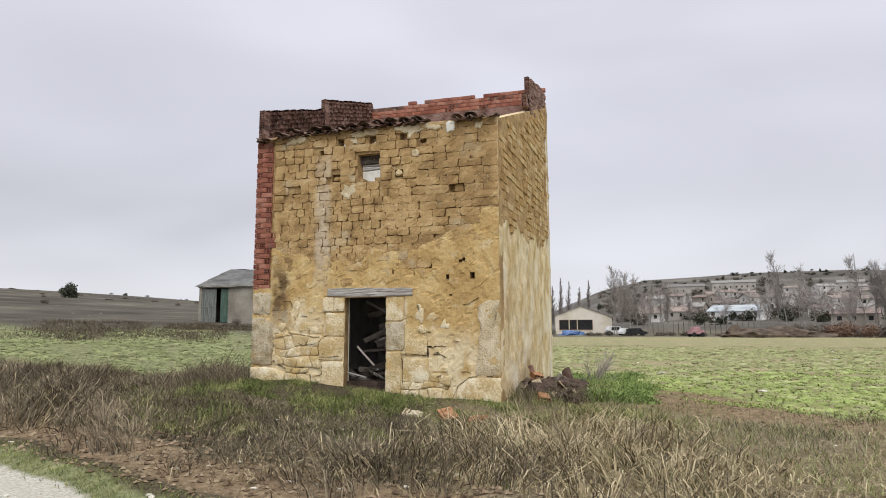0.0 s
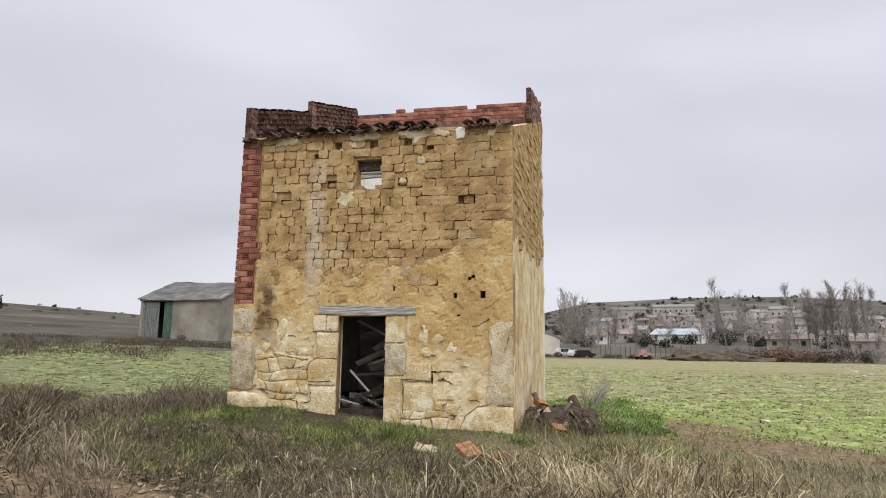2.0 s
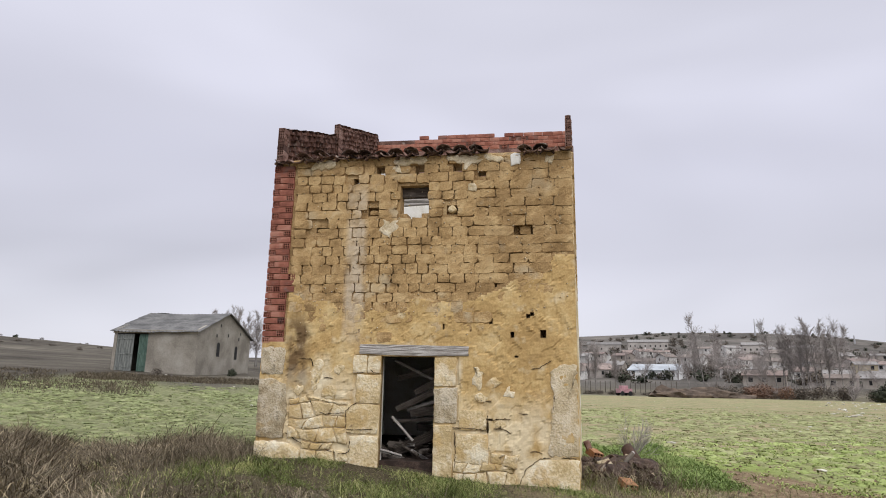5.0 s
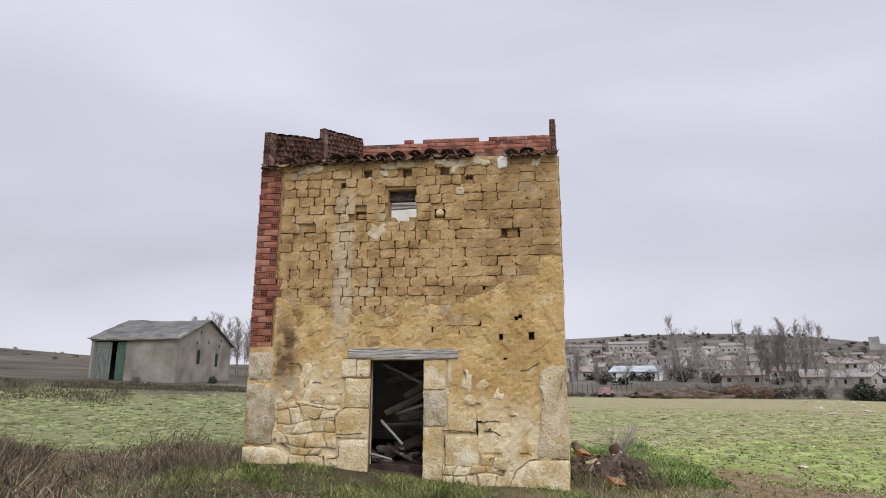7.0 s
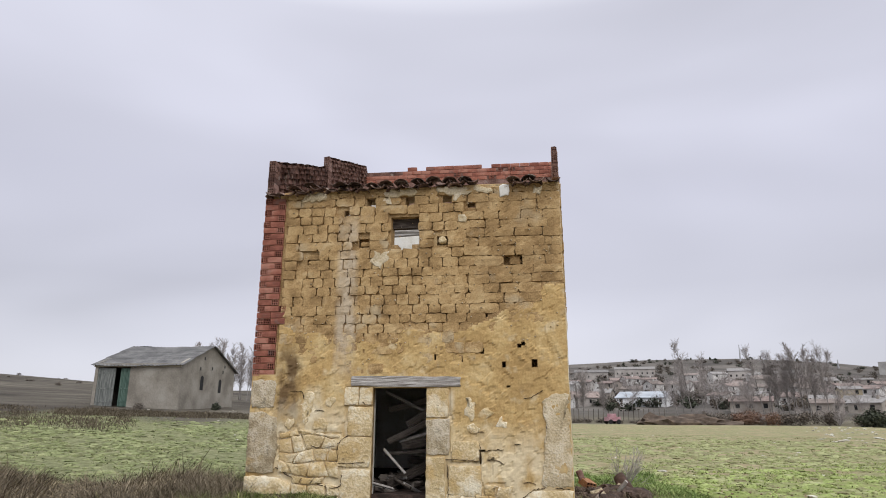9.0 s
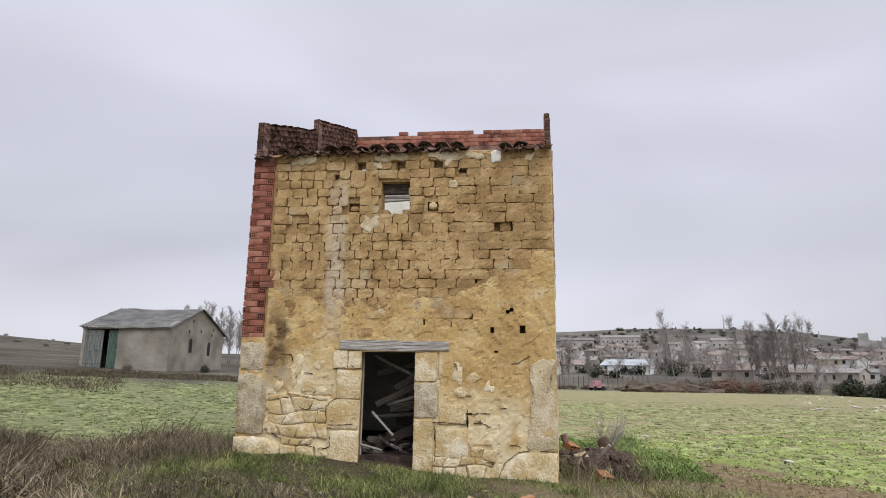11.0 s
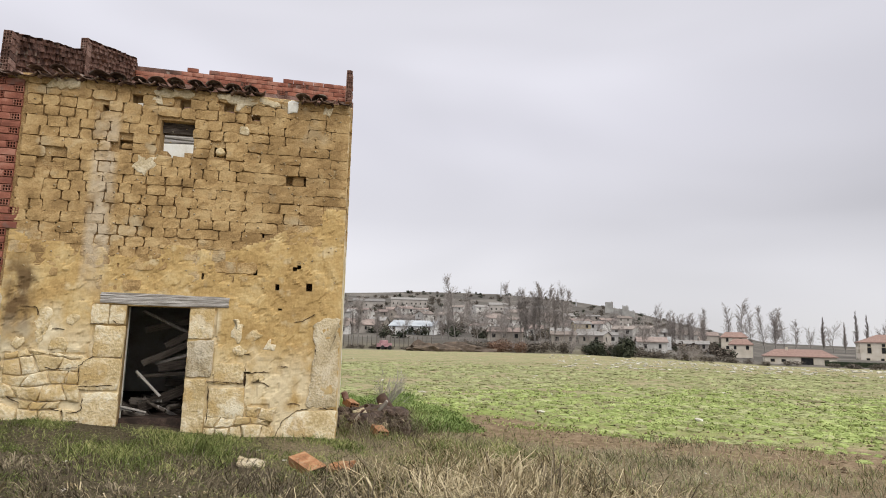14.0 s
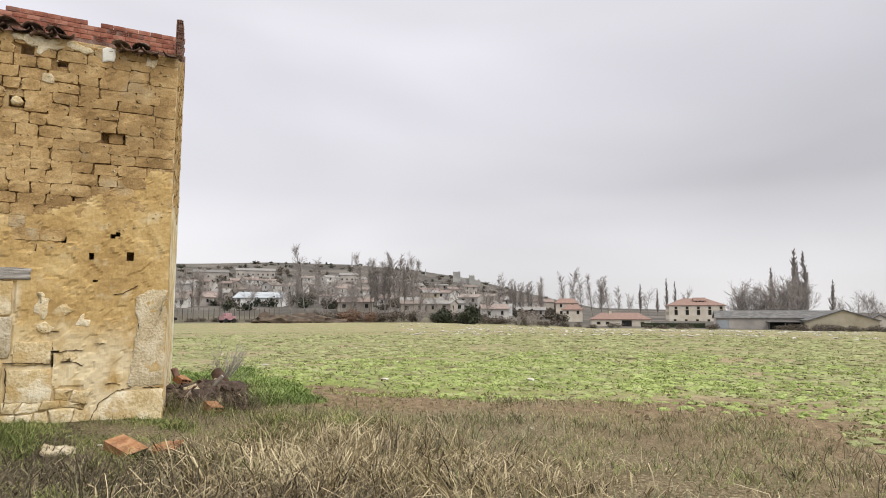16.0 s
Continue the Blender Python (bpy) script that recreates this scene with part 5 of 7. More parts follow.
def wall_body(L, D, eh, rise, hip=False):
    x, y = L / 2, D / 2
    v = [(-x, -y, -1.5), (x, -y, -1.5), (x, y, -1.5), (-x, y, -1.5), (-x, -y, eh), (x, -y, eh), (x, y, eh), (-x, y, eh)]
    f = [(0, 1, 5, 4), (2, 3, 7, 6)]
    if hip:
        f += [(1, 2, 6, 5), (3, 0, 4, 7)]
    else:
        v += [(x, 0, eh + rise), (-x, 0, eh + rise)]
        f += [(1, 2, 6, 8, 5), (3, 0, 4, 9, 7)]
    return v, f


def opening(parent, name, x, y, z, w, h, axis, glass, frame_mat=None, deep=0.08):
    """A window or door set on a wall: a frame proud of it and a dark pane set back."""
    v, f, ix = [], [], []
    t = 0.09
    for a, b, c, d in ((-w / 2 - t, -w / 2, -t, h + t), (w / 2, w / 2 + t, -t, h + t), (-w / 2, w / 2, h, h + t), (-w / 2, w / 2, -t, 0)):
        box_into(v, f, ix, a, b, -deep, 0.02, c, d)
    ob = part_mesh(name, v, f, frame_mat or WALLS[0], parent)
    v, f, ix = [], [], []
    box_into(v, f, ix, -w / 2, w / 2, -0.02, 0.015, 0, h)
    part_mesh("pane", v, f, glass, ob)
    ob.matrix_basis = Matrix.Translation((x, y, z)) @ Matrix.Rotation({"-y": 0, "+x": math.pi / 2, "+y": math.pi, "-x": -math.pi / 2}[axis], 4, "Z")
    return ob


def house(x, y, yaw, L, D, eh, rise, wmat, rmat, label, floors=2, hip=0.0, seed=0, chimney=True, wins=True, z=None, name="house", group="", cat="house", th=0.18):
    rnd = random.Random(seed)
    h = new(name)
    h.matrix_world = Matrix.Translation((x, y, gz(x, y) if z is None else z)) @ Matrix.Rotation(radians(yaw), 4, "Z")
    tagged(h, label, cat, group)
    v, f = wall_body(L, D, eh, rise, hip > 0)
    part_mesh("wall", v, f, wmat, h)
    v, f = gable_roof(L, D, eh + 0.01, rise, 0.35, th, hip)
    roof = part_mesh("roof", v, f, rmat, h)
    if chimney:
        v, f, ix = [], [], []
        cx = rnd.uniform(-L * .3, L * .3)
        box_into(v, f, ix, cx - 0.3, cx + 0.3, -0.9, -0.3, eh + rise * 0.5, eh + rise + 0.7)
        part_mesh("chimney", v, f, wmat, roof)
    if wins:
        n = max(2, int(L / 3))
        for fl in range(floors):
            zz = 0.9 + fl * (eh / floors)
            for i in range(n):
                if rnd.random() < 0.82:
                    opening(h, "window", -L / 2 + (i + 0.5) * L / n + rnd.uniform(-.2, .2), -D / 2, zz, rnd.choice((0.7, 0.8, 1.0)), 1.1, "-y", M_DARK, wmat)
            if rnd.random() < 0.7:
                opening(h, "window", L / 2, rnd.uniform(-D * .2, D * .2), zz, 0.8, 1.1, "+x", M_DARK, wmat)
            if rnd.random() < 0.7:
                opening(h, "window", -L / 2, rnd.uniform(-D * .2, D * .2), zz, 0.8, 1.1, "-x", M_DARK, wmat)
    return h


def barn():
    b = new("barn")
    L, D = 8.4, 13.0
    x, y = -36.5, 64.4
    z = gz(-36, 58) + 0.0
    b.matrix_world = Matrix.Translation((x, y, 0)) @ Matrix.Rotation(radians(1.5), 4, "Z")
    tagged(b, "old cement-rendered barn with grey sheet roof and half-open doors", "barn")
    E, R = 6.05, 2.3
    # walls with the door opening cut out of the long front
    d0, d1, dh = -3.9, -0.75, E - 0.35
    v, f = [], []
    ix = []
    th = 0.3
    for bx in ((-L / 2, d0, -D / 2, -D / 2 + th, 0, E), (d1, L / 2, -D / 2, -D / 2 + th, 0, E), (d0, d1, -D / 2, -D / 2 + th, dh, E), (-L / 2, L / 2, D / 2 - th, D / 2, 0, E)):
        v, f, ix = [], [], []
        box_into(v, f, ix, *bx)
        part_mesh("wall", v, f, M_BARN, b)
    for s in (-1, 1):
        xx = s * L / 2
        pts = [(-D / 2 + th, 0), (D / 2 - th, 0), (D / 2 - th, E + 0.1), (0, E + R - 0.05), (-D / 2 + th, E + 0.1)]
        v = [(xx, p[0], p[1]) for p in pts] + [(xx - s * th, p[0], p[1]) for p in pts]
        f = [tuple(range(5)) if s > 0 else tuple(reversed(range(5))), tuple(5 + i for i in (reversed(range(5)) if s > 0 else range(5)))]
        f += [(i, (i + 1) % 5, (i + 1) % 5 + 5, i + 5) for i in range(5)]
        part_mesh("gable_wall", v, f, M_BARN, b)
    # corrugated sheets, each with its own waves
    for side in (-1, 1):
        n = 96
        v, f = [], []
        for i in range(n + 1):
            xx = -L / 2 - 0.3 + (L + 0.6) * i / n
            wv = 0.03 * math.sin(i * math.pi / 2) + 0.10 * noise.noise((xx * 0.5, side * 3.0, 1.0))
            for t in (0.0, 0.33, 0.34, 0.66, 0.67, 1.0):
                yy = (D / 2 + 0.35) * t
                sag = -0.18 * math.sin(math.pi * (xx + L / 2) / L) * 0.6
                v.append((xx, side * yy, E + R - (R + 0.14) * t + wv + sag + 0.06 * (t in (0.33, 0.66))))
        for i in range(n):
            for k in range(5):
                a = i * 6 + k
                f.append((a, a + 6, a + 7, a + 1) if side > 0 else (a, a + 1, a + 7, a + 6))
        ob = part_mesh("roof", v, f, M_FIBRO, b)
        md = ob.modifiers.new("thick", "SOLIDIFY")
        md.thickness = 0.05
    # doors: grey leaf shut, green leaf, a dark gap between
    def leaf(x0, x1, yy, mat, name):
        v, f, ix = [], [], []
        k = 7
        box_into(v, f, ix, x0, x1, yy + 0.03, yy + 0.06, z + 0.1, dh - 0.08)
        door = part_mesh(name, v, f, mat, b)
        for i in range(k):
            a = x0 + (x1 - x0) * i / k
            v, f, ix = [], [], []
            box_into(v, f, ix, a + 0.01, a + (x1 - x0) / k - 0.01, yy, yy + 0.028, z + 0.12, dh - 0.1)
            part_mesh("plank", v, f, mat, door)
        for zz in (z + 0.5, z + 1.7, dh - 0.6):
            v, f, ix = [], [], []
            box_into(v, f, ix, x0, x1, yy - 0.03, yy - 0.002, zz, zz + 0.12)
            part_mesh("rail", v, f, mat, door)
    leaf(d0 + 0.05, d0 + 1.75, -D / 2 - 0.02, M_DOORGREY, "door")
    leaf(d1 - 0.95, d1 - 0.05, -D / 2 + 0.10, M_DOORGREEN, "door")
    v, f, ix = [], [], []
    box_into(v, f, ix, -L / 2 - 0.1, L / 2, -D / 2 - 0.06, -D / 2 - 0.003, dh + 0.02, dh + 0.2)
    part_mesh("lintel", v, f, M_TAN, b)
    # arched openings and small vents in the gable end, near-black panels for their shade
    for yy, zz, w, h in ((-1.9, z + 1.75, 0.75, 1.15), (2.6, z + 1.6, 0.75, 1.15)):
        o = opening(b, "window", L / 2, yy, zz, w, h, "+x", M_DARK, M_BARN, 0.03)
        pts = [(0.0, 0.0)] + [(w / 2 * math.cos(a), w / 2 * math.sin(a)) for a in np.linspace(0, math.pi, 9)]
        part_mesh("arch", [(p[0], -0.035, h + p[1] * 0.8) for p in pts], [tuple(range(1, 10))], M_DARK, o)
    for yy, zz in ((-2.4, E - 0.4), (0.4, E - 0.2), (3.2, E - 0.4), (-1.6, E + 0.7), (3.6, E + 0.2)):
        opening(b, "vent", L / 2, yy, zz, 0.25, 0.32, "+x", M_DARK, M_BARN, 0.01)
    return b


barn()


def village():
    rnd = random.Random(61)
    words = ["pale rendered village house with clay roof", "brown stone village house with weathered roof", "grey village house with faded roof", "ochre village house with clay roof"]
    spots = []
    for band, (r, a0, a1, n) in enumerate(((178, 19, 36, 4), (205, 5, 38, 15), (235, 5, 38, 17), (270, 5, 39, 17), (305, 5, 39, 13), (345, 8, 37, 9))):
        for i in range(n):
            az = a0 + (a1 - a0) * (i + rnd.uniform(0.15, 0.85)) / n
            spots.append((az, r + rnd.uniform(-16, 16)))
    for i, (az, r) in enumerate(spots):
        if r < 235 and 9.5 < az < 17.5:
            continue
        x, y = polar(az, r)
        k = rnd.choices((0, 1, 2, 3), (0.50, 0.16, 0.28, 0.06))[0]
        fl = rnd.choice((1, 2, 2)) if r > 230 else rnd.choice((1, 1, 2))
        house(x, y, -az + rnd.uniform(-40, 40), rnd.uniform(5, 10), rnd.uniform(5, 8), 2.1 * fl + 0.4, rnd.uniform(0.8, 1.5), WALLS[k], rnd.choices(ROOFS, (0.25, 0.40, 0.35))[0], words[k], fl, 0, 900 + i, group="village houses", chimney=rnd.random() < 0.5)
    # long low barns high on the slope
    for az, r, L in ((8.5, 400, 20), (12.2, 415, 24), (20.5, 390, 12), (24, 380, 12)):
        x, y = polar(az, r)
        house(x, y, -az, L, 9, 4.0, 1.6, WALLS[2], ROOFS[2], "long grey farm building on the hillside", 1, 0, int(L), False, group="hill farm buildings", cat="farm building")
    x, y = polar(12.9, 208)
    house(x, y, -26, 15, 13, 2.2, 1.9, M_WHITEW, M_BLUEROOF, "long white shed with pale blue sheet roof", 1, 0, 5, False, name="white_shed", cat="shed")
    x, y = polar(0.4, 152)
    z = gz(x, y) + 0.6
    h = new("hangar")
    h.matrix_world = Matrix.Translation((x, y, z)) @ Matrix.Rotation(radians(86), 4, "Z")
    tagged(h, "tan gabled farm hangar with open front under a red lintel", "hangar")
    v, f = wall_body(22, 11.5, 3.1, 2.1)
    part_mesh("wall", v, f, M_CREAM, h)
    v, f = gable_roof(22, 11.5, 3.12, 2.1, 0.25, 0.12)
    part_mesh("roof", v, f, ROOFS[2], h)
    # the open front is a near-black panel standing for the shade inside
    o = opening(h, "opening", -11, 1.2, 0.0, 7.2, 2.1, "-x", M_DARK, M_REDROOF, 0.12)
    v, f, ix = [], [], []
    for a in (-1.6, 0.2):
        box_into(v, f, ix, a, a + 0.25, -0.14, -0.05, 0, 2.1)
    part_mesh("post", v, f, M_TAN, o)
    # villa and low house with red roofs
    x, y = polar(51.2, 262)
    vh = house(x, y, -44, 20, 15, 7.0, 2.6, M_CREAM, M_REDROOF, "large cream villa with hipped red clay roof", 2, 6.0, 7, False, wins=False, z=1.57 - 0.0163 * 262, name="villa", cat="house")
    for fl, zz in ((0, 0.8), (1, 3.4), (2, 5.6)):
        for i in range(5):
            opening(vh, "window", -8 + i * 4 + (0.5 if fl else 0), -7.5, zz, 0.9 if fl != 1 else 1.1, 1.9 if fl == 1 else 0.9, "-y", M_DARK, M_TAN)
        for i in range(3):
            opening(vh, "window", -10, -5 + i * 4.4, zz, 0.9, 1.2 if fl == 1 else 0.9, "-x", M_DARK, M_TAN)
    v, f = gable_roof(4.0, 3.0, 8.9, 1.0, 0.3, 0.15)
    dm = part_mesh("dormer", [(a + 1.5, b - 2.5, c) for a, b, c in v], f, M_REDROOF, vh)
    v, f, ix = [], [], []
    box_into(v, f, ix, -0.3, 3.3, -3.8, -1.5, 7.5, 8.95)
    part_mesh("dormer_wall", v, f, M_CREAM, dm)
    for i in range(3):
        v, f, ix = [], [], []
        box_into(v, f, ix, 0.0 + i * 1.15, 0.75 + i * 1.15, -3.86, -3.79, 7.9, 8.75)
        part_mesh("window", v, f, M_DARK, dm)
    x, y = polar(45.0, 182)
    hb = house(x, y, -40, 15.5, 9, 2.3, 1.6, M_CREAM, M_REDROOF, "low cream bungalow with red clay roof and dark gate", 1, 3.0, 8, True, wins=False, z=1.57 - 0.0228 * 182, name="bungalow")
    for xx in (-6, -3.6):
        opening(hb, "window", xx, -4.5, 0.9, 0.9, 0.7, "-y", M_DARK, M_TAN)
    opening(hb, "gate", 1.5, -4.5, 0.0, 2.6, 2.0, "-y", M_DARK, M_TAN)
    opening(hb, "window", 5.6, -4.5, 0.9, 0.9, 0.7, "-y", M_DARK, M_TAN)
    for az, r, L, D, e, nm in ((40.4, 212, 7, 7, 4.6, 1), (40.9, 203, 6, 5, 2.4, 0)):
        x, y = polar(az, r)
        house(x, y, -38, L, D, e, 1.4, M_CREAM, M_REDROOF, "small cream house with red clay roof" if nm else "low cream annexe with red clay roof", 2 if nm else 1, 1.5, 30 + nm, False, z=1.57 - 0.007 * r)
    x, y = polar(37.2, 206)
    house(x, y, -36, 9, 6, 2.2, 0.9, WALLS[2], ROOFS[2], "dark open lean-to beside a house", 1, 0, 44, False, z=1.57 - 0.007 * 206, name="lean_to", cat="shed")
    x, y = polar(34.3, 202)
    v, f, ix = [], [], []
    box_into(v, f, ix, -4.5, 3.0, -0.15, 0.15, -1, 1.5)
    box_into(v, f, ix, 3.0, 4.2, -2, 2, -1, 4.2)
    ob = part_mesh("garden_wall", v, f, M_WHITEW)
    ob.matrix_world = Matrix.Translation((x, y, 0.2)) @ Matrix.Rotation(radians(-34), 4, "Z")
    tagged(ob, "white garden wall with a tall white end", "wall")
    # farm sheds at the field's far side
    x, y = polar(57.0, 176)
    sh = house(x, y, -50, 26, 12, 3.1, 1.7, WALLS[2], M_FIBRO, "long grey cement farm shed with fibre-cement roof", 1, 0, 50, False, False, z=-2.9, name="farm_shed", cat="shed")
    opening(sh, "door", -11.5, -6, 0, 2.6, 2.7, "-y", M_BLUEROOF, WALLS[2])
    v, f, ix = [], [], []
    box_into(v, f, ix, -2, 8, -10.5, -6.02, 2.2, 2.32)
    for a in (-1.9, 1.5, 4.8, 7.8):
        box_into(v, f, ix, a, a + 0.18, -10.4, -10.2, -0.5, 2.2)
    part_mesh("porch", v, f, M_FIBRO, sh)
    # near-black panel: the shaded opening behind the porch is painted on the wall
    v, f, ix = [], [], []
    box_into(v, f, ix, -1.5, 7.5, -6.06, -6.01, 0, 2.1)
    part_mesh("opening", v, f, M_DARK, sh)
    x, y = polar(61.6, 166)
    house(x, y, -142, 12, 13, 2.7, 2.2, M_TAN, M_FIBRO, "tan gabled farm shed with grey roof", 1, 0, 51, False, False, z=-2.9, name="farm_shed", cat="shed")
    x, y = polar(64.2, 172)
    house(x, y, -150, 5, 5, 2.0, 1.6, M_CREAM, M_FIBRO, "small pale shed with pointed gable", 1, 0, 52, False, False, z=-2.6, name="shed", cat="shed")
    a, b = polar(46.8, 172), polar(52.0, 172)
    v, f = [], []
    n = 60
    for i in range(n + 1):
        t = i / n
        for (o, hgt) in ((-0.6, -0.8), (-0.6, 1.3), (0.6, 1.35), (0.6, -0.8)):
            w = 0.12 * noise.noise((t * 30, o, hgt))
            v.append((a[0] + (b[0] - a[0]) * t + o * 0.7 + w, a[1] + (b[1] - a[1]) * t + o * 0.7, 1.57 - 0.0235 * 172 + hgt + w))
    for i in range(n):
        for k in range(3):
            c = i * 4 + k
            f.append((c, c + 4, c + 5, c + 1))
    f += [(0, 1, 2, 3), tuple(n * 4 + k for k in (3, 2, 1, 0))]
    tagged(part_mesh("hedge", v, f, M_HEDGE), "long clipped dark hedge before a villa", "hedge")
    # castle ruin and mast on the ridge
    x, y = polar(31.1, 545)
    c = new("castle_ruin")
    c.matrix_world = Matrix.Translation((x, y, gz(x, y) - 1)) @ Matrix.Rotation(radians(-31), 4, "Z")
    tagged(c, "grey ruined castle keep on the hilltop", "castle")
    for nm, x0, x1, y0, y1, hh in (("keep", -10, -3.5, -3, 4, 11), ("curtain_wall", -3.5, 4, 0, 2, 5.5), ("tower", 4, 9, -2, 3, 7.5), ("curtain_wall", 9, 14, 0, 2, 3.5)):
        v, f, ix = [], [], []
        box_into(v, f, ix, x0, x1, y0, y1, -4, hh)
        k = int((x1 - x0) / 1.6)
        for i in range(k):
            if random.Random(i + int(x0 * 7)).random() < 0.6:
                box_into(v, f, ix, x0 + i * 1.6 + 0.05, x0 + i * 1.6 + 0.9, y0 + 0.01, y0 + 0.6, hh + 0.004, hh + random.Random(i).uniform(0.4, 1.0))
        part_mesh(nm, v, f, M_CASTLE, c)
    for az, r, hh in ((20.7, 600, 15), (22.2, 610, 6), (27.5, 570, 7)):
        x, y = polar(az, r)
        v, f, ix = [], [], []
        for k in range(10):
            w = 0.55 - 0.035 * k
            box_into(v, f, ix, -w, w, -w, w, hh * k / 10, hh * (k + 0.93) / 10)
        ob = part_mesh("radio_mast", v, f, M_METAL)
        ob.location = (x, y, gz(x, y) - 0.5)
        tagged(ob, "thin steel mast standing on the ridge", "mast", "ridge masts")


village()


def yard_things():
    # vehicles and clutter at the far edge of the field
    rnd = random.Random(71)
    for az, r, mat, L, H, lab in ((3.2, 128, M_WHITEW, 4.0, 1.7, "white van parked by the field edge"), (4.3, 126, M_WHITEW, 3.6, 1.4, "pale car parked by the field edge"), (5.0, 125, M_DARK, 3.8, 1.4, "dark car parked by the field edge")):
        x, y = polar(az, r)
        c = new("parked_car")
        c.matrix_world = Matrix.Translation((x, y, gz(x, y))) @ Matrix.Rotation(rnd.uniform(0.2, 0.8), 4, "Z")
        tagged(c, lab, "car", "cars by the field")
        bm = bmesh.new()
        prof = [(-L / 2, 0.3), (L / 2, 0.3), (L / 2, 0.75), (L * .3, 0.85), (L * .16, H), (-L * .38, H), (-L * .48, 0.85), (-L / 2, 0.75)]
        a = [bm.verts.new((p[0], -0.8, p[1])) for p in prof]
        b = [bm.verts.new((p[0], 0.8, p[1])) for p in prof]
        bm.faces.new(a)
        bm.faces.new(list(reversed(b)))
        for i in range(8):
            bm.faces.new((a[(i + 1) % 8], a[i], b[i], b[(i + 1) % 8]))
        me = bpy.data.meshes.new("body")
        bm.to_mesh(me)
        bm.free()
        me.materials.append(mat)
        place("body", me, c, Matrix.Identity(4))
        for sx in (-1, 1):
            for sy in (-1, 1):
                bm = bmesh.new()
                bmesh.ops.create_cone(bm, cap_ends=True, segments=14, radius1=0.31, radius2=0.31, depth=0.2)
                me = bpy.data.meshes.new("wheel")
                bm.to_mesh(me)
                bm.free()
                me.materials.append(M_DARK)
                place("wheel", me, c, Matrix.Translation((sx * L * .3, sy * 0.75, 0.31)) @ Matrix.Rotation(math.pi / 2, 4, "X"))
        v, f, ix = [], [], []
        box_into(v, f, ix, -L * .30, L * .12, -0.82, 0.82, 0.92, H - 0.12)
        part_mesh("window", v, f, M_DARK, c)
    x, y = polar(10.0, 116)
    ob = new("play_tractor")
    ob.matrix_world = Matrix.Translation((x, y, gz(x, y))) @ Matrix.Rotation(0.4, 4, "Z")
    tagged(ob, "small faded pink cart standing at the field edge", "cart")
    v, f, ix = [], [], []
    box_into(v, f, ix, -1.2, 1.2, -0.7, 0.7, 0.5, 1.2)
    box_into(v, f, ix, -0.7, 0.5, -0.5, 0.5, 1.205, 1.75)
    part_mesh("body", v, f, M_PINK, ob)
    for sx in (-0.8, 0.8):
        for sy in (-0.7, 0.7):
            bm = bmesh.new()
            bmesh.ops.create_cone(bm, cap_ends=True, segments=14, radius1=0.4, radius2=0.4, depth=0.2)
            me = bpy.data.meshes.new("wheel")
            bm.to_mesh(me)
            bm.free()
            me.materials.append(M_DARK)
            place("wheel", me, ob, Matrix.Translation((sx, sy, 0.4)) @ Matrix.Rotation(math.pi / 2, 4, "X"))
    x, y = polar(-0.6, 130)
    ob = new("tarpaulin_heap", lump(9, 2.6, 1.5, 0.9, M_BLUE, "tarpaulin_heap", 0.4, 3))
    ob.location = (x, y, gz(x, y) + 0.1)
    tagged(ob, "heap under a crumpled blue tarpaulin", "tarpaulin")
    M_SOILHEAP = material("dark_soil_heap", three((0.06, 0.045, 0.035), (0.10, 0.075, 0.058), (0.16, 0.12, 0.09)), 1.0, 8, 0.95, 0.9, 0.1)
    for i, (az, r, sx, sz) in enumerate(((13.6, 112, 3.4, 1.5), (16.2, 112, 5.4, 1.6), (18.4, 114, 3.6, 1.0))):
        x, y = polar(az, r)
        ob = new("soil_mound", lump(30 + i, sx, 2.0, sz, M_SOILHEAP, "soil_mound", 0.5, 3))
        ob.location = (x, y, gz(x, y) - 0.1)
        tagged(ob, "dark heap of earth and brush at the field edge", "soil mound", "soil mounds")
    # stakes of a thin wire fence
    stake = None
    for i in range(22):
        az = 5.5 + i * 0.42
        x, y = polar(az, 134)
        if stake is None:
            v, f, ix = [], [], []
            box_into(v, f, ix, -0.05, 0.05, -0.05, 0.05, -0.3, 2.3)
            stake = part_mesh("fence_post", v, f, M_DARKWOOD)
            tagged(stake, "thin grey wooden fence post", "post", "fence posts")
            stake.location = (x, y, gz(x, y))
        else:
            copy_thing(stake, Matrix.Translation((x, y, gz(x, y))))


yard_things()


# ---- trees and shrubs ----
def twig_mat(name, a, b, c):
    return material(name, three(a, b, c), 2.0, 10, 0.9, 0.0, island=0.3, coords="World")


# bark and twigs are paled and greyed: distance haze is in their colour
M_BARK = twig_mat("hazed_bark", (0.15, 0.136, 0.125), (0.22, 0.20, 0.187), (0.30, 0.278, 0.26))
M_TWIG = twig_mat("hazed_twigs", (0.22, 0.195, 0.18), (0.31, 0.278, 0.26), (0.40, 0.36, 0.34))
M_EVER = twig_mat("evergreen_leaf", (0.026, 0.031, 0.020), (0.046, 0.053, 0.034), (0.08, 0.085, 0.058))
# scrub made lighter and greyer, with far haze mixed into the brown
M_SCRUB = twig_mat("hazed_brown_scrub", (0.068, 0.056, 0.046), (0.118, 0.098, 0.079), (0.185, 0.155, 0.125))
M_RUST = twig_mat("rust_scrub", (0.11, 0.065, 0.045), (0.17, 0.10, 0.07), (0.24, 0.15, 0.10))


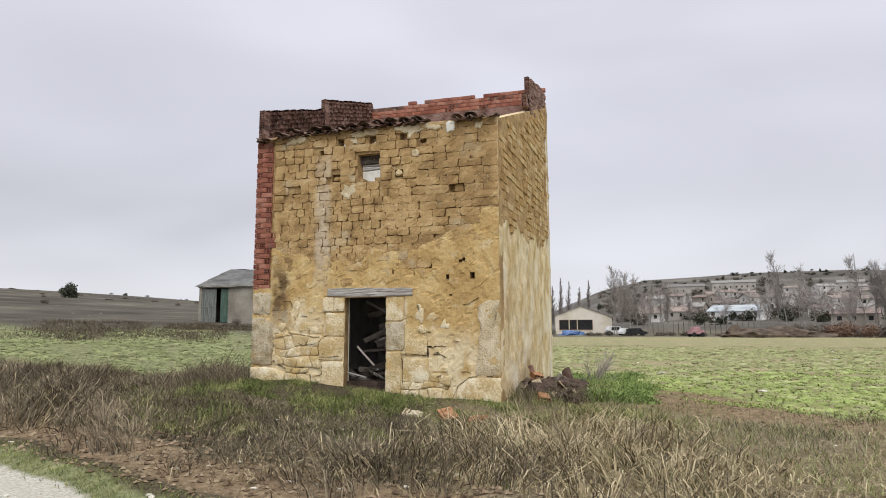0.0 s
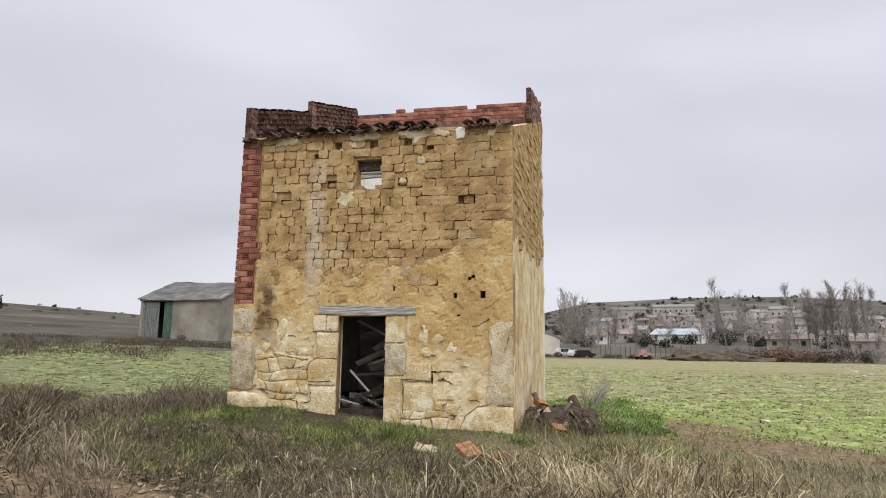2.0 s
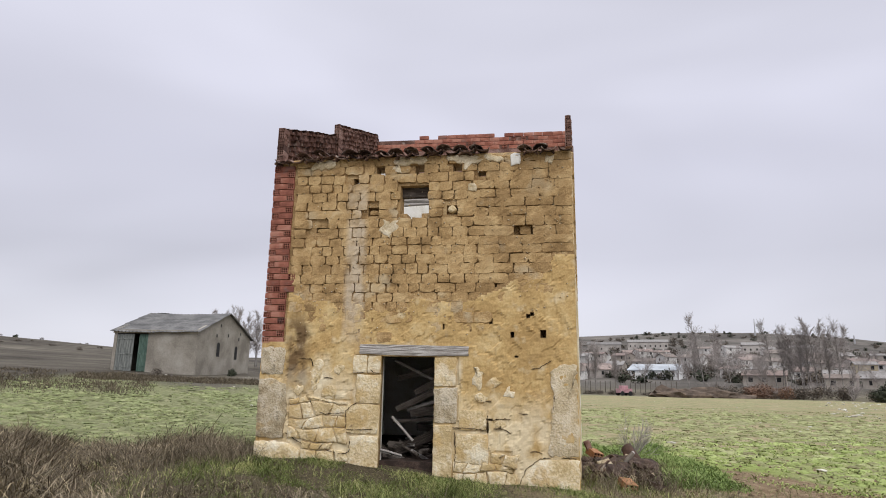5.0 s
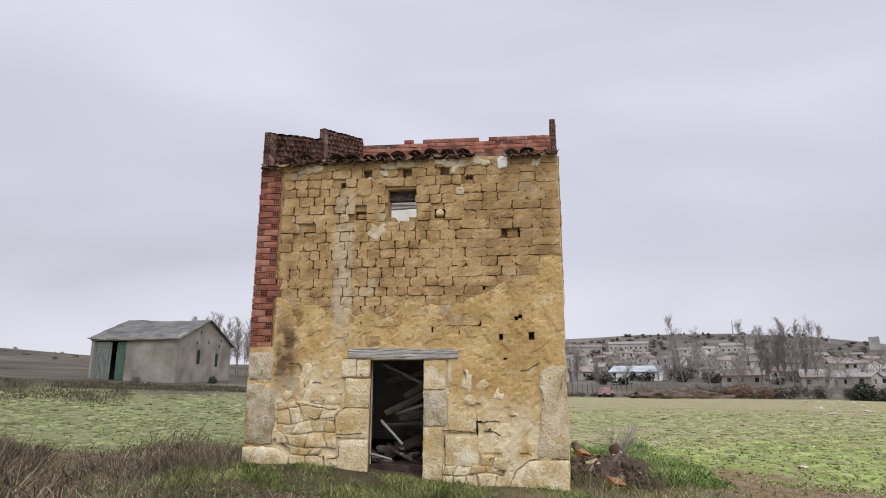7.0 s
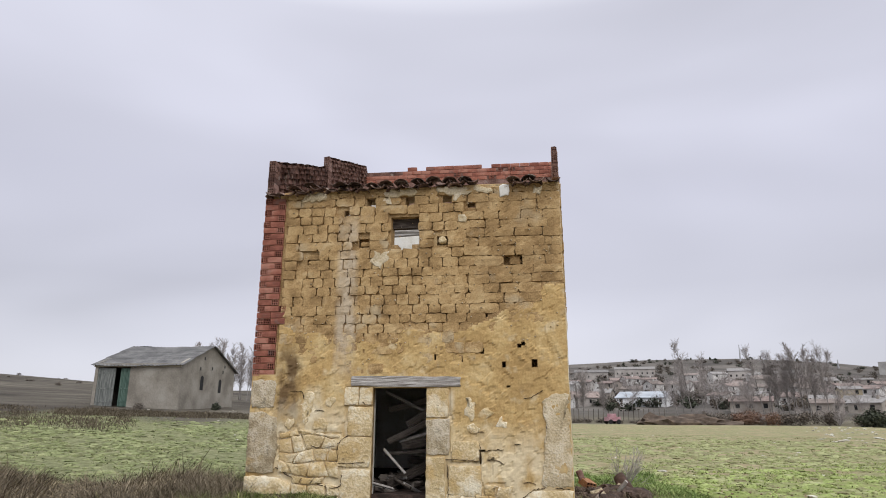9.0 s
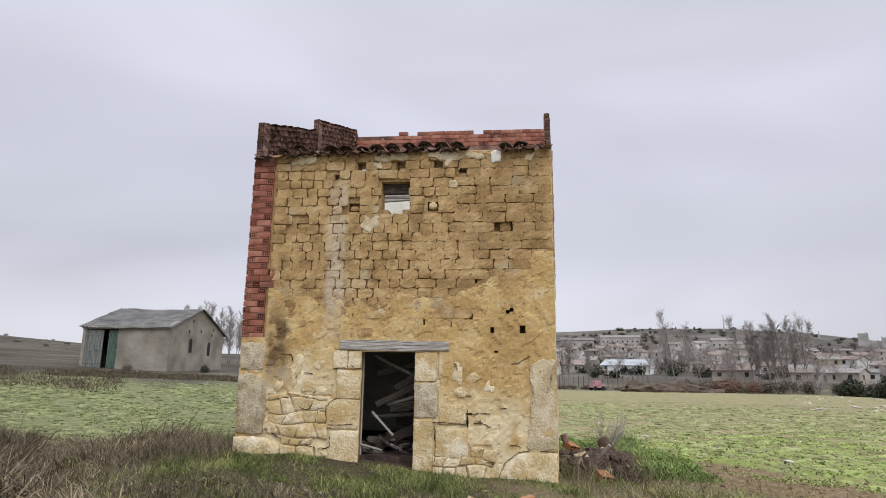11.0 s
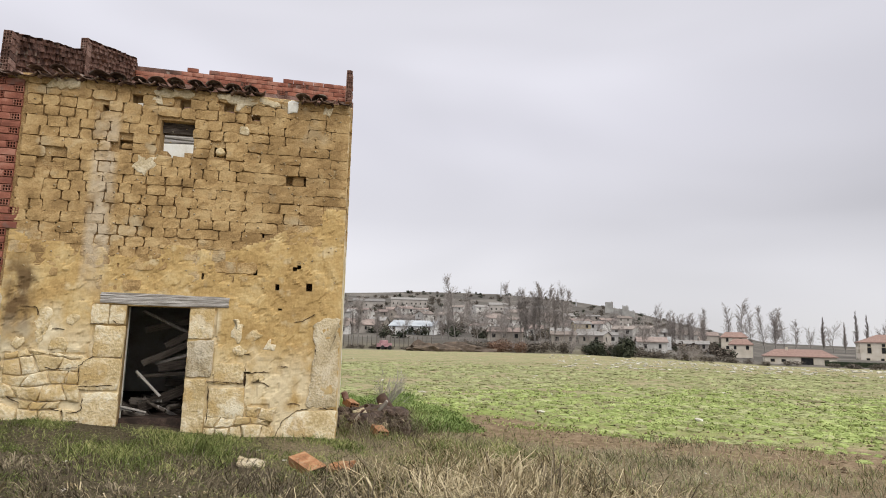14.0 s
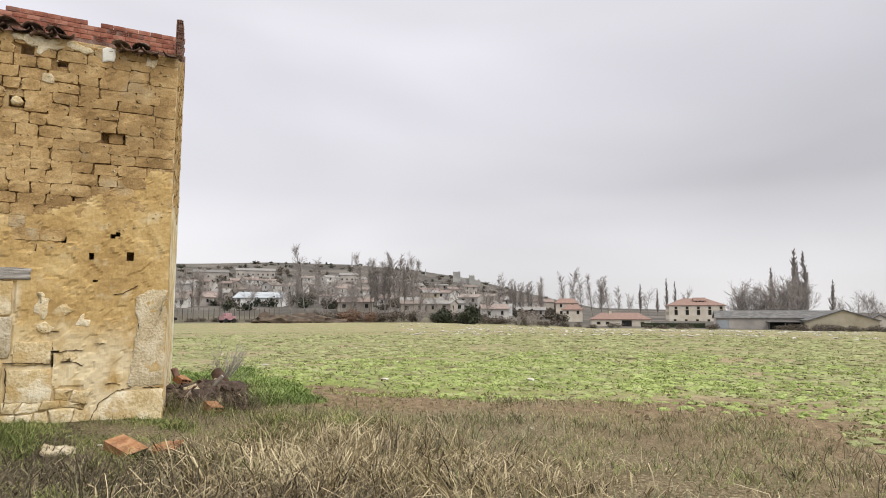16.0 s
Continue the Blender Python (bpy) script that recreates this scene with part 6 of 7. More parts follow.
def twig(v, f, a, b, r0, r1):
    """A flat sliver, for twigs too fine to have a round."""
    d = b - a
    s = d.cross(Vector((0.37 + a.x, 0.71 - a.y, 0.2))).normalized()
    n = len(v)
    v += [a - s * r0, a + s * r0, b + s * r1, b - s * r1]
    f.append((n, n + 1, n + 2, n + 3))


def limb(v, f, a, b, r0, r1, k=3):
    d = (b - a)
    if d.length < 1e-5:
        return
    d.normalize()
    s = d.orthogonal().normalized()
    t = d.cross(s)
    n = len(v)
    for p, r in ((a, r0), (b, r1)):
        for i in range(k):
            w = 2 * math.pi * i / k
            v.append(p + (s * math.cos(w) + t * math.sin(w)) * r)
    for i in range(k):
        j = (i + 1) % k
        f.append((n + i, n + j, n + k + j, n + k + i))


def bare_tree(kind, seed, height, fine=0.017):
    """Meshes of trunk with limbs, and of fine twigs."""
    rnd = random.Random(seed)
    tv, tf, cv, cf = [], [], [], []
    slim = kind == "poplar"

    def grow(p, d, ln, r, lvl):
        steps = (11 if slim else 4) if lvl == 0 else 3 if lvl < 3 else 2
        for s in range(steps):
            d = (d + Vector((rnd.uniform(-1, 1), rnd.uniform(-1, 1), rnd.uniform(-0.1, 0.6))) * ((0.022 if lvl == 0 else 0.09) if slim else 0.07 if kind == "tall" else 0.17)).normalized()
            q = p + d * (ln / steps)
            r2 = r * (0.82 if lvl == 0 else 0.74)
            if lvl < 2:
                limb(tv, tf, p, q, r, r2, 5 if lvl == 0 else 3)
            else:
                (limb if lvl == 2 else twig)(cv, cf, p, q, max(r, fine), max(r2, fine * 0.7))
            if lvl < 3:
                m = (8 if s > 0 else 0) if (lvl == 0 and slim) else (3 if s else 0) if lvl == 0 else 2
                m += (rnd.random() < 0.5) * (lvl > 0)
                for _ in range(m):
                    sp = rnd.uniform(0.12, 0.30) if slim else rnd.uniform(0.30, 0.75)
                    o = Matrix.Rotation(rnd.uniform(0, 2 * math.pi), 3, d) @ d.orthogonal().normalized()
                    nd = (d * math.cos(sp) + o * math.sin(sp)).normalized()
                    at = p.lerp(q, rnd.uniform(0.1, 1.0))
                    k = (rnd.uniform(0.15, 0.25) * (1.0 - 0.082 * s) if lvl == 0 else rnd.uniform(0.4, 0.6)) if slim else rnd.uniform(0.42, 0.66)
                    grow(at, nd, ln * k, r2 * (0.4 if slim and lvl == 0 else 0.55), lvl + 1)
            p, r = q, r2

    if kind == "tall":
        for _ in range(rnd.choice((1, 2))):
            p, d, ln = Vector((rnd.uniform(-.4, .4), rnd.uniform(-.4, .4), -0.3)), Vector((rnd.uniform(-.07, .07), rnd.uniform(-.07, .07), 1)).normalized(), height / 9
            for s in range(9):
                q = p + d * ln
                r, r2 = height * 0.008 * (1 - s / 9.5), height * 0.008 * (1 - (s + 1) / 9.5)
                limb(tv, tf, p, q, r, r2, 5)
                for _ in range(3 if s > 1 else 0):
                    o = Matrix.Rotation(rnd.uniform(0, 2 * math.pi), 3, d) @ d.orthogonal().normalized()
                    sp = rnd.uniform(0.22, 0.50)
                    grow(p.lerp(q, rnd.random()), (d * math.cos(sp) + o * math.sin(sp)).normalized(), height * rnd.uniform(0.20, 0.32) * (1.05 - 0.085 * s), r2 * 0.6 + 0.01, 1)
                p, d = q, (d + Vector((rnd.uniform(-1, 1), rnd.uniform(-1, 1), 0.4)) * 0.05).normalized()
    elif kind == "clump":
        for _ in range(6):
            grow(Vector((rnd.uniform(-.5, .5), rnd.uniform(-.5, .5), 0)), Vector((rnd.uniform(-.6, .6), rnd.uniform(-.6, .6), 1)).normalized(), height * 0.55, height * 0.010, 1)
    else:
        grow(Vector((0, 0, -0.3)), Vector((0, 0, 1)), height * (0.97 if slim else 0.68), height * (0.009 if slim else 0.012), 0)
    return tv, tf, cv, cf


def tree_thing(kind, seed, height, label, fine=0.017):
    tv, tf, cv, cf = bare_tree(kind, seed, height, fine)
    t = new("bare_tree")
    tagged(t, label, "tree", "bare trees")
    part_mesh("trunk", tv, tf, M_BARK, t)
    part_mesh("crown", cv, cf, M_TWIG, t)
    return t


CLUMPS = [tree_thing("clump", 30 + i, 6.0, "bare many-stemmed winter shrub tree") for i in range(2)]
FARPOP = [tree_thing("poplar", 40 + i, 12.0, "tall bare grey poplar without leaves", 0.014) for i in range(2)]
FARBROAD = [tree_thing("broad", 50 + i, 10.0, "bare spreading brown tree without leaves", 0.024) for i in range(3)]
TALLS = [tree_thing("tall", 70 + i, 12.0, "tall bare airy tree with fine upright limbs", 0.014) for i in range(3)]
FIRST = {}


def plant(kinds, x, y, h, rnd, base):
    t = rnd.choice(kinds)
    s = h / base
    m = Matrix.Translation((x, y, gz(x, y) - 0.1)) @ Matrix.Rotation(rnd.uniform(0, 6.28), 4, "Z") @ Matrix.Diagonal((s * rnd.uniform(0.85, 1.15), s * rnd.uniform(0.85, 1.15), s, 1))
    if t.name not in FIRST:
        FIRST[t.name] = True
        t.matrix_basis = m
        t.scale = m.to_scale()
        FIRST[t.name] = t.matrix_basis.copy()
    else:
        sc = t.scale.copy()
        copy_thing(t, m @ Matrix.Diagonal((1 / sc.x, 1 / sc.y, 1 / sc.z, 1)))


def trees():
    rnd = random.Random(81)
    # poplar row behind the barn
    for i in range(20):
        x, y = polar(-26.7 + i * 0.35 + rnd.uniform(-.15, .15), 108 + rnd.uniform(-6, 6))
        plant(TALLS, x, y, rnd.uniform(6.8, 9.2), rnd, 12)
    for az in (-2.6, -1.9, -1.2, -0.3, 0.6):
        plant(FARPOP, *polar(az, 185 + rnd.uniform(-10, 10)), rnd.uniform(12, 16), rnd, 12)
    for az, r, h in ((3.3, 122, 11.5), (3.9, 126, 11.0), (4.6, 124, 11), (5.2, 128, 10.5), (6.2, 130, 9), (7.0, 132, 8.5), (7.6, 130, 9), (9.4, 140, 7)):
        plant(TALLS, *polar(az, r), h + 1, rnd, 12)
    for az, r, h in ((16.6, 168, 17.5), (17.3, 172, 14.5), (15.9, 175, 12)):
        plant(TALLS, *polar(az, r), h, rnd, 12)
    for az, r, h in ((15.4, 160, 9), (18.6, 160, 10), (19.8, 165, 9), (21.2, 160, 8)):
        plant(FARBROAD, *polar(az, r), h, rnd, 10)
    for i in range(11):
        plant(TALLS, *polar(22.0 + i * 0.45, 165 + rnd.uniform(-8, 8)), rnd.uniform(12.5, 16), rnd, 12)
    for i in range(12):
        plant(TALLS, *polar(34.5 + i * 0.35 + rnd.uniform(-.1, .1), 215 + rnd.uniform(-15, 15)), rnd.uniform(9, 14), rnd, 12)
    for az, h in ((40.2, 14.5), (40.9, 15.5), (41.8, 15.5), (42.7, 15), (43.4, 13.5), (44.2, 13), (44.8, 11)):
        plant(TALLS, *polar(az, 225 + rnd.uniform(-15, 15)), h + 1.5, rnd, 12)
    for az, r, h in ((46.8, 330, 17), (48.2, 340, 15), (49.0, 380, 22), (49.7, 380, 20), (47.4, 350, 13), (50.6, 390, 14), (45.8, 330, 11)):
        plant(FARPOP if h > 14 else FARBROAD, *polar(az, r), h, rnd, 12 if h > 14 else 10)
    for az, r, h in ((58.7, 200, 22.5), (59.5, 200, 21.5), (59.1, 206, 18), (57.2, 205, 17.5), (61.3, 230, 14.5)):
        plant(FARPOP, *polar(az, r), h, rnd, 12)
    for i in range(20):
        plant(FARBROAD, *polar(54.4 + i * 0.25, 190 + rnd.uniform(-8, 14)), rnd.uniform(8.5, 13), rnd, 10)
    for i in range(10):
        plant(FARBROAD, *polar(62.2 + i * 0.7, 210 + rnd.uniform(-8, 14)), rnd.uniform(6, 10), rnd, 10)
    for i in range(70):
        az = rnd.uniform(3, 37)
        r = rnd.uniform(160, 330)
        plant(FARBROAD, *polar(az, r), rnd.uniform(5, 9), rnd, 10)
    for i in range(26):
        plant(CLUMPS, *polar(rnd.uniform(17, 40), rnd.uniform(116, 140)), rnd.uniform(2.5, 4.5), rnd, 6)
    plant(CLUMPS, 0.05, 15.2, 1.2, rnd, 6)


trees()
for t in CLUMPS + FARPOP + FARBROAD + TALLS:
    if t.name not in FIRST:
        for o in (*t.children_recursive, t):
            bpy.data.objects.remove(o)


def shrub_mesh(seed, n, mat, size=0.09, name="shrub", upright=0.4):
    """An uneven crown of many small leaves, about 1 m in radius."""
    rnd = np.random.RandomState(seed)
    c = rnd.normal(0, 1, (14, 3))
    c /= np.linalg.norm(c, axis=1)[:, None]
    c = c * rnd.uniform(0.25, 0.75, (14, 1)) * (1, 1, 0.75) + (0, 0, 0.62)
    k = rnd.randint(0, 14, n)
    d = rnd.normal(0, 1, (n, 3))
    d /= np.linalg.norm(d, axis=1)[:, None]
    p = c[k] + d * rnd.uniform(0.15, 0.42, (n, 1)) ** 0.8
    p[:, 2] = np.abs(p[:, 2])
    a = rnd.normal(0, 1, (n, 3))
    a /= np.linalg.norm(a, axis=1)[:, None]
    b = np.cross(a, d)
    s = size * rnd.uniform(0.6, 1.4, (n, 1))
    v = np.stack([p - a * s, p + b * s * 0.7, p + a * s, p - b * s * 0.7], 1).reshape(-1, 3)
    f = np.arange(n * 4).reshape(-1, 4)
    me = bpy.data.meshes.new(name)
    me.from_pydata(v.tolist(), [], f.tolist())
    me.materials.append(mat)
    return me


def shrubs():
    rnd = random.Random(91)
    ever = [shrub_mesh(1 + i, 1500, M_EVER, 0.11) for i in range(2)]
    scrub = [shrub_mesh(5 + i, 800, M_SCRUB, 0.07) for i in range(3)]
    rust = [shrub_mesh(9 + i, 900, M_RUST, 0.07) for i in range(2)]
    small = [shrub_mesh(15 + i, 160, M_SCRUB, 0.16) for i in range(3)] + [shrub_mesh(18, 160, M_EVER, 0.17)]

    def put(me, x, y, sx, sz, label, group):
        ob = new("shrub", me)
        ob.matrix_world = Matrix.Translation((x, y, gz(x, y) - 0.1)) @ Matrix.Rotation(rnd.uniform(0, 6.28), 4, "Z") @ Matrix.Diagonal((sx, sx * rnd.uniform(.8, 1.2), sz, 1))
        tagged(ob, label, "shrub", group)

    for az, r, sx, sz in ((29.2, 112, 2.0, 2.0), (31.7, 110, 2.0, 2.5), (30.3, 116, 1.4, 1.2), (31.0, 113, 1.3, 1.2)):
        put(rnd.choice(ever), *polar(az, r), sx, sz, "dense dark evergreen bush at the field edge", "evergreen bushes")
    put(ever[0], *polar(-44.3, 190), 2.7, 3.0, "round dark lone tree on the slope", "evergreen bushes")
    for az, r in ((-40.5, 420), (-33.2, 330)):
        put(ever[1], *polar(az, r), 1.8, 1.5, "round dark bush on the far slope", "evergreen bushes")
    for i in range(34):
        az = rnd.uniform(17.5, 39)
        put(rnd.choice(rust if 19 < az < 22.5 else scrub), *polar(az, rnd.uniform(113, 122) + (12 if az > 31 else 0)), rnd.uniform(1.2, 2.6), rnd.uniform(0.9, 1.9), "brown leafless scrub along the field edge", "field edge scrub")
    for i in range(16):
        put(rnd.choice(scrub), *polar(rnd.uniform(-3, 16), rnd.uniform(116, 126)), rnd.uniform(0.8, 1.8), rnd.uniform(0.4, 1.0), "low brown scrub along the field edge", "field edge scrub")
    for i in range(44):
        az = rnd.choice((rnd.uniform(38, 53), rnd.uniform(57.5, 66), rnd.uniform(57.5, 66)))
        put(rnd.choice(scrub), *polar(az, rnd.uniform(150, 165)), rnd.uniform(1.0, 2.4), rnd.uniform(0.5, 1.2), "low brown scrub along the field edge", "field edge scrub")
    # joined scrub: beyond the near field, before the barn, over both slopes
    def joined(name, spots, shapes, label):
        v, f, ix = [], [], []
        for (x, y, sx, sz) in spots:
            k = rnd.randrange(len(shapes))
            me = shapes[k]
            m = Matrix.Translation((x, y, gz(x, y) - 0.05)) @ Matrix.Rotation(rnd.uniform(0, 6.28), 4, "Z") @ Matrix.Diagonal((sx, sx, sz, 1))
            b = len(v)
            v += [m @ q.co for q in me.vertices]
            f += [tuple(b + q for q in p.vertices) for p in me.polygons]
            ix += [int(me.materials[0] is M_EVER)] * len(me.polygons)
        tagged(part_mesh(name, v, f, [M_SCRUB, M_EVER], idx=ix), label, "scrub", kind="stuff")

    U = rnd.uniform
    joined("slope_scrub", [(*polar(U(1, 41), U(180, 620)), U(1.5, 4.0), U(0.9, 2.6)) for _ in range(420)] + [(*polar(U(3, 40), U(185, 360)), U(1.2, 3.2), U(1.0, 2.8)) for _ in range(300)], small, "scrub and bushes over the village slope")
    joined("far_scrub", [(*polar(U(-64, -26), U(60, 400)), U(0.6, 1.5), U(0.3, 0.7)) for _ in range(60)], scrub, "scrub over the far slope")
    put(ever[0], *polar(-24.6, 66), 0.6, 0.6, "dark bush by the barn wall", "evergreen bushes")
    # bushes and small pines along the skyline, and over the slope
    for i in range(12):
        az = rnd.choice((rnd.uniform(11, 27), rnd.uniform(13, 23)))
        put(rnd.choice(ever), *polar(az, rnd.uniform(610, 640)), rnd.uniform(0.9, 1.9), rnd.uniform(0.8, 2.2), "small dark bush on the skyline", "skyline bushes")
    for me in scrub + rust + small + ever:
        if not me.users:
            bpy.data.meshes.remove(me)


shrubs()


# ---- grass ----
def blades(name, pts, h, w, lean, mat, label, seed, out=None, most=2.1):
    """One object of many arching blades. pts: n x 2 places; h, w: lengths and widths; out: way of the lean."""
    rnd = np.random.RandomState(seed)
    n = len(pts)
    x, y = pts[:, 0], pts[:, 1]
    base = np.stack([x, y, ground_z(x, y) - 0.015], 1)
    a = rnd.uniform(0, 2 * np.pi, n)
    d = np.stack([np.cos(a), np.sin(a)], 1)
    if out is not None:
        d = d * 0.55 + out / np.maximum(np.linalg.norm(out, axis=1), 1e-6)[:, None]
        d /= np.maximum(np.linalg.norm(d, axis=1), 1e-6)[:, None]
    b = rnd.uniform(0, 2 * np.pi, n)
    side = np.stack([np.cos(b), np.sin(b), np.zeros(n)], 1) * np.reshape(w, (-1, 1)) * 0.5
    t0 = lean * rnd.uniform(0.1, 0.7, n)
    t1 = t0 + lean * rnd.uniform(0.1, 0.8, n)
    t2 = t1 + lean * rnd.uniform(0.2, 1.1, n)
    p, rows = base, [base - side, base + side]
    for t, k, wd in ((t0, 0.4, 0.85), (t1, 0.32, 0.6), (t2, 0.28, 0.0)):
        t = np.clip(t, 0, most)
        p = p + np.stack([d[:, 0] * np.sin(t), d[:, 1] * np.sin(t), np.cos(t)], 1) * (h * k)[:, None]
        rows += [p + side * wd, p - side * wd] if wd else [p]
    v = np.stack(rows, 1).reshape(-1, 3)
    k = np.arange(n)[:, None] * 7
    loops = np.concatenate([k + np.array(q) for q in ((0, 1, 2, 3), (3, 2, 4, 5), (5, 4, 6))], 1)
    me = bpy.data.meshes.new(name)
    me.vertices.add(n * 7)
    me.vertices.foreach_set("co", v.astype(np.float32).ravel())
    me.loops.add(n * 11)
    me.loops.foreach_set("vertex_index", loops.astype(np.int32).ravel())
    me.polygons.add(n * 3)
    st = (np.arange(n)[:, None] * 11 + np.array([0, 4, 8])).ravel()
    me.polygons.foreach_set("loop_start", st.astype(np.int32))
    me.update(calc_edges=True)
    me.materials.append(mat)
    return tagged(new(name, me), label, "grass", kind="stuff")


def grass_mat(name, stops, scale=0.9):
    return material(name, stops, scale, 6.0, 0.9, 0.0, island=0.45, coords="World", fine_amt=0.2, spec=0.15)


G_STRAW = grass_mat("straw", three((0.13, 0.10, 0.054), (0.30, 0.24, 0.14), (0.58, 0.495, 0.33), 0.25, 0.75))
G_DEAD = grass_mat("dead_stems", three((0.045, 0.036, 0.025), (0.125, 0.10, 0.068), (0.32, 0.265, 0.185), 0.25, 0.75))
G_GREEN = grass_mat("verge_grass", three((0.075, 0.085, 0.028), (0.16, 0.205, 0.060), (0.36, 0.36, 0.15), 0.32, 0.68), 2.0)
G_WEED = grass_mat("brown_weeds", three((0.062, 0.05, 0.035), (0.112, 0.092, 0.064), (0.19, 0.158, 0.108), 0.25, 0.75))
G_LUSH = grass_mat("lush_weed", three((0.10, 0.145, 0.042), (0.20, 0.28, 0.085), (0.32, 0.39, 0.15), 0.25, 0.75))
G_BRIGHT = grass_mat("bright_crop_leaf", three((0.17, 0.21, 0.06), (0.28, 0.35, 0.105), (0.41, 0.47, 0.18), 0.36, 0.64), 1.6)
G_SAGE = grass_mat("dull_crop", three((0.075, 0.085, 0.036), (0.18, 0.215, 0.085), (0.33, 0.34, 0.165), 0.36, 0.64), 1.6)
G_STUBBLE = grass_mat("grey_green_stubble", three((0.10, 0.10, 0.055), (0.21, 0.205, 0.12), (0.40, 0.37, 0.24), 0.30, 0.70), 1.4)
G_CROP = grass_mat("young_crop", three((0.125, 0.125, 0.055), (0.24, 0.27, 0.105), (0.39, 0.40, 0.19), 0.36, 0.64), 1.6)


def mounds(name, pts, rad, hgt, mat, label, seed):
    """One object of many low leafy cushions, uneven in outline."""
    rnd = np.random.RandomState(seed)
    n, k = len(pts), 7
    a = np.arange(k) * 2 * np.pi / k
    ring = np.stack([np.cos(a), np.sin(a)], 1)
    turn = rnd.uniform(0, 6.28, (n, 1))
    v = np.zeros((n, 3 * k + 1, 3))
    for j, (rr, zz) in enumerate(((1.0, -0.25), (0.82, 0.55), (0.42, 0.95))):
        q = rr * rnd.uniform(0.65, 1.3, (n, k)) * rad[:, None]
        ang = a[None, :] + turn
        v[:, j * k:(j + 1) * k, 0] = q * np.cos(ang)
        v[:, j * k:(j + 1) * k, 1] = q * np.sin(ang)
        v[:, j * k:(j + 1) * k, 2] = zz * hgt[:, None] * rnd.uniform(0.6, 1.4, (n, k))
    v[:, -1, 2] = hgt * rnd.uniform(0.7, 1.2, n)
    v[:, :, 0] += pts[:, 0, None]
    v[:, :, 1] += pts[:, 1, None]
    v[:, :, 2] += ground_z(pts[:, 0], pts[:, 1])[:, None]
    f = []
    for j in range(2):
        f += [(j * k + i, j * k + (i + 1) % k, (j + 1) * k + (i + 1) % k, (j + 1) * k + i) for i in range(k)]
    quads = (np.arange(n)[:, None, None] * (3 * k + 1) + np.array(f)[None]).reshape(-1, 4)
    tris = (np.arange(n)[:, None, None] * (3 * k + 1) + np.array([(2 * k + i, 2 * k + (i + 1) % k, 3 * k) for i in range(k)])[None]).reshape(-1, 3)
    me = bpy.data.meshes.new(name)
    me.from_pydata(v.reshape(-1, 3).tolist(), [], quads.tolist() + tris.tolist())
    me.materials.append(mat)
    return tagged(new(name, me), label, "crop", kind="stuff")


def cushion_mat(name, stops):
    return material(name, stops, 1.6, 30.0, 0.9, 0.8, 0.04, island=0.16, coords="World", fine_amt=0.5, spec=0.15)


C_BRIGHT = cushion_mat("bright_cushion", three((0.19, 0.215, 0.08), (0.275, 0.335, 0.115), (0.38, 0.435, 0.175), 0.32, 0.68))
C_CROP = cushion_mat("crop_cushion", three((0.20, 0.185, 0.10), (0.265, 0.285, 0.13), (0.36, 0.37, 0.19), 0.34, 0.66))
C_SAGE = cushion_mat("sage_cushion", three((0.125, 0.125, 0.062), (0.195, 0.225, 0.10), (0.30, 0.315, 0.16), 0.34, 0.66))


def crop_cushions():
    rnd = np.random.RandomState(44)
    gx, gy = rnd.uniform(1, 26, 16000), rnd.uniform(5, 32, 16000)
    be = brush_edge(gx, gy)
    den = smooth(9.5, 2.5, np.hypot((gx - 7.5) * 0.75, (gy - 13.5) * 0.85)) * smooth(-0.3, -2.2, be)
    pat = wobble(gx, gy, 0.9, 3.0) + 0.7 * wobble(gx, gy, 2.6, 1.0) + rnd.normal(0, 0.4, len(gx))
    k = (rnd.rand(len(gx)) < den * (0.12 + 0.88 * (pat > -0.1))) & (bare_patch(gx, gy) > 0.85)
    p = np.stack([gx[k], gy[k]], 1)
    mounds("crop_cushions", p, rnd.uniform(0.05, 0.14, len(p)), rnd.uniform(0.02, 0.055, len(p)), C_BRIGHT, "bright green cushions of young crop", 51)
    ang, r = rnd.uniform(-1.15, 1.25, 30000), 6 + 44 * rnd.rand(30000) ** 0.75
    gx, gy = -2 + r * np.sin(ang), 1 + r * np.cos(ang)
    k = (brush_edge(gx, gy) < -0.7) & ~in_hut(gx, gy) & ((gx > -1.5) | (road_d(gx, gy) > 5.0)) & (bare_patch(gx, gy) > 0.85)
    k &= rnd.rand(len(gx)) < smooth(50, 34, r) * (0.50 + 0.45 * np.clip(wobble(gx, gy, 0.5, 1.0) + 0.6 * wobble(gx, gy, 1.7, 2.0), -1, 1))
    p = np.stack([gx[k], gy[k]], 1)
    size = (0.7 + r[k] / 30)
    west = np.degrees(np.arctan2(p[:, 0] + 1.5, p[:, 1] - 1)) < -10
    for sel, mat, lab, sd in ((~west, C_CROP, "dull green cushions of thin crop", 52), (west, C_SAGE, "grey-green cushions of crop beyond the dead weeds", 53)):
        mounds("crop_cushions", p[sel], rnd.uniform(0.05, 0.15, sel.sum()) * size[sel], rnd.uniform(0.012, 0.042, sel.sum()) * size[sel], mat, lab, sd)


def in_hut(x, y):
    a = (x > -6.55 + 0.12 * (y - 10.8)) & (x < -1.5 + 0.12 * (y - 10.7))
    return a & (y > 10.83 - 0.047 * (x + 6.47)) & (y < 16.0)


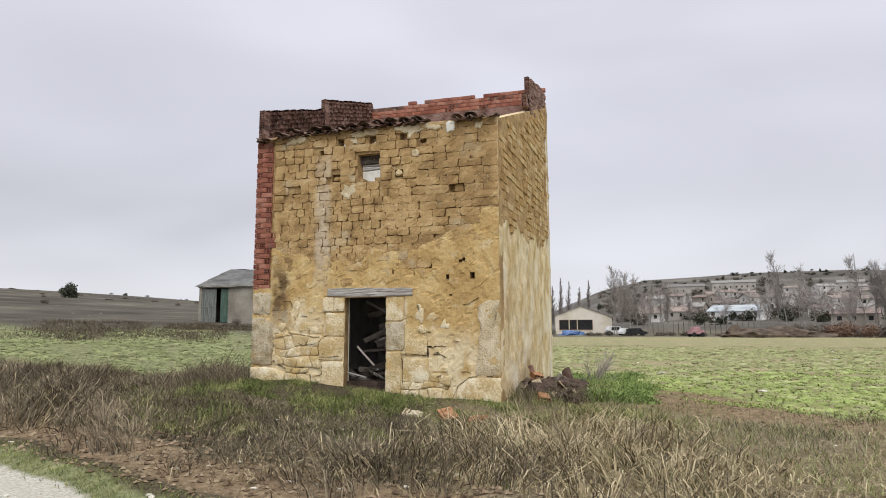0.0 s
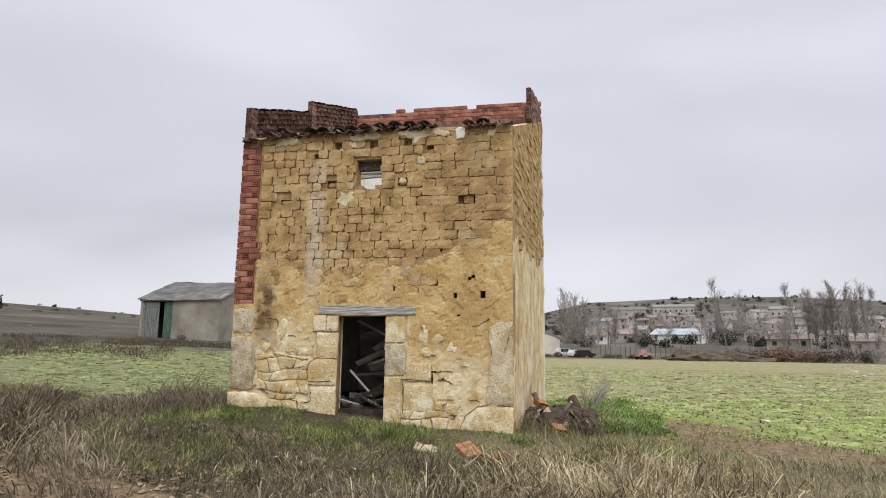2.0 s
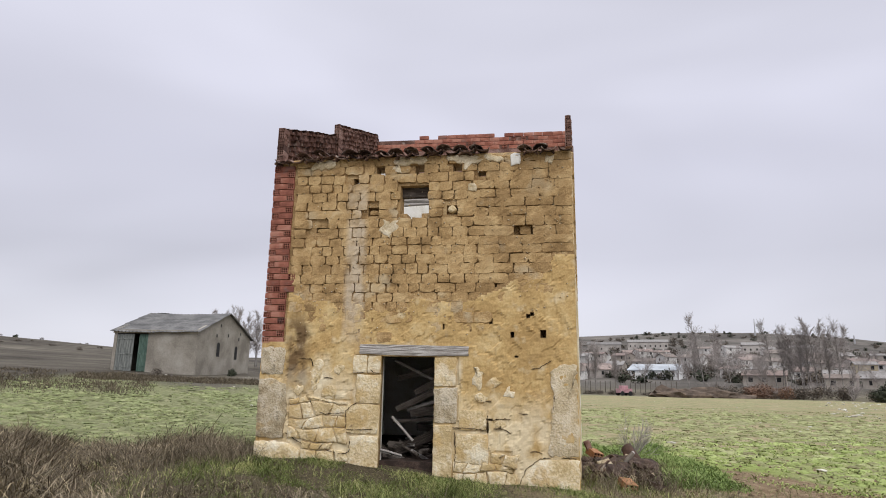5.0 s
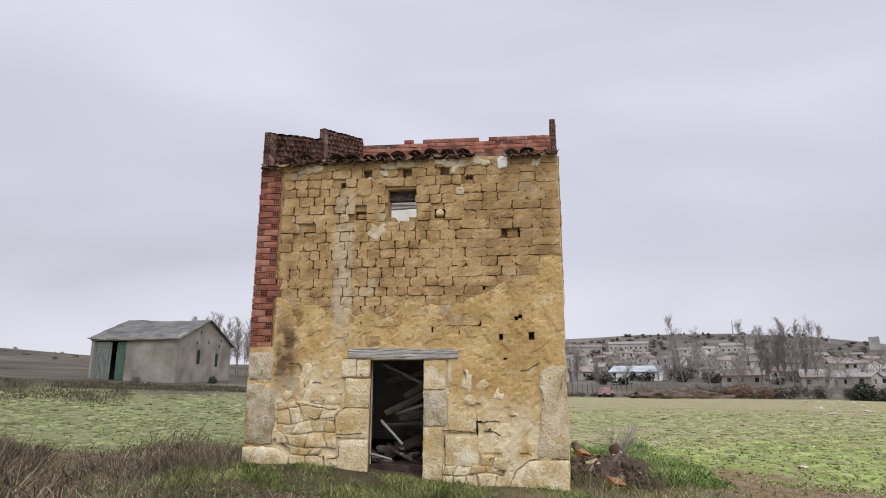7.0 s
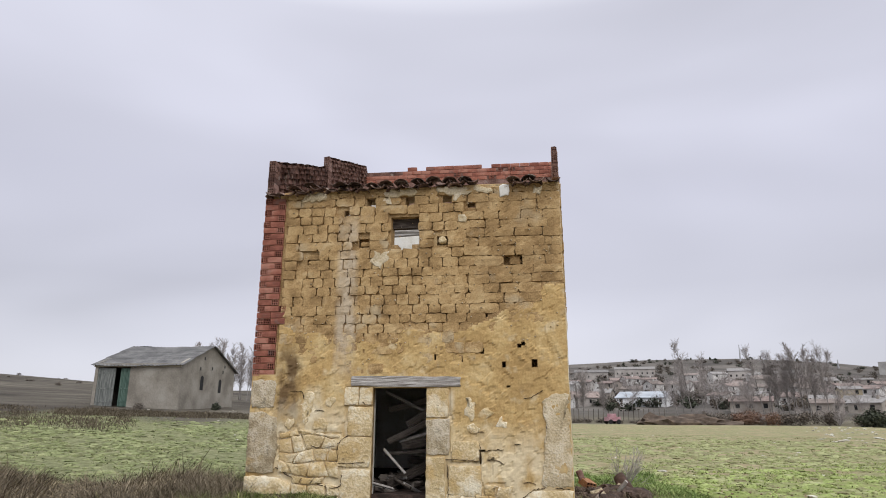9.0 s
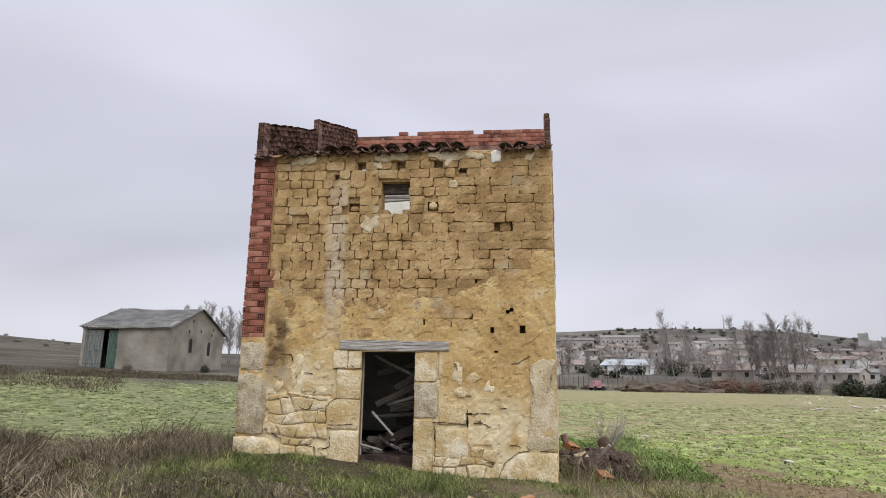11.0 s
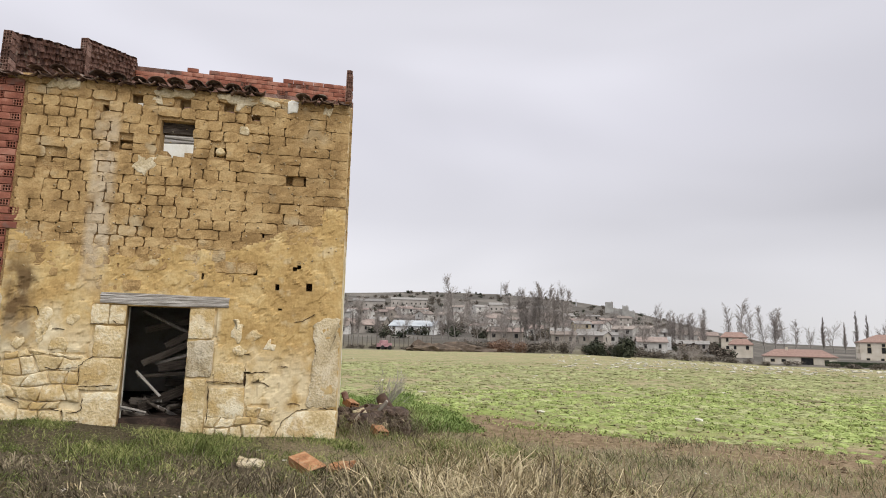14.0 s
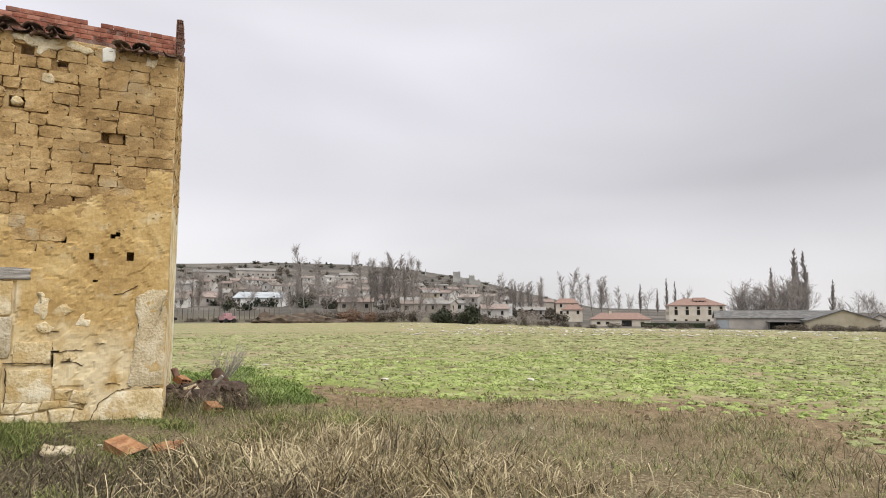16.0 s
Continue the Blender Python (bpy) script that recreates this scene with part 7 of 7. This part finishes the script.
def clumped(rnd, cx, cy, per, spread):
    n = len(cx)
    k = rnd.poisson(per, n)
    ids = np.repeat(np.arange(n), k)
    sp = spread[ids] if np.ndim(spread) else spread
    p = np.stack([cx[ids], cy[ids]], 1) + rnd.normal(0, 1, (len(ids), 2)) * np.reshape(sp, (-1, 1))
    return p, ids


def meadow():
    rnd = np.random.RandomState(3)
    # belt of dead grass
    cx, cy = rnd.uniform(-24, 9, 30000), rnd.uniform(2.5, 24, 30000)
    rd, be = road_d(cx, cy), brush_edge(cx, cy)
    keep = (be + rnd.normal(0, 0.5, len(cx)) > 0) & (rd > 1.1 + 0.35 * rnd.normal(0, 1, len(cx)))
    bare = ((rd < 1.6) & (cx < 1) & (rnd.rand(len(cx)) < 0.35)) | (rnd.rand(len(cx)) < 0.95 * smooth(0.0, 1.8, cx + 0.25 * (cy - 8)))
    keep &= ~bare & ((bare_patch(cx, cy) > 0.95) | (rnd.rand(len(cx)) < 0.22))
    cx, cy = cx[keep], cy[keep]
    hut_d = np.hypot(np.clip(np.abs(cx + 4.0) - 2.4, 0, None), np.clip(np.abs(cy - 13) - 2.3, 0, None))
    leftish = smooth(-0.6, -3.4, cx + 0.2 * (cy - 8))
    tangle = smooth(-3.5, -1.2, cx) * smooth(2.6, 0.6, cx)
    apron = smooth(3.4, 1.6, hut_d) * smooth(-8.2, -6.6, cx)
    spot = np.exp(-((cx + 1.92) / 0.5) ** 2 - ((cy - 8.75) / 0.55) ** 2)
    tone = rnd.rand(len(cx)) - 0.12 * apron
    dead = tone < 0.08 + 0.68 * leftish - 0.5 * np.exp(-((cx + 0.2) ** 2 + (cy - 9.6) ** 2) / 1.2)
    nearhut = hut_d < 1.5
    swell = (1 - 0.62 * apron * smooth(-1.0, -2.0, cx)) * (1 - 0.75 * spot) * (1 + 0.35 * smooth(-5.5, -7.5, cx)) * (1 - 0.4 * smooth(1.2, 3.4, cx) + 0.40 * tangle) * (0.75 + 0.45 * np.clip(wobble(cx, cy, 0.9, 5.0), -1, 1))
    for nm, sel, mat, hh, lab, per, sd, ln in (("dead_weeds", dead & ~nearhut, G_DEAD, (0.16, 0.50), "dark dead weeds standing along the road", 20, 5, 1.25), ("dry_grass", ~dead & ~nearhut, G_STRAW, (0.16, 0.50), "straw-coloured dry grass lying in tangles", 21, 6, 2.3)):
        hs = rnd.uniform(*hh, sel.sum()) * swell[sel] * np.where(rnd.rand(sel.sum()) < 0.12, 1.45, 1.0)
        sp = 0.03 + 0.16 * rnd.rand(sel.sum()) ** 1.6
        p, ids = clumped(rnd, cx[sel], cy[sel], per, sp)
        ok = ~in_hut(p[:, 0], p[:, 1])
        p, ids = p[ok], ids[ok]
        out = p - np.stack([cx[sel][ids], cy[sel][ids]], 1) + rnd.normal(0, 0.05, (len(ids), 2)) + np.stack([0.14 * np.cos(cx[sel][ids] * 2.3 + cy[sel][ids] * 1.6), 0.14 * np.sin(cy[sel][ids] * 2.7 - cx[sel][ids])], 1)
        blades(nm, p, hs[ids] * rnd.uniform(0.4, 1.2, len(ids)), np.where(rnd.rand(len(ids)) < 0.55, 0.007, 0.015), ln, mat, lab, sd, out)
    hx, hy = np.concatenate([rnd.normal(-0.75, 0.42, 230), rnd.normal(-7.15, 0.36, 190)]), np.concatenate([rnd.normal(11.9, 0.75, 230), rnd.normal(10.65, 0.40, 190)])
    p, ids = clumped(rnd, hx[~in_hut(hx, hy)], hy[~in_hut(hx, hy)], 14, 0.07)
    p = p[~in_hut(p[:, 0], p[:, 1])]
    blades("heap_weeds", p, rnd.uniform(0.2, 0.55, len(p)), np.full(len(p), 0.006), 1.1, G_DEAD, "dead weeds over the debris heap and against the hut corner", 25)
    # taller dead stalks that stand over the belt in loose stands
    gx, gy = rnd.uniform(-16, 7, 9000), rnd.uniform(3, 13, 9000)
    rd = road_d(gx, gy)
    stand = wobble(gx, gy, 0.8, 6.0) + 0.6 * wobble(gx, gy, 2.1, 3.0) + rnd.normal(0, 0.35, len(gx))
    k = (brush_edge(gx, gy) > 0.3) & (rd > 0.9) & (rd < 4.6) & (stand > 0.75) & (rnd.rand(len(gx)) < 0.7) & ~in_hut(gx, gy + 2.2) & (np.hypot(gx + 1.9, gy - 8.6) > 0.8)
    p, ids = clumped(rnd, gx[k], gy[k], 5, 0.09)
    blades("dead_stalks", p, rnd.uniform(0.22, 0.58, len(p)) * (1 - 0.35 * smooth(1.0, 3.0, p[:, 0])), np.full(len(p), 0.009), 0.8, G_WEED, "tall dark dead stalks standing over the dry grass", 31)
    # short mixed grass where the belt thins towards the field
    gx, gy = rnd.uniform(-0.5, 9.5, 9000), rnd.uniform(2.5, 15, 9000)
    be = brush_edge(gx, gy)
    k = (be > -0.9 + rnd.normal(0, 0.5, len(gx))) & (wobble(gx, gy, 2.0, 0.7) + rnd.normal(0, 0.5, len(gx)) > -0.2) & (rnd.rand(len(gx)) < smooth(-0.6, 2.0, gx + 0.25 * (gy - 8)))
    p, ids = clumped(rnd, gx[k], gy[k], 9, 0.08)
    p = p[(bare_patch(p[:, 0], p[:, 1]) > 0.9) | (rnd.rand(len(p)) < 0.25)]
    pick = rnd.rand(len(p))
    blades("short_dry_grass", p[pick < 0.35], rnd.uniform(0.05, 0.20, (pick < 0.35).sum()), np.full((pick < 0.35).sum(), 0.006), 1.3, G_STRAW, "short tan grass at the edge of the field", 21)
    blades("short_green_grass", p[pick >= 0.35], rnd.uniform(0.04, 0.17, (pick >= 0.35).sum()), np.full((pick >= 0.35).sum(), 0.008), 1.1, G_CROP, "short green grass at the edge of the field", 22)
    # green grass round the hut's foot, the verge and between the dead stems
    gx, gy = rnd.uniform(-10, 3.5, 13000), rnd.uniform(4, 17, 13000)
    hd = np.hypot(np.clip(np.abs(gx + 4.0 - 0.1 * (gy - 11)) - 2.45, 0, None), np.clip(np.abs(gy - 13) - 2.3, 0, None))
    rd = road_d(gx, gy)
    keep = (((hd < 3.8) & (rnd.rand(len(gx)) < np.clip(1.15 - hd * 0.22, 0, 1) * smooth(-8.0, -6.7, gx))) | (rnd.rand(len(gx)) < 0.035)) & (rd > 1.8) & (brush_edge(gx, gy) > -1.5)
    p, ids = clumped(rnd, gx[keep], gy[keep], 15, 0.07)
    ok = ~in_hut(p[:, 0], p[:, 1])
    p = p[ok]
    p = p[(bare_patch(p[:, 0], p[:, 1]) > 0.95) | (rnd.rand(len(p)) < 0.2)]
    tall = (0.6 + 0.75 * np.clip(wobble(p[:, 0], p[:, 1], 1.6, 1.1), -0.4, 1.2)) * np.where((p[:, 0] > -6.7) & (p[:, 0] < -1.4), 0.42 + 0.58 * smooth(10.7, 9.7, p[:, 1]), 1.0)
    blades("green_grass", p, rnd.uniform(0.07, 0.30, len(p)) * tall, np.full(len(p), 0.007), 1.45, G_GREEN, "green grass round the foot of the hut", 7)
    gx, gy = rnd.uniform(-7.2, -1.2, 1500), rnd.uniform(0, 1, 1500)
    gy = 10.80 - 0.047 * (gx + 6.47) - 1.4 * gy ** 1.3
    p, ids = clumped(rnd, gx, gy, 12, 0.06)
    p = p[~in_hut(p[:, 0], p[:, 1])]
    tuft = 0.55 + 0.6 * np.clip(wobble(p[:, 0], p[:, 1], 2.4, 0.5), -0.6, 1.0)
    for sel, mat, lab, sd in ((tuft > 0.45, G_GREEN, "matted green grass at the foot of the front", 33), (tuft <= 0.45, G_DEAD, "matted brown grass at the foot of the front", 34)):
        blades("foot_grass", p[sel], rnd.uniform(0.08, 0.24, sel.sum()) * tuft[sel], np.full(sel.sum(), 0.008), 2.2, mat, lab, sd)
    gx = rnd.uniform(-11, 1, 4500)
    gy = 5.41 - (gx + 6.26) * 0.38 / 0.925 + rnd.uniform(-0.1, 0.75, 4500)
    rd = road_d(gx, gy)
    k = (rd > -0.02) & (rd < 0.42) & (rnd.rand(len(gx)) < 0.6)
    p, ids = clumped(rnd, gx[k], gy[k], 8, 0.05)
    blades("verge_grass", p, rnd.uniform(0.02, 0.08, len(p)), np.full(len(p), 0.006), 0.9, G_GREEN, "low green grass along the gravel road", 8)
    # lush weeds beside the hut and bright tufts in the crop
    gx, gy = rnd.normal(0.50, 0.55, 2200), rnd.uniform(11.6, 18.5, 2200)
    k = ~in_hut(gx - 0.15, gy) & (gx < 1.15 + 0.3 * wobble(gx, gy, 1.5, 2.0))
    p, ids = clumped(rnd, gx[k], gy[k], 22, 0.09)
    p = p[~in_hut(p[:, 0], p[:, 1])]
    blades("lush_weeds", p, rnd.uniform(0.09, 0.32, len(p)) * (0.7 + 0.5 * np.clip(wobble(p[:, 0], p[:, 1], 2.2, 1.0), -1, 1)), np.full(len(p), 0.020), 1.5, G_LUSH, "lush green weeds beside the hut", 9)
    gx, gy = rnd.uniform(1, 24, 15000), rnd.uniform(5, 30, 15000)
    be = brush_edge(gx, gy)
    den = smooth(11.0, 3.0, np.hypot((gx - 8.5) * 0.75, (gy - 14) * 0.85)) * smooth(-0.8, -2.5, be)
    k = rnd.rand(len(gx)) < den * (0.06 + 0.94 * (wobble(gx, gy, 0.9, 3.0) + 0.7 * wobble(gx, gy, 2.6, 1.0) + rnd.normal(0, 0.35, len(gx)) > 0.12))
    p, ids = clumped(rnd, gx[k], gy[k], 20, 0.11)
    blades("bright_crop", p, rnd.uniform(0.06, 0.15, len(p)), np.full(len(p), 0.032), 2.6, G_BRIGHT, "bright green tufts of young crop", 10, most=1.7)
    # tall dead weeds beyond the near field, before the barn and along the slope's foot
    az = np.radians(np.concatenate([rnd.uniform(-64, -31, 9000), rnd.uniform(-36, -21, 3500)]))
    r = np.concatenate([rnd.uniform(37, 62, 9000), rnd.uniform(51, 58.5, 3500)])
    gx, gy = -2.4 + r * np.sin(az), 1.1 + r * np.cos(az)
    k = wobble(gx, gy, 0.22, 2.0) + 0.8 * wobble(gx, gy, 0.7, 4.0) + rnd.normal(0, 0.6, len(gx)) > 0.1
    k |= np.arange(len(gx)) > 9000
    p, ids = clumped(rnd, gx[k], gy[k], 4, 0.25)
    blades("tall_dead_weeds", p, rnd.uniform(0.10, 0.50, len(p)) * rnd.uniform(0.4, 1.0, len(p)), np.full(len(p), 0.035), 0.9, G_WEED, "tall dead weeds beyond the green field", 23)
    # young crop over the near field
    ang, r = rnd.uniform(-1.15, 1.25, 34000), 7 + 48 * rnd.rand(34000) ** 0.8
    gx, gy = -2 + r * np.sin(ang), 1 + r * np.cos(ang)
    be = brush_edge(gx, gy)
    k = (be < -0.7) & ~in_hut(gx, gy) & ((gx > -1.5) | (road_d(gx, gy) > 5.0)) & (rnd.rand(len(gx)) < 0.50 + 0.45 * np.clip(wobble(gx, gy, 0.5, 1.0) + 0.6 * wobble(gx, gy, 1.7, 2.0), -1, 1))
    p, ids = clumped(rnd, gx[k], gy[k], 7, 0.10)
    p = p[(bare_patch(p[:, 0], p[:, 1]) > 0.9) | (rnd.rand(len(p)) < 0.12)]
    west = np.degrees(np.arctan2(p[:, 0] + 1.5, p[:, 1] - 1)) < -10
    for sel, mat, lab, sd in ((~west, G_CROP, "short thin green crop in the field", 11), (west, G_SAGE, "short dull green crop beyond the dead weeds", 13)):
        blades("young_crop", p[sel], rnd.uniform(0.05, 0.15, sel.sum()), np.full(sel.sum(), 0.040), 2.6, mat, lab, sd, most=1.7)
    # stubble and reeds where the belt meets the field
    gx, gy = rnd.uniform(0.3, 8, 4200), rnd.uniform(3.5, 12.5, 4200)
    be = brush_edge(gx, gy)
    k = (be > -0.5) & (be < 4.5) & (wobble(gx, gy, 1.3, 2.2) + rnd.normal(0, 0.4, len(gx)) > 0.1)
    p, ids = clumped(rnd, gx[k], gy[k], 4, 0.06)
    p = p[(bare_patch(p[:, 0], p[:, 1]) > 0.9) | (rnd.rand(len(p)) < 0.5)]
    blades("dry_stubble", p, rnd.uniform(0.06, 0.24, len(p)), np.full(len(p), 0.009), 0.9, G_STUBBLE, "upright grey-green stubble at the field's edge", 12)


meadow()
crop_cushions()


M_CLOD = material("earth_clod", three((0.11, 0.075, 0.046), (0.20, 0.14, 0.09), (0.32, 0.245, 0.165)), 3, 30, 0.95, 0.5, 0.01, island=0.4, coords="World")


M_FIELDST = material("pale_field_stone", three((0.40, 0.37, 0.30), (0.54, 0.51, 0.44), (0.66, 0.64, 0.57)), 3, 20, 0.92, 0.5, 0.02, island=0.2, coords="World")


def field_stones():
    """Pale stones strewn over the field, joined."""
    rnd = random.Random(15)
    v, f = [], []
    unit = lump(2, 1, 1, 0.6, M_STONE, "stone_shape", 0.5, 1)
    co = [p.co.copy() for p in unit.vertices]
    fa = [tuple(p.vertices) for p in unit.polygons]
    octa = [Vector(c) for c in ((1, 0.1, 0), (0.1, 1, 0.2), (-1, 0.2, 0), (0, -0.9, 0.1), (0.2, 0.1, 0.9), (0, 0, -0.6))]
    oct_f = [(0, 1, 4), (1, 2, 4), (2, 3, 4), (3, 0, 4), (1, 0, 5), (2, 1, 5), (3, 2, 5), (0, 3, 5)]
    for i in range(900):
        if i < 640:
            az, r = rnd.uniform(25, 64), 44 + 62 * rnd.random()
            s = rnd.uniform(0.06, 0.19)
        elif i < 800:
            az, r = rnd.uniform(-45, 50), rnd.uniform(14, 95)
            s = rnd.uniform(0.03, 0.09)
        else:
            az, r = rnd.uniform(-60, 40), rnd.uniform(2.5, 9)
            s = rnd.uniform(0.01, 0.035)
        x, y = polar(az, r)
        if in_hut(np.array(x), np.array(y)):
            continue
        m = Matrix.Translation((x, y, gz(x, y) + s * 0.25)) @ Matrix.Rotation(rnd.uniform(0, 6.3), 4, "Z") @ Matrix.Diagonal((s * rnd.uniform(0.8, 2.0), s, s * rnd.uniform(0.5, 0.9), 1))
        b = len(v)
        v += [m @ c for c in co]
        f += [tuple(b + k for k in q) for q in fa]
    # clods of earth where the soil lies bare
    cv, cf = [], []
    for i in range(9000):
        if i % 2:
            x, y = rnd.uniform(-0.5, 12), rnd.uniform(4, 17)
            be = float(brush_edge(np.array(x), np.array(y)))
            if not -4.6 < be < 0.9:
                continue
        else:
            x = rnd.uniform(-13, 1)
            y = 5.41 - (x + 6.26) * 0.41 + rnd.uniform(0.3, 2.4)
        s = 0.008 + 0.035 * rnd.random() ** 2.5
        m = Matrix.Translation((x, y, gz(x, y) + s * 0.2)) @ Matrix.Rotation(rnd.uniform(0, 6.3), 4, "Z") @ Matrix.Diagonal((s * rnd.uniform(0.8, 1.6), s, s * rnd.uniform(0.6, 1.0), 1))
        b = len(cv)
        cv += [m @ c for c in octa]
        cf += [tuple(b + k for k in q) for q in oct_f]
    tagged(part_mesh("soil_clods", cv, cf, M_CLOD), "clods of brown earth on the bare soil", "soil", kind="stuff")
    bpy.data.meshes.remove(unit)
    tagged(part_mesh("field_stones", v, f, M_FIELDST), "pale stones strewn over the field", "stones", kind="stuff")


field_stones()
